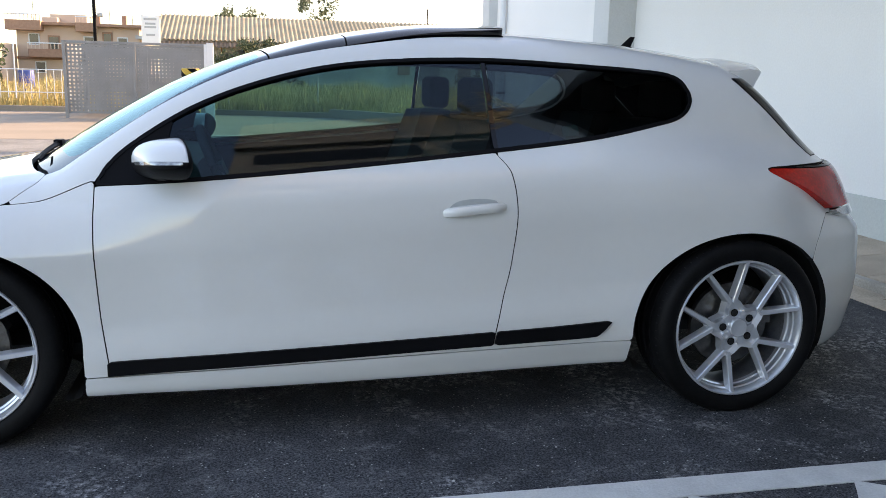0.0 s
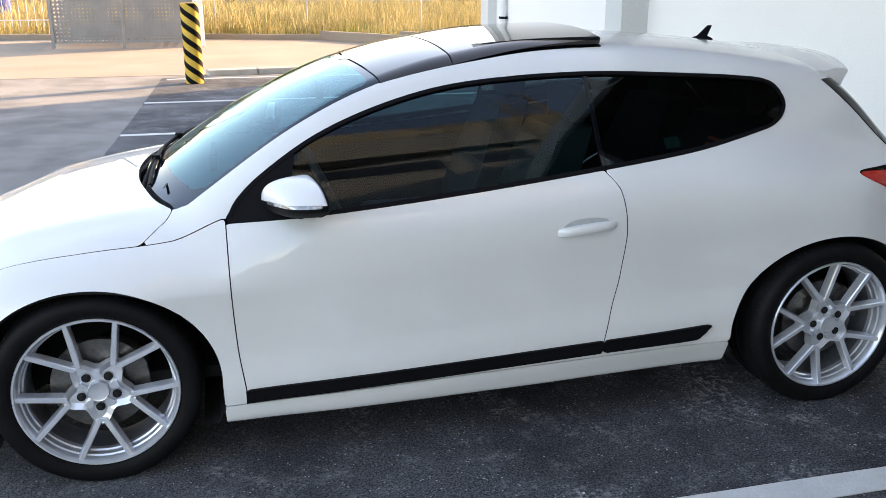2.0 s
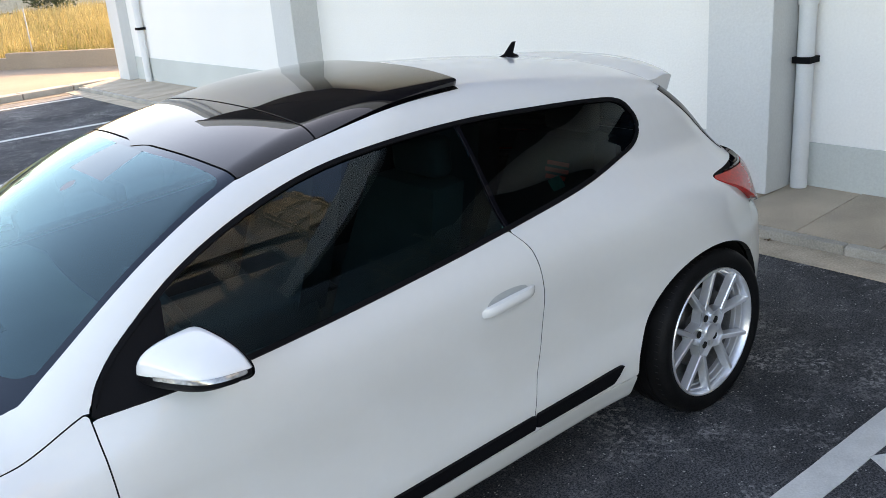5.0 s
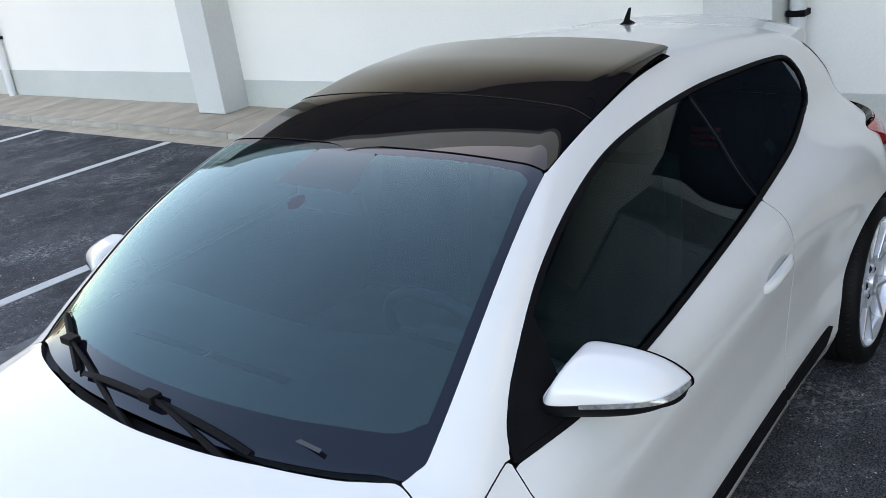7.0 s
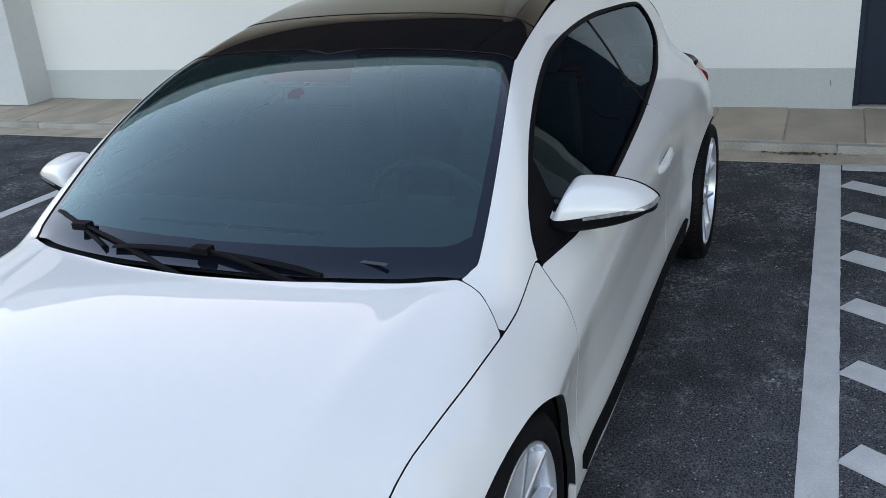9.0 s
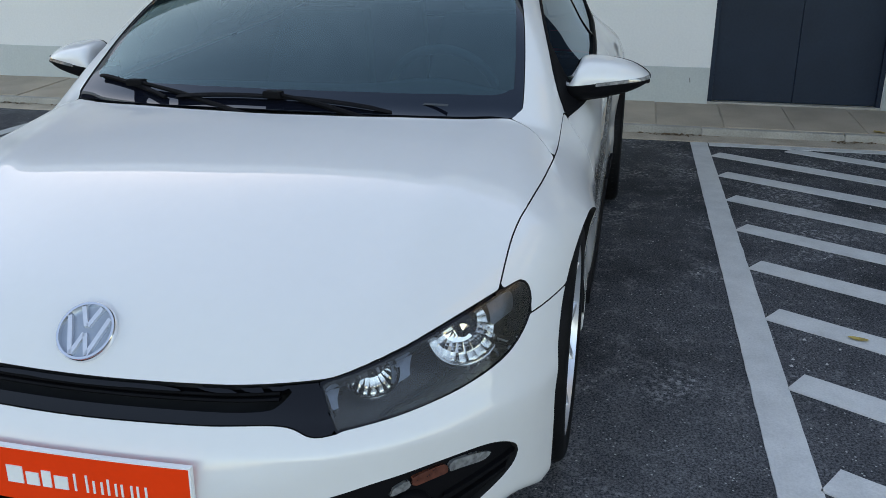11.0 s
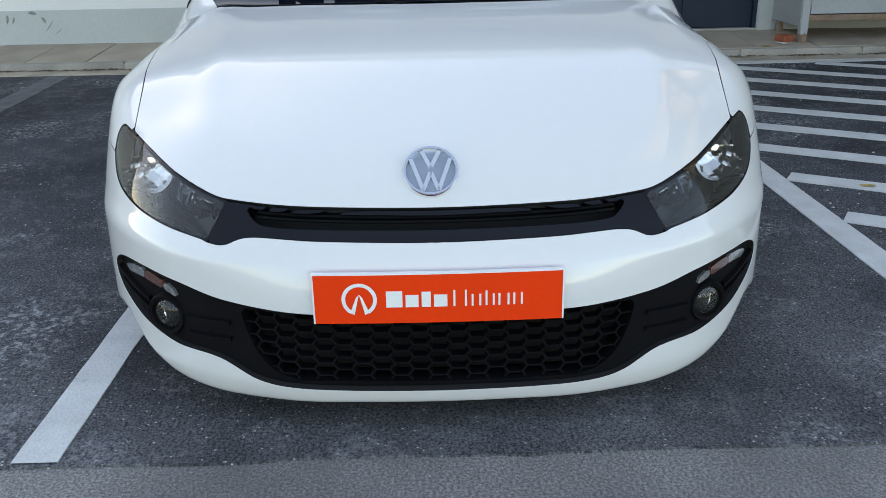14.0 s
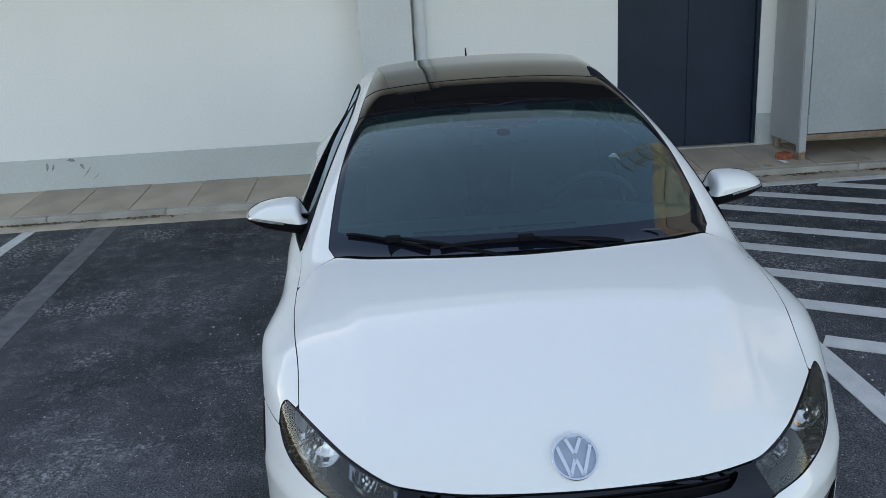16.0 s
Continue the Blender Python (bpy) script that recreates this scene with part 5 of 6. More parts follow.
for y in np.linspace(-0.70, 0.70, 29):
    e = (abs(y) / 0.7) ** 2
    hump = 0.035 * math.exp(-(((y + 0.36) / 0.17) ** 2))
    now = [bm.verts.new((x + 0.06 * e, y, z)) for x, z in ((-1.12, 0.83 - 0.03 * e), (-0.95, 0.865 - 0.02 * e), (-0.78, 0.87 + hump * 0.6 - 0.02 * e), (-0.66, 0.855 + hump - 0.02 * e), (-0.60, 0.81 + hump - 0.02 * e), (-0.62, 0.70), (-0.68, 0.45))]
    if prev:
        for k in range(6):
            bm.faces.new((prev[k], now[k], now[k + 1], prev[k + 1]))
    prev = now
dash = part("dashboard", bm, M_TRIMGREY, car, "dark grey dashboard", True)
for y0, y1 in ((0.085, 0.38), (-0.22, 0.07)):
    part("air_vent", moved(box(-0.012, 0.012, y0, y1, 0, 0.003, 0.001), Matrix.Translation((-0.90, 0, 0.866))), M_PLASTIC, dash)
steer = part("steering_wheel", moved(tube([(0.182 * math.cos(t), 0, 0.182 * math.sin(t)) for t in np.linspace(0, 2 * math.pi, 40, endpoint=False)], 0.016, 10, closed=True), Matrix.Translation((-0.50, -0.36, 0.80)) @ Matrix.Rotation(radians(-24), 4, "Y") @ Matrix.Rotation(radians(90), 4, "Z")), M_TRIMGREY, car, "dark three-spoke steering wheel", True)
part("wheel_hub", moved(prism([(-0.075, 0.045), (0.075, 0.045), (0.065, -0.05), (0.0, -0.085), (-0.065, -0.05)], -0.02, 0.025), Matrix.Translation((-0.50, -0.36, 0.80)) @ Matrix.Rotation(radians(-24), 4, "Y") @ Matrix.Rotation(radians(90), 4, "Z")), M_TRIMGREY, steer)
for p in ((-0.16, 0.0), (0.16, 0.0), (0.0, -0.16)):
    part("wheel_spoke", moved(tube([(0, 0, 0), (p[0], 0, p[1])], [0.026, 0.016], 8), Matrix.Translation((-0.505, -0.36, 0.80)) @ Matrix.Rotation(radians(-24), 4, "Y") @ Matrix.Rotation(radians(90), 4, "Z")), M_TRIMGREY, steer)


def seat(x, y, wide, name):
    s = empty(name, (0, 0, 0), car, "dark cloth seat")
    part("cushion", box(x - 0.26, x + 0.24, y - wide, y + wide, 0.36, 0.52, 0.05, seg=3), M_SEAT, s, "", True)
    bm = bmesh.new()
    prev = None
    for u in np.linspace(0, 1, 9):
        w = wide * (1.0 - 0.28 * u**2)
        cx, cz = x + 0.20 + 0.20 * u, 0.46 + 0.56 * u
        now = [bm.verts.new((cx + dx, y + w * m, cz + 0.04 * dx)) for dx, m in ((-0.07, -0.7), (-0.085, -1.0), (0.05, -0.95), (0.07, -0.5), (0.07, 0.5), (0.05, 0.95), (-0.085, 1.0), (-0.07, 0.7))]
        if prev:
            for k in range(8):
                bm.faces.new((prev[k], prev[(k + 1) % 8], now[(k + 1) % 8], now[k]))
        else:
            bm.faces.new(now)
        prev = now
    bm.faces.new(list(reversed(prev)))
    part("backrest", bm, M_SEAT, s, "", True)
    part("head_restraint", box(x + 0.37, x + 0.46, y - 0.12, y + 0.12, 1.03, 1.17, 0.035, seg=3), M_SEAT, s, "", True)
    return s


seat(0.02, -0.36, 0.25, "front_seat"), seat(0.02, 0.36, 0.25, "front_seat")
rear = seat(0.80, -0.32, 0.28, "rear_seat")
for zc, w in ((0.925, 0.055), (0.90, 0.06), (0.875, 0.05)):
    part("label_bar", moved(box(-0.002, 0.002, -w, w, -0.008, 0.008), Matrix.Translation((0.922 + 0.357 * (zc - 0.46), -0.36, zc)) @ Matrix.Rotation(radians(19), 4, "Y")), M_REDSTICK, rear, "red stitched bar")
seat(0.80, 0.32, 0.28, "rear_seat")
part("interior_mirror", box(-0.50, -0.47, -0.115, 0.115, 1.105, 1.165, 0.012, seg=3), M_TRIMGREY, car, "grey interior mirror", True)
sticker = panel("sticker", side_shape([(0.655, 0.985), (0.655, 0.985), (0.655, 1.018), (0.655, 1.018), (0.715, 1.023), (0.715, 1.023), (0.715, 0.990), (0.715, 0.990)], 2), M_GREEN, car, "small green window sticker", depth=0, offset=-0.012)
bpy.data.objects.remove(sticker[1])

# ---------------------------------------------------------------- ground and markings
ground = tagged(part("ground", box(-400, 400, -400, 400, -0.3, 0), M_OLDASPHALT, None), "worn light grey asphalt yard", "ground", kind="structure")
rng = random.Random(4)
edge = curve((-12, -2.30), (-1, -2.24), (0.9, -2.25), (4.4, -1.96), (10.7, -1.80), (11.6, -1.78))
bm = bmesh.new()
ys = np.linspace(-8, 11.45, 260)
lefts = [(float(edge(y)) + 0.010 * noise.noise((y * 3, 0, 0)) + 0.006 * noise.noise((y * 14, 3, 0)), y) for y in ys]
outline = lefts + [(2.875, 11.45), (2.875, -8.0)]
lot = part("road", prism(outline, -0.05, 0.006, axis="z"), M_ASPHALT, None)
tagged(lot, "dark newer asphalt of the parking bays", "asphalt", kind="structure")
ZL = 0.0095


def line(name, p0, p1, width, mat=M_LINE, label="worn white painted bay line"):
    """A painted stripe with slightly ragged sides."""
    a, b = Vector((*p0, 0)), Vector((*p1, 0))
    d = (b - a).normalized()
    n = Vector((-d.y, d.x, 0)) * width / 2
    bm = bmesh.new()
    prev = None
    steps = max(2, int((b - a).length / 0.06))
    for i in range(steps + 1):
        c = a.lerp(b, i / steps)
        w0, w1 = (1 + 0.05 * noise.noise((c.x * 9 + k, c.y * 9, 5)) for k in (0, 40))
        now = [bm.verts.new(p + Vector((0, 0, z))) for p, z in ((c + n * w0, 0.004), (c + n * w0, ZL), (c - n * w1, ZL), (c - n * w1, 0.004))]
        if prev:
            for k in range(3):
                bm.faces.new((prev[k], prev[k + 1], now[k + 1], now[k]))
        prev = now
    return tagged(part(name, bm, mat, None), label, "road marking", "bay markings", kind="structure")


line("bay_line", (-2.28, -1.455), (2.86, -1.455), 0.115)
line("bay_line", (-2.24, 0.875), (2.86, 0.885), 0.10)
line("bay_line", (-2.02, 3.42), (2.86, 3.42), 0.10)
line("bay_line", (-1.90, 5.92), (2.86, 5.94), 0.10)
line("bay_line", (-1.84, 8.42), (2.86, 8.46), 0.10)
line("bay_line", (-1.70, 11.25), (2.86, 11.32), 0.10)
line("bay_line", (-1.3, 2.60), (2.86, 2.80), 0.17, M_FADED, "faded painted-over bay line")
line("hatch_border", (2.815, -1.52), (2.815, -7.8), 0.10, label="worn white border of the hatched area")
for k in range(-2, 16):
    x0 = 2.50 - 0.545 * k
    x1, y1 = x0 - 0.62 * 3.2, -1.54 - 3.2
    if k < 0:
        cutoff = (x0 - 2.74) / 0.62
        x0, y0 = 2.74, -1.54 - cutoff
    else:
        y0 = -1.54
    if x1 < -2.15:
        x1, y1 = -2.15, y0 - (x0 + 2.15) / 0.62
    if x0 > -2.0:
        line("hatch_stripe", (x0, y0), (x1, y1), 0.132, label="worn white diagonal hatch stripe")
line("bay_line", (-2.28, -4.85), (2.80, -4.85), 0.115)

# ---------------------------------------------------------------- pavement and kerb
gutter = tagged(part("gutter", box(2.875, 3.105, -8, 12.4, -0.05, 0.012, 0.004), M_GUTTER, None), "pale worn concrete gutter strip", "gutter", kind="structure")
kerb = tagged(part("kerb_base", box(3.115, 3.17, -8, 12.4, -0.05, 0.05), M_KERB, None), "low grey concrete kerb", "kerb", kind="structure")
PAVE_TILT = 3.2
pavement = tagged(part("pavement", prism([(3.165, -0.05), (3.165, 0.058), (4.1, 0.058 + 0.935 * math.tan(radians(PAVE_TILT))), (4.1, -0.05)], -8, 12.4), M_GUTTER, None), "narrow paved footway along the building", "pavement", kind="structure")


def pave_z(x):
    """The height of the sloping footway."""
    return 0.066 + (x - 3.165) * math.tan(radians(PAVE_TILT))


# ---------------------------------------------------------------- building
WX = 3.95
building = empty("building", (0, 0, 0), None, "long white rendered building with a grey base band", "building")
TOP = 5.7
for y0, y1 in ((-14.0, -2.87), (-1.57, 12.2)):
    part("wall", box(WX, WX + 0.3, y0, y1, -0.05, TOP), M_WALL, building, "white rendered wall")
part("wall", box(WX, WX + 0.3, -2.87, -1.57, 2.62, TOP), M_WALL, building, "white rendered wall")
part("end_wall", box(WX + 0.3, 16, 11.9, 12.2, -0.05, TOP), M_WALL, building, "white rendered end wall")
part("end_wall", box(WX + 0.3, 16, -14.0, -13.7, -0.05, TOP), M_WALL, building)
part("back_wall", box(15.7, 16, -13.7, 11.9, -0.05, TOP), M_WALL, building)
part("roof_slab", box(WX - 0.06, 16.1, -14.1, 12.3, TOP, TOP + 0.18, 0.02), M_CONCRETE, building, "flat roof edge")
for y0, y1, zb in ((-14.0, -2.872, 0.40), (-1.568, 0.26, 0.392), (0.72, 5.95, 0.395), (6.42, 12.2, 0.465)):
    part("base_band", box(WX - 0.012, WX + 0.02, y0, y1, 0.10, zb, 0.003), M_DADO, building, "grey painted base band")
for yc in (6.185, 0.49, -5.2):
    pil = part("pilaster", box(3.62, WX + 0.02, yc - 0.225, yc + 0.225, 0.10, TOP, 0.008), M_PILASTER, building, "grey rendered pilaster")
# concrete canopy over the rear of the bays, cast in bays with joints
EDGE, SOFFIT = 1.75, 3.60
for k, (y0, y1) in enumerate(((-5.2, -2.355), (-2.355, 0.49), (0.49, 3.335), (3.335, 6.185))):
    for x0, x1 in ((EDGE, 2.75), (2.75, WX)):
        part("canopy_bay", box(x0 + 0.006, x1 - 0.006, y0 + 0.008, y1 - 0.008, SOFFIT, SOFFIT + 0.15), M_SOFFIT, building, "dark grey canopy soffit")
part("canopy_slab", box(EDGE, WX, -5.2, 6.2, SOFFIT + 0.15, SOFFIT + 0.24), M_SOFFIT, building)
part("canopy_fascia", box(EDGE - 0.08, EDGE - 0.002, -5.2, 6.2, SOFFIT - 0.06, SOFFIT + 0.34, 0.01), M_WALL, building, "pale canopy edge")
M_SCUFF = material("rubber_scuff", (0.24, 0.25, 0.23), 0.9, vary=0.3, scale=60)
for y, z, length, wide, turn in ((3.62, 0.325, 0.060, 0.014, 100), (3.57, 0.315, 0.050, 0.010, 112), (3.40, 0.375, 0.055, 0.018, 8), (3.31, 0.315, 0.045, 0.016, 60), (3.27, 0.262, 0.090, 0.005, 130), (3.20, 0.215, 0.070, 0.004, 140), (-1.42, 0.29, 0.04, 0.006, 80)):
    blot = [(0.62 * length * math.cos(t) * (1 + 0.25 * math.sin(3 * t + y)), 0.8 * wide * math.sin(t)) for t in np.linspace(0, 2 * math.pi, 14, endpoint=False)]
    c_, s_ = math.cos(radians(turn)), math.sin(radians(turn))
    part("wall_scuff", prism([(y + u * c_ - v * s_, z + u * s_ + v * c_) for u, v in blot], WX - 0.0132, WX - 0.010, axis="x"), M_SCUFF, building, "dark rubber scuff on the base band")
# steel door in its frame
door_1 = empty("door_1", (0, 0, 0), None, "dark blue double steel door in the white wall", "door", kind="structure")
part("door_leaf", box(WX + 0.05, WX + 0.09, -2.22, -1.60, 0.13, 2.58, 0.004), M_DOORBLUE, door_1, "dark blue steel leaf")
part("door_leaf", box(WX + 0.05, WX + 0.09, -2.84, -2.223, 0.13, 2.58, 0.004), M_DOORBLUE, door_1, "dark blue steel leaf")
for y0, y1, z0, z1 in ((-1.605, -1.57, 0.10, 2.62), (-2.87, -2.835, 0.10, 2.62), (-2.835, -1.605, 2.58, 2.62)):
    part("door_frame", box(WX + 0.01, WX + 0.12, y0, y1, z0, z1, 0.004), M_DOORBLUE, door_1)
part("threshold", box(WX - 0.01, WX + 0.28, -2.87, -1.57, 0.05, 0.125), M_KERB, door_1)
part("inner_back", box(WX + 0.26, WX + 0.29, -2.9, -1.5, 0.1, 2.62), M_DARK, door_1)
# downpipes with brackets
for yp, xp in ((0.195, WX - 0.06), (11.15, WX - 0.07)):
    pipe = empty("downpipe", (0, 0, 0), None, "white plastic rainwater downpipe fixed to the wall", "pipe", "downpipes")
    part("pipe", tube([(xp, yp, 0.105), (xp, yp, 1.9), (xp, yp, SOFFIT if yp < 6 else TOP)], 0.052, 20), M_PIPE, pipe, "", True)
    for z in (0.92, 2.6):
        part("bracket", box(xp - 0.058, WX + 0.005, yp - 0.06, yp + 0.06, z - 0.02, z + 0.02, 0.004), M_PLASTIC if z < 1 else M_PIPE, pipe, "pipe bracket")
    part("pipe_socket", tube([(xp, yp, 1.25), (xp, yp, 1.36)], 0.060, 20), M_PIPE, pipe, "", True)
part("corner_post", box(WX - 0.16, WX + 0.02, 11.75, 12.2, 0.10, TOP, 0.008), M_PILASTER, building, "grey corner pilaster")

# metal enclosure beside the door
shed = empty("metal_cabinet", (0, 0, 0), None, "tall grey steel cabinet with rusty bottom edge on the footway", "cabinet")
part("side_panel", box(3.34, WX - 0.02, -3.03, -3.00, 0.20, 2.5, 0.003), M_GREYPAINT, shed, "grey side panel")
part("back_panel", box(WX - 0.05, WX - 0.02, -5.4, -3.03, 0.2, 2.5), M_GREYPAINT, shed)
part("end_panel", box(3.34, WX - 0.05, -5.4, -5.37, 0.2, 2.5), M_GREYPAINT, shed)
part("top_panel", box(3.30, WX - 0.02, -5.42, -2.98, 2.5, 2.54, 0.004), M_GREYPAINT, shed)
part("floor_panel", box(3.36, WX - 0.05, -5.37, -3.03, 0.26, 0.28), M_RUST, shed)
for y0, y1 in ((-4.2, -3.075), (-5.33, -4.205)):
    leaf = part("cabinet_door", box(3.332, 3.352, y0, y1, 0.30, 2.48, 0.003), M_GREYPAINT, shed, "grey steel cabinet door")
    for z in (0.42, 1.4, 2.3):
        part("hinge", tube([(3.325, y1 + 0.004, z - 0.05), (3.325, y1 + 0.004, z + 0.05)], 0.011, 10), M_GREYPAINT, leaf, "", True)
part("bottom_rail", box(3.33, 3.37, -5.37, -3.06, 0.245, 0.292, 0.003), M_RUST, shed, "rusty bottom rail")
part("corner_upright", box(3.325, 3.385, -3.065, -3.005, 0.14, 2.5, 0.004), M_GREYPAINT, shed, "grey corner upright")
part("corner_upright", box(3.325, 3.385, -5.395, -5.335, 0.14, 2.5, 0.004), M_GREYPAINT, shed)
for y in (-3.04, -5.36):
    part("cabinet_foot", tube([(3.355, y, 0.074), (3.355, y, 0.17)], [0.035, 0.03], 12), M_RUST, shed, "rusty foot")
    part("cabinet_foot", tube([(3.86, y, 0.10), (3.86, y, 0.21)], [0.035, 0.03], 12), M_RUST, shed)

# small litter on the ground
brick = part("brick", box(-0.05, 0.05, -0.06, 0.06, 0, 0.05, 0.006), material("red_brick", (0.36, 0.10, 0.05), 0.9, vary=0.25, scale=20, bump=0.003), None)
brick.matrix_basis = pose(3.42, -2.92, pave_z(3.42), 0, -3, 24)
tagged(brick, "broken red brick lying on the footway", "brick")


for x, y, size, turn, mat, label in ((3.30, -2.86, 0.05, 20, M_WHITE, "crumpled scrap of white paper on the footway"), (3.22, -2.70, 0.035, 70, M_LITTER, "torn ochre scrap lying on the footway"), (3.30, -3.9, 0.05, 15, M_LITTER, "flattened yellow carton scrap on the footway")):
    bm = bmesh.new()
    quad = [[bm.verts.new((size * u, size * 0.6 * v, 0.3 * size * abs(noise.noise((u * 2 + x, v * 2 + y, 1))) + 0.001)) for v in (-1, -0.3, 0.4, 1)] for u in (-1, -0.5, 0, 0.6, 1)]
    for p, q in zip(quad, quad[1:]):
        for k in range(3):
            bm.faces.new((p[k], p[k + 1], q[k + 1], q[k]))
    scrap = part("scrap", bm, mat, None)
    scrap.matrix_basis = pose(x, y, pave_z(x) + 0.002, 0, -PAVE_TILT, turn)
    tagged(scrap, label, "litter", "scraps on the footway")


def leaf_litter(at, size, turn, mat=M_LITTER, label="curled dry yellow leaf lying on the asphalt"):
    bm = bmesh.new()
    rows5 = []
    for u in np.linspace(-1, 1, 9):
        w = 0.42 * (1 - u * u) ** 0.8 + 0.01
        rows5.append([bm.verts.new((size * u, size * w * m, size * (0.16 * u * u + 0.25 * abs(m) * w))) for m in (-1, -0.5, 0, 0.5, 1)])
    for p, q in zip(rows5, rows5[1:]):
        for k in range(4):
            bm.faces.new((p[k], p[k + 1], q[k + 1], q[k]))
    ob = part("leaf", bm, mat, None, "", True)
    ob.matrix_basis = pose(*at, 0, 0, turn)
    return tagged(ob, label, "leaf", "fallen leaves")


leaf_litter((-0.40, -1.80, 0.0105), 0.035, 75)
leaf_litter((1.95, -2.35, 0.0065), 0.025, 20)
leaf_litter((0.55, -2.6, 0.0065), 0.022, 120)
verts, faces = [], []
HEAPS = [rng.uniform(-5.4, 5.0) for _ in range(14)] + [3.3, 3.5, 3.6]
for _ in range(620):
    y = rng.gauss(rng.choice(HEAPS), 0.12)
    x = 3.098 - abs(rng.gauss(0, 0.030))
    r, t, tilt = rng.uniform(0.006, 0.020), rng.uniform(0, 6.28), rng.uniform(-0.4, 0.4)
    n0 = len(verts)
    for k in range(4):
        verts.append((x + r * math.cos(t + k * 1.57) * (1.6 if k % 2 else 0.6), y + r * math.sin(t + k * 1.57) * (1.6 if k % 2 else 0.6), 0.0135 + 0.004 * rng.random() + max(0, tilt * r * math.cos(k * 1.57))))
    faces.append((n0, n0 + 1, n0 + 2, n0 + 3))
tagged(mesh_object("leaf_litter", verts, faces, material("brown_litter", (0.16, 0.10, 0.05), 0.95, vary=0.35, scale=40), None, "brown leaf crumbs along the kerb"), category="litter", kind="stuff")
verts, faces = [], []
for _ in range(160):
    x, y = rng.uniform(-2.2, 2.8), rng.choice((rng.uniform(-3.4, -0.9), rng.uniform(0.9, 5.0)))
    r = rng.uniform(0.003, 0.008)
    n0 = len(verts)
    for k in range(5):
        verts.append((x + r * rng.uniform(0.7, 1.2) * math.cos(k * 1.257), y + r * rng.uniform(0.7, 1.2) * math.sin(k * 1.257), 0.006))
    verts.append((x, y, 0.006 + r * 0.8))
    faces += [(n0 + k, n0 + (k + 1) % 5, n0 + 5) for k in range(5)]
tagged(mesh_object("gravel", verts, faces, material("pale_gravel", (0.45, 0.44, 0.42), 0.9, vary=0.2), None, "loose pale grit on the asphalt"), category="gravel", kind="stuff")

# ---------------------------------------------------------------- far side of the yard
island = empty("kerb_island", (0, 0, 0), None, "low concrete kerb along the end of the bays", "kerb", kind="structure")
for k in range(6):
    a0 = Vector((-1.05 + 0.82 * k, 11.62 + 0.13 * k, 0))
    bmk = moved(box(0, 0.81, 0, 0.28, -0.02, 0.10, 0.02), Matrix.Translation(a0) @ Matrix.Rotation(radians(9), 4, "Z"))
    part("kerb_stone", bmk, M_KERB, island, "pale kerb stone")
tagged(part("road_far", box(-60, 60, 11.9, 21.2, -0.05, 0.005), M_CONCRETE, None), "sunlit pale concrete road", "road", kind="structure")
# striped post
post = empty("bollard", (-1.25, 10.62, 0), None, "round yellow post with black diagonal stripes on the asphalt", "bollard")
part("post", revolve([(0.001, 0.0), (0.135, 0.0), (0.135, 1.19), (0.125, 1.20), (0.001, 1.20)], 40), M_YELLOW, post, "yellow post", True).matrix_basis = Matrix.Rotation(radians(90), 4, "X")
for k in range(9):
    verts, faces = [], []
    z0 = 0.06 + k * 0.2
    for i in range(49):
        t = 2 * math.pi * i / 48
        for dz in (0, 0.095):
            z = min(max(z0 + dz - 0.6 * (i / 48), 0.004), 1.196)
            verts.append((0.1372 * math.cos(t + 1.57), 0.1372 * math.sin(t + 1.57), z))
        if i:
            faces.append((2 * i - 2, 2 * i, 2 * i + 1, 2 * i - 1))
    mesh_object("stripe", verts, faces, M_PLASTIC, post, "black diagonal stripe", True)

# perforated steel enclosure
cage = empty("steel_enclosure", (0, 0, 0), None, "galvanised enclosure of perforated steel sheets on posts", "enclosure")
CY = 18.5


def perforated(name, p0, p1, z0, z1, pitch=0.088, bar=0.050):
    """A sheet with rows of square holes between two places."""
    a, b = Vector((*p0, 0)), Vector((*p1, 0))
    d, length = (b - a).normalized(), (b - a).length
    verts, faces = [], []

    def strip(u0, u1, w0, w1, off):
        n0 = len(verts)
        nrm = Vector((-d.y, d.x, 0)) * off
        for u, w in ((u0, w0), (u1, w0), (u1, w1), (u0, w1)):
            verts.append(tuple(a + d * u + Vector((0, 0, w)) + nrm))
        faces.append((n0, n0 + 1, n0 + 2, n0 + 3))

    for i in range(int(length / pitch) + 1):
        strip(i * pitch, min(i * pitch + bar, length), z0, z1, 0.0)
    for j in range(int((z1 - z0) / pitch) + 1):
        strip(0, length, z0 + j * pitch, min(z0 + j * pitch + bar, z1), 0.002)
    return mesh_object(name, verts, faces, M_GALV, cage, "perforated galvanised sheet")


perforated("mesh_panel", (-4.50, CY), (-3.03, CY), 0.12, 1.72)
perforated("mesh_panel", (-2.95, CY), (-1.40, CY), 0.12, 1.72)
perforated("mesh_panel", (-4.52, CY + 2.6), (-4.52, CY), 0.12, 1.72)
perforated("mesh_panel", (-1.30, CY), (-1.30, CY + 2.6), 0.12, 1.72)
perforated("mesh_panel", (-4.50, CY + 2.6), (-1.40, CY + 2.6), 0.12, 1.72)
for x in (-4.53, -2.99, -1.36):
    for y in (CY, CY + 2.6):
        part("post", box(x - 0.035, x + 0.035, y - 0.035, y + 0.035, 0, 1.79, 0.005), M_GALV if x < -2 else M_PIPE, cage, "steel post")
for y in (CY, CY + 2.6):
    part("top_rail", box(-4.56, -1.30, y - 0.03, y + 0.03, 1.73, 1.79, 0.005), M_GALV, cage)
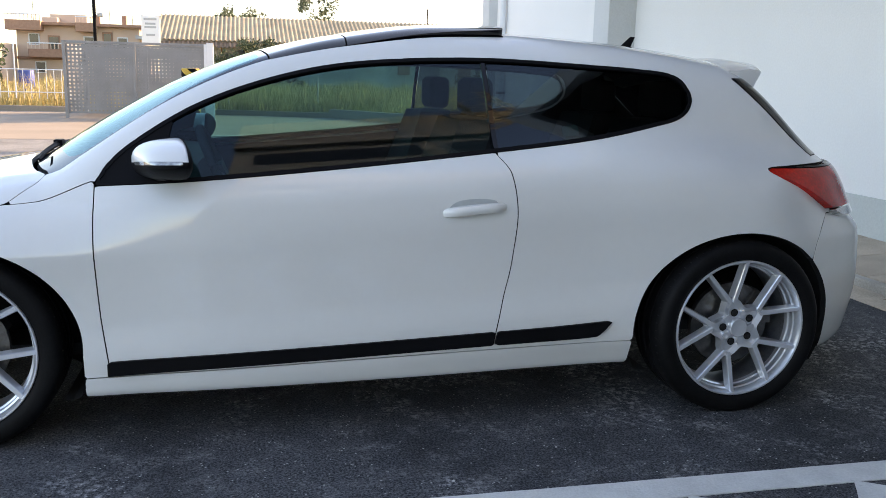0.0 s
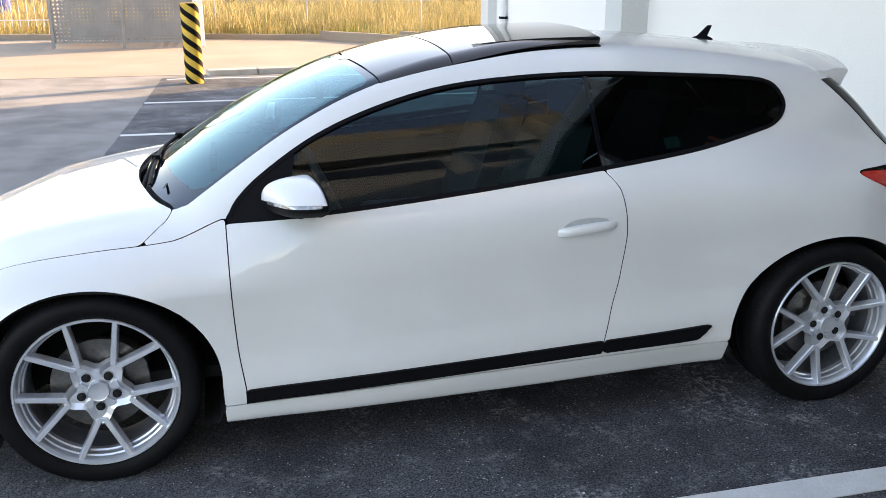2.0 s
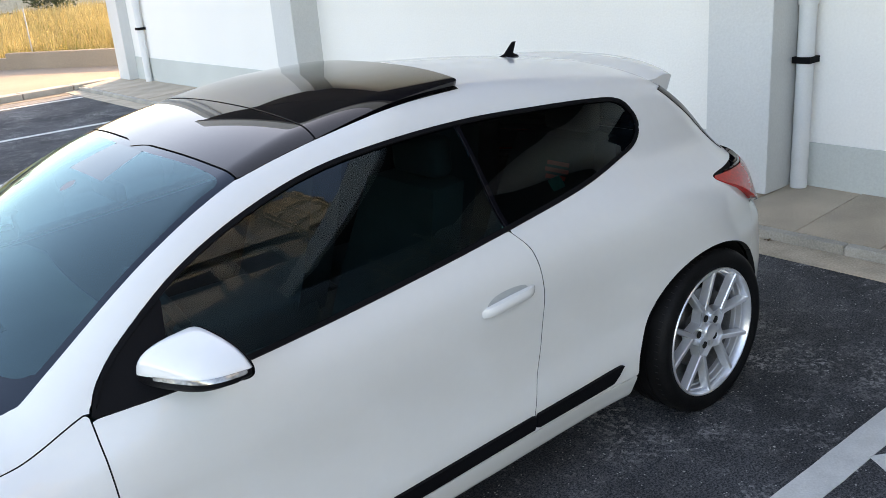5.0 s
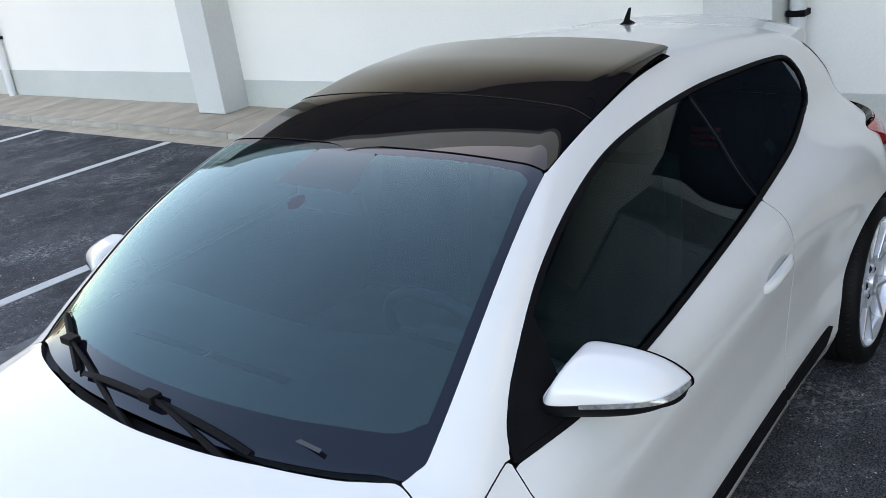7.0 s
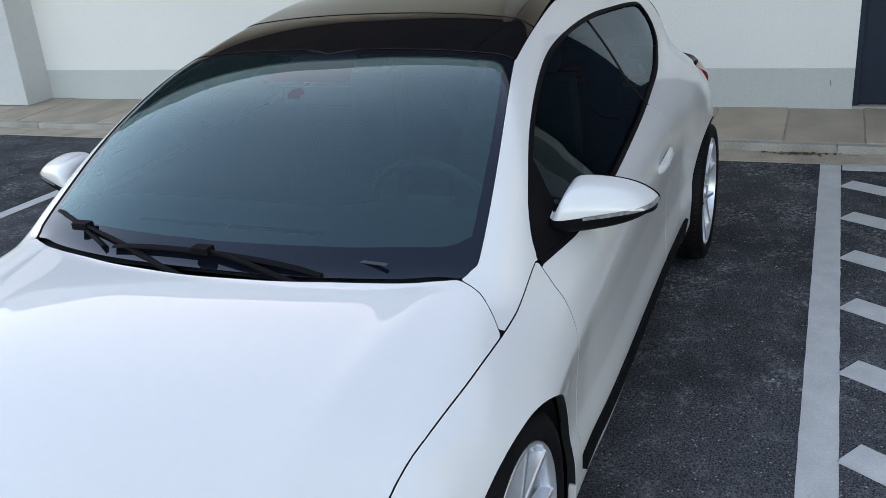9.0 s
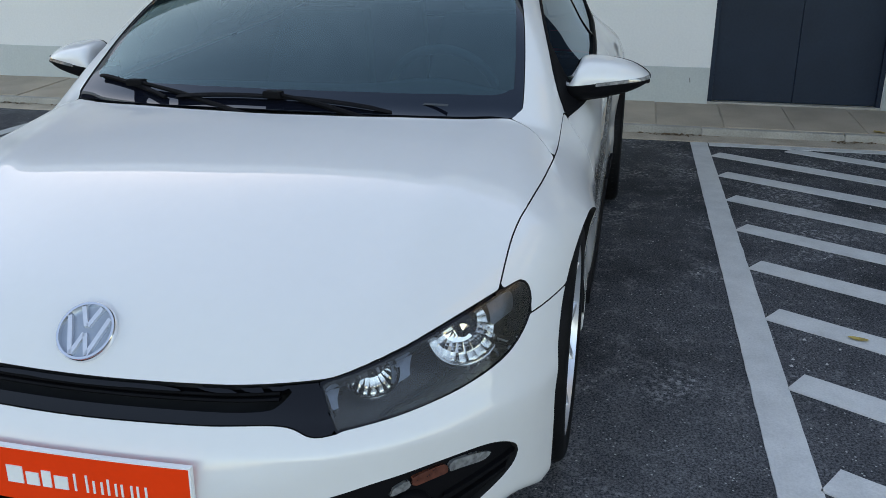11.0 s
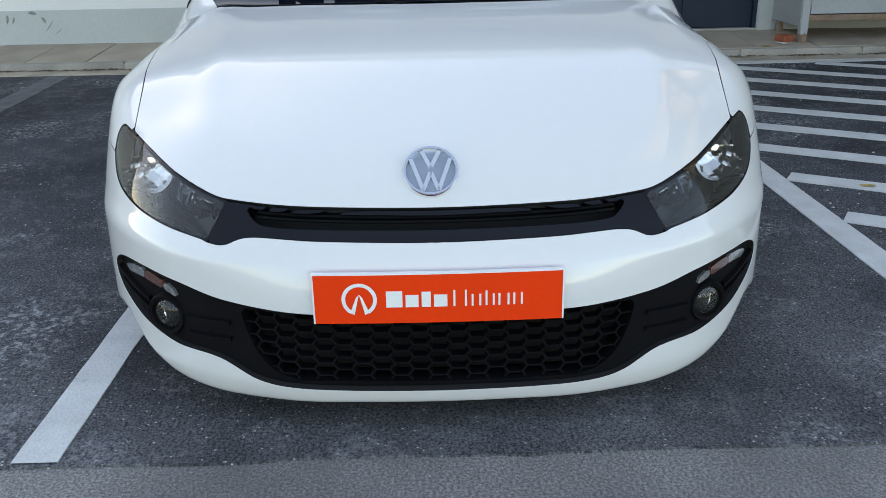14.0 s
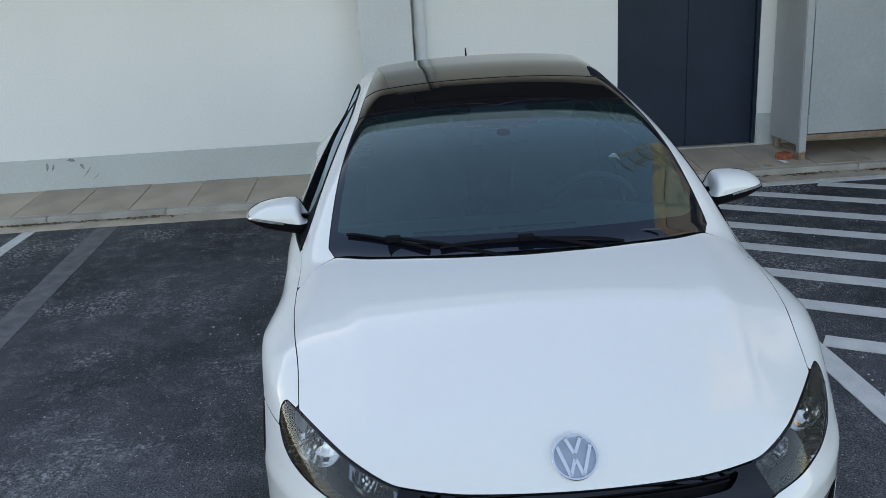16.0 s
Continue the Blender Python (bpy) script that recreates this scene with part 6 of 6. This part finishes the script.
part("outer_post", box(-1.33, -1.17, CY - 0.06, CY + 0.06, 0, 1.82, 0.01), M_PIPE, cage, "pale square post")
# low wall and field behind it
wall_pts = [(-12, 22.2), (-4.7, 21.8), (-1.2, 21.2), (1.77, 20.1), (3.43, 17.8), (4.75, 15.7), (7.0, 12.3)]
low = empty("low_wall", (0, 0, 0), None, "low pale concrete wall at the edge of the field", "wall", kind="structure")
for p, q, top in zip(wall_pts, wall_pts[1:], (0.14, 0.14, 0.14, 0.24, 0.34, 0.34)):
    a, b = Vector((*p, 0)), Vector((*q, 0))
    m = Matrix.Translation(a) @ Matrix.Rotation(math.atan2(b.y - a.y, b.x - a.x), 4, "Z")
    part("wall_length", moved(box(-0.05, (b - a).length + 0.05, 0, 0.18, -0.05, top, 0.015), m), M_CONCRETE, low, "pale concrete wall")
bm = bmesh.new()
bm.faces.new([bm.verts.new((x, y + 0.1, 0.11)) for x, y in wall_pts] + [bm.verts.new((60, 12.3, 0.11)), bm.verts.new((60, 90, 0.4)), bm.verts.new((-60, 90, 0.4)), bm.verts.new((-60, 22.2, 0.11))])
bmesh.ops.triangulate(bm, faces=bm.faces)
tagged(part("field", bm, M_FIELD, None), "dry grass field", "field", kind="structure")


def behind_wall(x, y):
    return y > np.interp(x, [p[0] for p in wall_pts], [p[1] for p in wall_pts]) + 0.25


def grass_patch(name, n, x0, x1, y0, y1, low_h, high_h, mat, label, seed):
    r = random.Random(seed)
    verts, faces = [], []
    while len(verts) < 3 * n:
        x, y = r.uniform(x0, x1), y0 + (y1 - y0) * r.random() ** 1.6
        if not behind_wall(x, y):
            continue
        clump = 0.6 + 0.7 * noise.noise((x * 0.6, y * 0.6, seed))
        h = r.uniform(low_h, high_h) * clump
        if h < 0.05:
            continue
        t, w = r.uniform(0, 6.28), 0.012 + 0.0009 * (y - 15)
        lean = (r.gauss(0, 0.22) * h, r.gauss(0, 0.22) * h)
        verts += [(x - w * math.cos(t), y - w * math.sin(t), 0.1), (x + w * math.cos(t), y + w * math.sin(t), 0.1), (x + lean[0], y + lean[1], 0.12 + h)]
        faces.append((len(verts) - 3, len(verts) - 2, len(verts) - 1))
    tagged(mesh_object(name, verts, faces, mat, None, label), category="grass", kind="stuff")


grass_patch("grass", 46000, -14, 13, 15, 40, 0.45, 1.0, M_GRASS, "tall dry golden grass", 3)
grass_patch("weeds", 9000, -3, 13, 16, 30, 0.25, 0.6, M_GREENGRASS, "low green weeds among dry grass", 8)
fence_posts = [(-0.9, 21.6), (1.5, 20.9), (3.9, 17.6), (-1.0, 26.0)]
for x, y in fence_posts[:3]:
    pst = part("fence_post", tube([(x, y, 0.1), (x, y, 1.25)], 0.015, 8), M_GREYPAINT, None, "", True)
    tagged(pst, "thin pale fence post in dry grass", "fence post", "field fence posts")
# railing by the road
rail = empty("railing", (0, 0, 0), None, "white metal railing with thin uprights on a low wall", "railing")
for z in (0.50, 1.10):
    part("rail_bar", tube([(-11.8, 22.3, z), (-4.75, 21.9, z)], 0.014, 8), M_PIPE, rail)
for k in range(36):
    x = -11.7 + 0.195 * k
    part("upright", tube([(x, 22.3 - 0.0567 * (x + 11.8), 0.33), (x, 22.3 - 0.0567 * (x + 11.8), 1.12 if k % 9 else 1.75)], 0.009 if k % 9 else 0.02, 6), M_PIPE, rail)

# barn with a corrugated roof
barn = empty("barn", (0, 0, 0), None, "long weathered farm shed with a corrugated roof", "shed")
BY, BX0, BX1, EAVE, RIDGE = 50.0, -5.2, 24.0, 2.95, 4.55
for k in range(10):
    x0 = BX0 + k * (BX1 - BX0) / 10
    part("wall_bay", box(x0, x0 + 2.6, BY, BY + 0.3, 0, EAVE), M_OLDWALL, barn, "weathered pale wall bay")
    part("pier", box(x0 + 2.55, x0 + 2.98, BY - 0.08, BY + 0.3, 0, EAVE), M_OLDWALL, barn)
    if k in (1, 3):
        part("dark_opening", box(x0 + 0.2, x0 + 2.4, BY - 0.03, BY + 0.02, 1.5, 2.5), M_PANEDARK, barn, "dark shed opening")
part("lintel", box(BX0, BX1, BY - 0.1, BY, 2.42, 2.52), M_OLDWALL, barn)
part("red_box", box(8.6, 9.3, BY - 0.3, BY, 1.2, 2.0, 0.03), M_TERRA, barn, "rusty red box on the wall")
bm = bmesh.new()
cols = []
nx_ = 460
for i in range(nx_ + 1):
    x = BX0 - 0.3 + (BX1 - BX0 + 0.6) * i / nx_
    dz = 0.05 * math.sin(i * math.pi / 2 + 0.7)
    cols.append([bm.verts.new((x, y, z + dz)) for y, z in ((BY - 0.5, EAVE - 0.05), (BY + 1.2, 3.45), (BY + 4.5, RIDGE), (BY + 9, EAVE))])
for p, q in zip(cols, cols[1:]):
    for k in range(3):
        bm.faces.new((p[k], q[k], q[k + 1], p[k + 1]))
part("corrugated_roof", bm, M_ROOF, barn, "rusty corrugated roof")
# lower course of sheets below the eave, ragged at its edge, dark to paint the eave's shadow
bm = bmesh.new()
cols = []
for i in range(nx_ + 1):
    x = BX0 - 0.3 + (BX1 - BX0 + 0.6) * i / nx_
    dz = 0.05 * math.sin(i * math.pi / 2 + 0.7)
    ragged = 0.05 * noise.noise((x * 1.3, 2, 0))
    cols.append([bm.verts.new((x, y, z + dz)) for y, z in ((BY - 1.0, EAVE - 0.42 + ragged), (BY - 0.45, EAVE - 0.12))])
for p, q in zip(cols, cols[1:]):
    bm.faces.new((p[0], q[0], q[1], p[1]))
part("eave_shade_course", bm, M_EAVESHADE, barn, "lower course of sheets coloured dark as eave shadow")
for k in range(12):
    x = BX0 + 1.0 + 2.4 * k
    part("eave_bracket", tube([(x, BY, EAVE - 0.75), (x, BY - 0.85, EAVE - 0.36)], 0.03, 6), M_TERRA, barn, "rusty eave bracket")
for x, w in ((9.8, 1.4), (12.2, 1.0), (15.4, 1.6)):
    part("boarded_opening", box(x, x + w, BY - 0.05, BY + 0.02, 0.9, 2.2), M_TERRA if w < 1.2 else M_GALV, barn, "boarded shed opening")
part("gable_wall", box(BX0, BX0 + 0.3, BY + 0.3, BY + 8.5, 0, EAVE), M_OLDWALL, barn)
# house
house = empty("house", (0, 0, 0), None, "two-storey peach house with a terracotta balcony band", "house")
part("wall", box(-14.2, -7.0, 56, 64, 0, 3.70), M_HOUSE, house, "peach wall")
part("balcony", box(-14.6, -12.6, 55.0, 56, 3.35, 3.95, 0.03), M_TERRA, house, "terracotta balcony front")
part("balcony", box(-10.6, -9.5, 55.0, 56, 3.35, 3.90, 0.03), M_TERRA, house, "terracotta balcony front")
part("balcony", box(-13.4, -11.2, 55.1, 56, 1.75, 2.25, 0.03), M_TERRA, house, "terracotta balcony front")
part("roof_edge", box(-14.4, -6.7, 55.4, 64.2, 3.70, 3.88, 0.03), M_TERRA, house, "flat terracotta roof edge")
part("roof_room", box(-12.6, -10.4, 58, 61, 3.88, 4.5, 0.03), M_HOUSE, house, "small roof room")
part("roof_parapet", box(-12.9, -12.0, 57, 58, 3.88, 4.25, 0.03), M_HOUSE, house, "low roof parapet")
for x in (-9.6, -8.0):
    part("chimney", box(x - 0.13, x + 0.13, 57, 57.4, 3.88, 4.5), M_TERRA, house, "chimney")
for x, z in ((-13.2, 2.5), (-10.0, 2.4), (-8.0, 2.4), (-12.9, 0.8), (-10.8, 0.8)):
    w = part("window", box(x - 0.32, x + 0.32, 55.95, 56.02, z, z + 0.72), M_PIPE, house, "pale window frame")
    part("pane", box(x - 0.25, x + 0.25, 55.92, 55.96, z + 0.07, z + 0.65), M_PANEDARK, w, "dark pane")
for x0, x1, z in ((-14.6, -12.6, 3.95), (-10.6, -9.5, 3.90), (-13.4, -11.2, 2.25)):
    part("balcony_rail", tube([(x0, 55.05, z + 0.35), (x1, 55.05, z + 0.35)], 0.035, 6), M_PIPE, house, "pale balcony rail")
    for k in range(int((x1 - x0) / 0.22) + 1):
        part("baluster", tube([(x0 + 0.22 * k, 55.05, z), (x0 + 0.22 * k, 55.05, z + 0.35)], 0.025, 5), M_HOUSE, house)
for x0, x1, z0, z1 in ((-12.4, -11.7, 1.75, 3.1), (-9.2, -8.6, 2.2, 3.4), (-11.6, -11.2, 0.2, 1.7)):
    leaf_ = part("balcony_door", box(x0, x1, 55.94, 56.03, z0, z1), M_TERRA, house, "brown balcony door")
    part("pane", box(x0 + 0.08, x1 - 0.08, 55.92, 55.96, z0 + 0.15, z1 - 0.1), M_PANEDARK, leaf_, "dark pane")
part("floor_band", box(-14.25, -6.95, 55.9, 56.0, 1.62, 1.78), M_TERRA, house, "terracotta floor band")
for x, h in ((-13.6, 5.4), (-9.0, 5.2), (-7.6, 5.0)):
    part("roof_antenna", tube([(x, 58, 3.8), (x, 58, h)], 0.02, 5), M_PLASTIC, house, "thin roof antenna")
part("annex_wall", box(-19, -14.25, 52, 56, 0, 2.5), M_HOUSE, house, "low peach annex")
part("lean_to_roof", box(-7.0, -4.6, 54, 60, 3.0, 3.2), M_GREYPAINT, house, "grey lean-to roof")
# sign board: plain bars for its print
sign = empty("sign_board", (0, 0, 0), None, "white sign board with plain printed bars on posts", "sign")
part("board", box(-4.04, -3.42, 29.98, 30.02, 2.02, 3.05, 0.005), M_WHITE, sign, "white board")
for z, w, m in ((2.90, 0.44, M_GREYPAINT), (2.74, 0.36, M_GREYPAINT), (2.62, 0.40, M_GREYPAINT), (2.35, 0.30, M_GREYPAINT)):
    part("print_bar", box(-3.73 - w / 2, -3.73 + w / 2, 29.972, 29.98, z, z + 0.07), m, sign)
for x in (-4.0, -3.42):
    part("sign_post", tube([(x, 30.05, 0.2), (x, 30.05, 3.08)], 0.035, 8), M_GREYPAINT, sign, "grey post", True)
pole = empty("lamp_pole", (0, 0, 0), None, "tall dark street pole with a small lamp head", "pole")
part("pole", tube([(-5.62, 30, 0), (-5.58, 30, 6.5)], [0.07, 0.05], 10), M_PLASTIC, pole, "dark pole", True)
part("lamp_head", box(-5.5, -5.3, 29.9, 30.1, 2.95, 3.08, 0.03), M_GREYPAINT, pole, "small lamp head")
for y0, z0, z1, sag in ((30.0, 6.0, 5.2, 0.7), (30.0, 5.6, 4.9, 0.9)):
    wire = part("overhead_cable", tube([(-5.58 + 24 * u, y0 + 20 * u, z0 + (z1 - z0) * u - sag * 4 * u * (1 - u)) for u in np.linspace(0, 1, 16)], 0.012, 5), M_PLASTIC, None)
    tagged(wire, "thin dark overhead cable slung from the pole", "cable", "overhead cables")
barrel = part("blue_barrel", moved(revolve([(0.001, 0), (0.24, 0), (0.26, 0.03), (0.25, 0.3), (0.26, 0.33), (0.25, 0.6), (0.24, 0.75), (0.001, 0.76)], 24), Matrix.Translation((-7.4, 27.5, 0.3)) @ Matrix.Rotation(radians(90), 4, "X")), M_BLUE, None, "", True)
tagged(barrel, "blue plastic barrel standing in the field", "barrel")


def foliage(name, at, height, radius, trunk, seed, label, category, flat=1.0, leaves=2600, leaf=0.10):
    """A tapered trunk with limbs, and a crown of many small leaves in uneven clumps."""
    r = random.Random(seed)
    ob = empty(name, at, None, label, category)
    if trunk:
        part("trunk", tube([(0, 0, 0), (0.05, 0, trunk * 0.5), (0.0, 0.05, trunk), (0.05, 0, height * 0.8)], [0.16, 0.12, 0.1, 0.03], 8), M_BARK, ob, "brown trunk", True)
        for k in range(6):
            t = r.uniform(0, 6.28)
            z = r.uniform(trunk * 0.8, height * 0.75)
            part("limb", tube([(0, 0, z), (0.4 * radius * math.cos(t), 0.4 * radius * math.sin(t), z + 0.25), (0.75 * radius * math.cos(t), 0.75 * radius * math.sin(t), z + 0.4)], [0.05, 0.035, 0.012], 6), M_BARK, ob)
    clumps = []
    for _ in range(26):
        t, q = r.uniform(0, 6.28), r.random() ** 0.5
        clumps.append((radius * q * math.cos(t), radius * q * math.sin(t), trunk + (height - trunk) * r.uniform(0.1, 0.95) * flat, radius * r.uniform(0.18, 0.36)))
    verts, faces = [], []
    for _ in range(leaves):
        cx, cy, cz, cr = r.choice(clumps)
        p = Vector((r.gauss(0, 1), r.gauss(0, 1), r.gauss(0, 0.8))).normalized() * cr * r.uniform(0.6, 1.1) + Vector((cx, cy, cz))
        u = Vector((r.gauss(0, 1), r.gauss(0, 1), r.gauss(0, 1))).normalized() * leaf
        w = u.orthogonal().normalized() * leaf * 0.45
        n0 = len(verts)
        verts += [tuple(p - u), tuple(p + w), tuple(p + u), tuple(p - w)]
        faces.append((n0, n0 + 1, n0 + 2, n0 + 3))
    tagged(mesh_object("crown", verts, faces, M_LEAF, ob, "dark green leaves"), kind="stuff")
    return ob


foliage("bush", (-0.3, 45.5, 0.3), 2.5, 1.5, 0.0, 1, "dark green bush in front of the shed", "bush")
foliage("bush", (1.3, 44.5, 0.3), 1.9, 1.2, 0.0, 2, "dark green bush in front of the shed", "bush")
foliage("bush", (12.6, 45.5, 0.3), 3.3, 1.3, 0.0, 5, "tall dark green bush beside the shed", "bush")
foliage("tree", (5.3, 70, 0), 7.6, 1.7, 4.0, 7, "thin-crowned tree behind the shed", "tree", leaves=1500, leaf=0.14)
foliage("tree", (-1.5, 72, 0), 6.4, 2.4, 3.0, 9, "round tree behind the shed", "tree", leaves=2200, leaf=0.14)
foliage("bush", (-9.5, 27, 0.3), 1.6, 1.3, 0.0, 11, "low green bush in dry grass", "bush", leaves=1500)
mast = part("antenna_mast", tube([(13.2, 64, 0), (13.2, 64, 6.2)], 0.05, 8), M_PLASTIC, None, "", True)
tagged(mast, "thin dark mast behind the shed roof", "mast")

# ---------------------------------------------------------------- building across the yard, seen in the car's glass
opposite = empty("opposite_building", (0, 0, 0), None, "tall wing coloured grey for shade, with a sunlit ochre parapet", "building")
OY, OT = -5.6, 8.1
part("wall", box(-1.2, 3.9, OY - 0.3, OY, -0.05, OT), M_SHADEWALL, opposite, "rendered wall coloured grey for shade")
part("side_wall", box(-1.2, -0.9, OY - 5, OY - 0.3, -0.05, OT), M_SHADEWALL, opposite)
part("back_wall", box(-1.2, 3.9, OY - 5.3, OY - 5, -0.05, OT), M_SHADEWALL, opposite)
part("roof_slab", box(-1.2, 3.9, OY - 5.3, OY - 0.3, OT, OT + 0.1), M_CONCRETE, opposite)
part("parapet", box(-1.25, 3.95, OY - 0.31, OY + 0.03, OT, OT + 0.85, 0.01), M_OCHRE, opposite, "ochre parapet")
for k in range(5):
    part("parapet_opening", box(-0.1 + 0.62 * k, 0.22 + 0.62 * k, OY - 0.02, OY + 0.034, OT + 0.38, OT + 0.86), M_SHADEWALL, opposite, "grey slot in the parapet")
part("ledge", box(-1.2, 3.9, OY, OY + 0.25, 6.35, 6.6, 0.01), M_SHADEWALL, opposite, "grey ledge across the wall")
for x0, x1 in ((-0.9, 1.3), (1.6, 2.4)):
    pane = part("window", box(x0, x1, OY - 0.02, OY + 0.012, 5.2, 6.1), M_SHADEWALL, opposite, "grey window frame")
    part("pane", box(x0 + 0.07, x1 - 0.07, OY + 0.005, OY + 0.016, 5.27, 6.03), M_PANEDARK, pane, "dark pane")
ladder = empty("caged_ladder", (0, 0, 0), None, "ochre steel ladder with safety hoops on the wall", "ladder")
LX, LY, LT = 3.05, OY + 0.22, OT + 2.0
for x in (LX - 0.25, LX + 0.25):
    part("stile", tube([(x, LY, 0.0), (x, LY, LT)], 0.03, 8), M_OCHRE, ladder)
for k in range(31):
    part("rung", tube([(LX - 0.25, LY, 0.6 + 0.3 * k), (LX + 0.25, LY, 0.6 + 0.3 * k)], 0.018, 6), M_OCHRE, ladder)
HOOPS = [3.0 + (LT - 3.0) * k / 9 for k in range(10)]
for z in HOOPS:
    part("hoop", tube([(LX + 0.42 * math.cos(t), LY + 0.75 * math.sin(t), z) for t in np.linspace(0, math.pi, 12)], 0.028, 6), M_OCHRE, ladder)
for t in (0.5, 1.57, 2.64):
    part("cage_bar", tube([(LX + 0.42 * math.cos(t), LY + 0.75 * math.sin(t), z) for z in (HOOPS[0], HOOPS[-1])], 0.024, 6), M_OCHRE, ladder)
for x in (LX - 0.25, LX + 0.25):
    for z in (2.5, 7.6):
        part("wall_tie", tube([(x, LY, z), (x, OY, z)], 0.02, 6), M_OCHRE, ladder)

# ---------------------------------------------------------------- pieces of the footway, last
slab_mesh = None
for k in range(42):
    y = -1.165 + 0.485 * (k - 14)
    if slab_mesh is None:
        slab = part("paving_slab", box(-0.386, 0.386, -0.2385, 0.2385, -0.03, 0.0, 0.004, seg=1), M_PAVING, pavement)
        slab_mesh = slab.data
    else:
        slab = new("paving_slab", slab_mesh)
        slab.parent = pavement
    slab.matrix_basis = pose(3.560, y + 0.2425, pave_z(3.560) + 0.0025 * math.sin(k * 2.3), 0.25 * math.sin(k * 1.7), -PAVE_TILT + 0.15 * math.sin(k), 0)
kerb_mesh = None
for k in range(21):
    y = -1.0 + 0.97 * (k - 7)
    if kerb_mesh is None:
        stone = part("kerb_stone", box(-0.034, 0.034, -0.482, 0.482, -0.10, 0.0, 0.012), M_KERB, kerb)
        kerb_mesh = stone.data
    else:
        stone = new("kerb_stone", kerb_mesh)
        stone.parent = kerb
    stone.matrix_basis = pose(3.139 + 0.002 * math.sin(k * 3.1), y, 0.064 + 0.002 * math.sin(k * 1.9), 0, 0, 0)
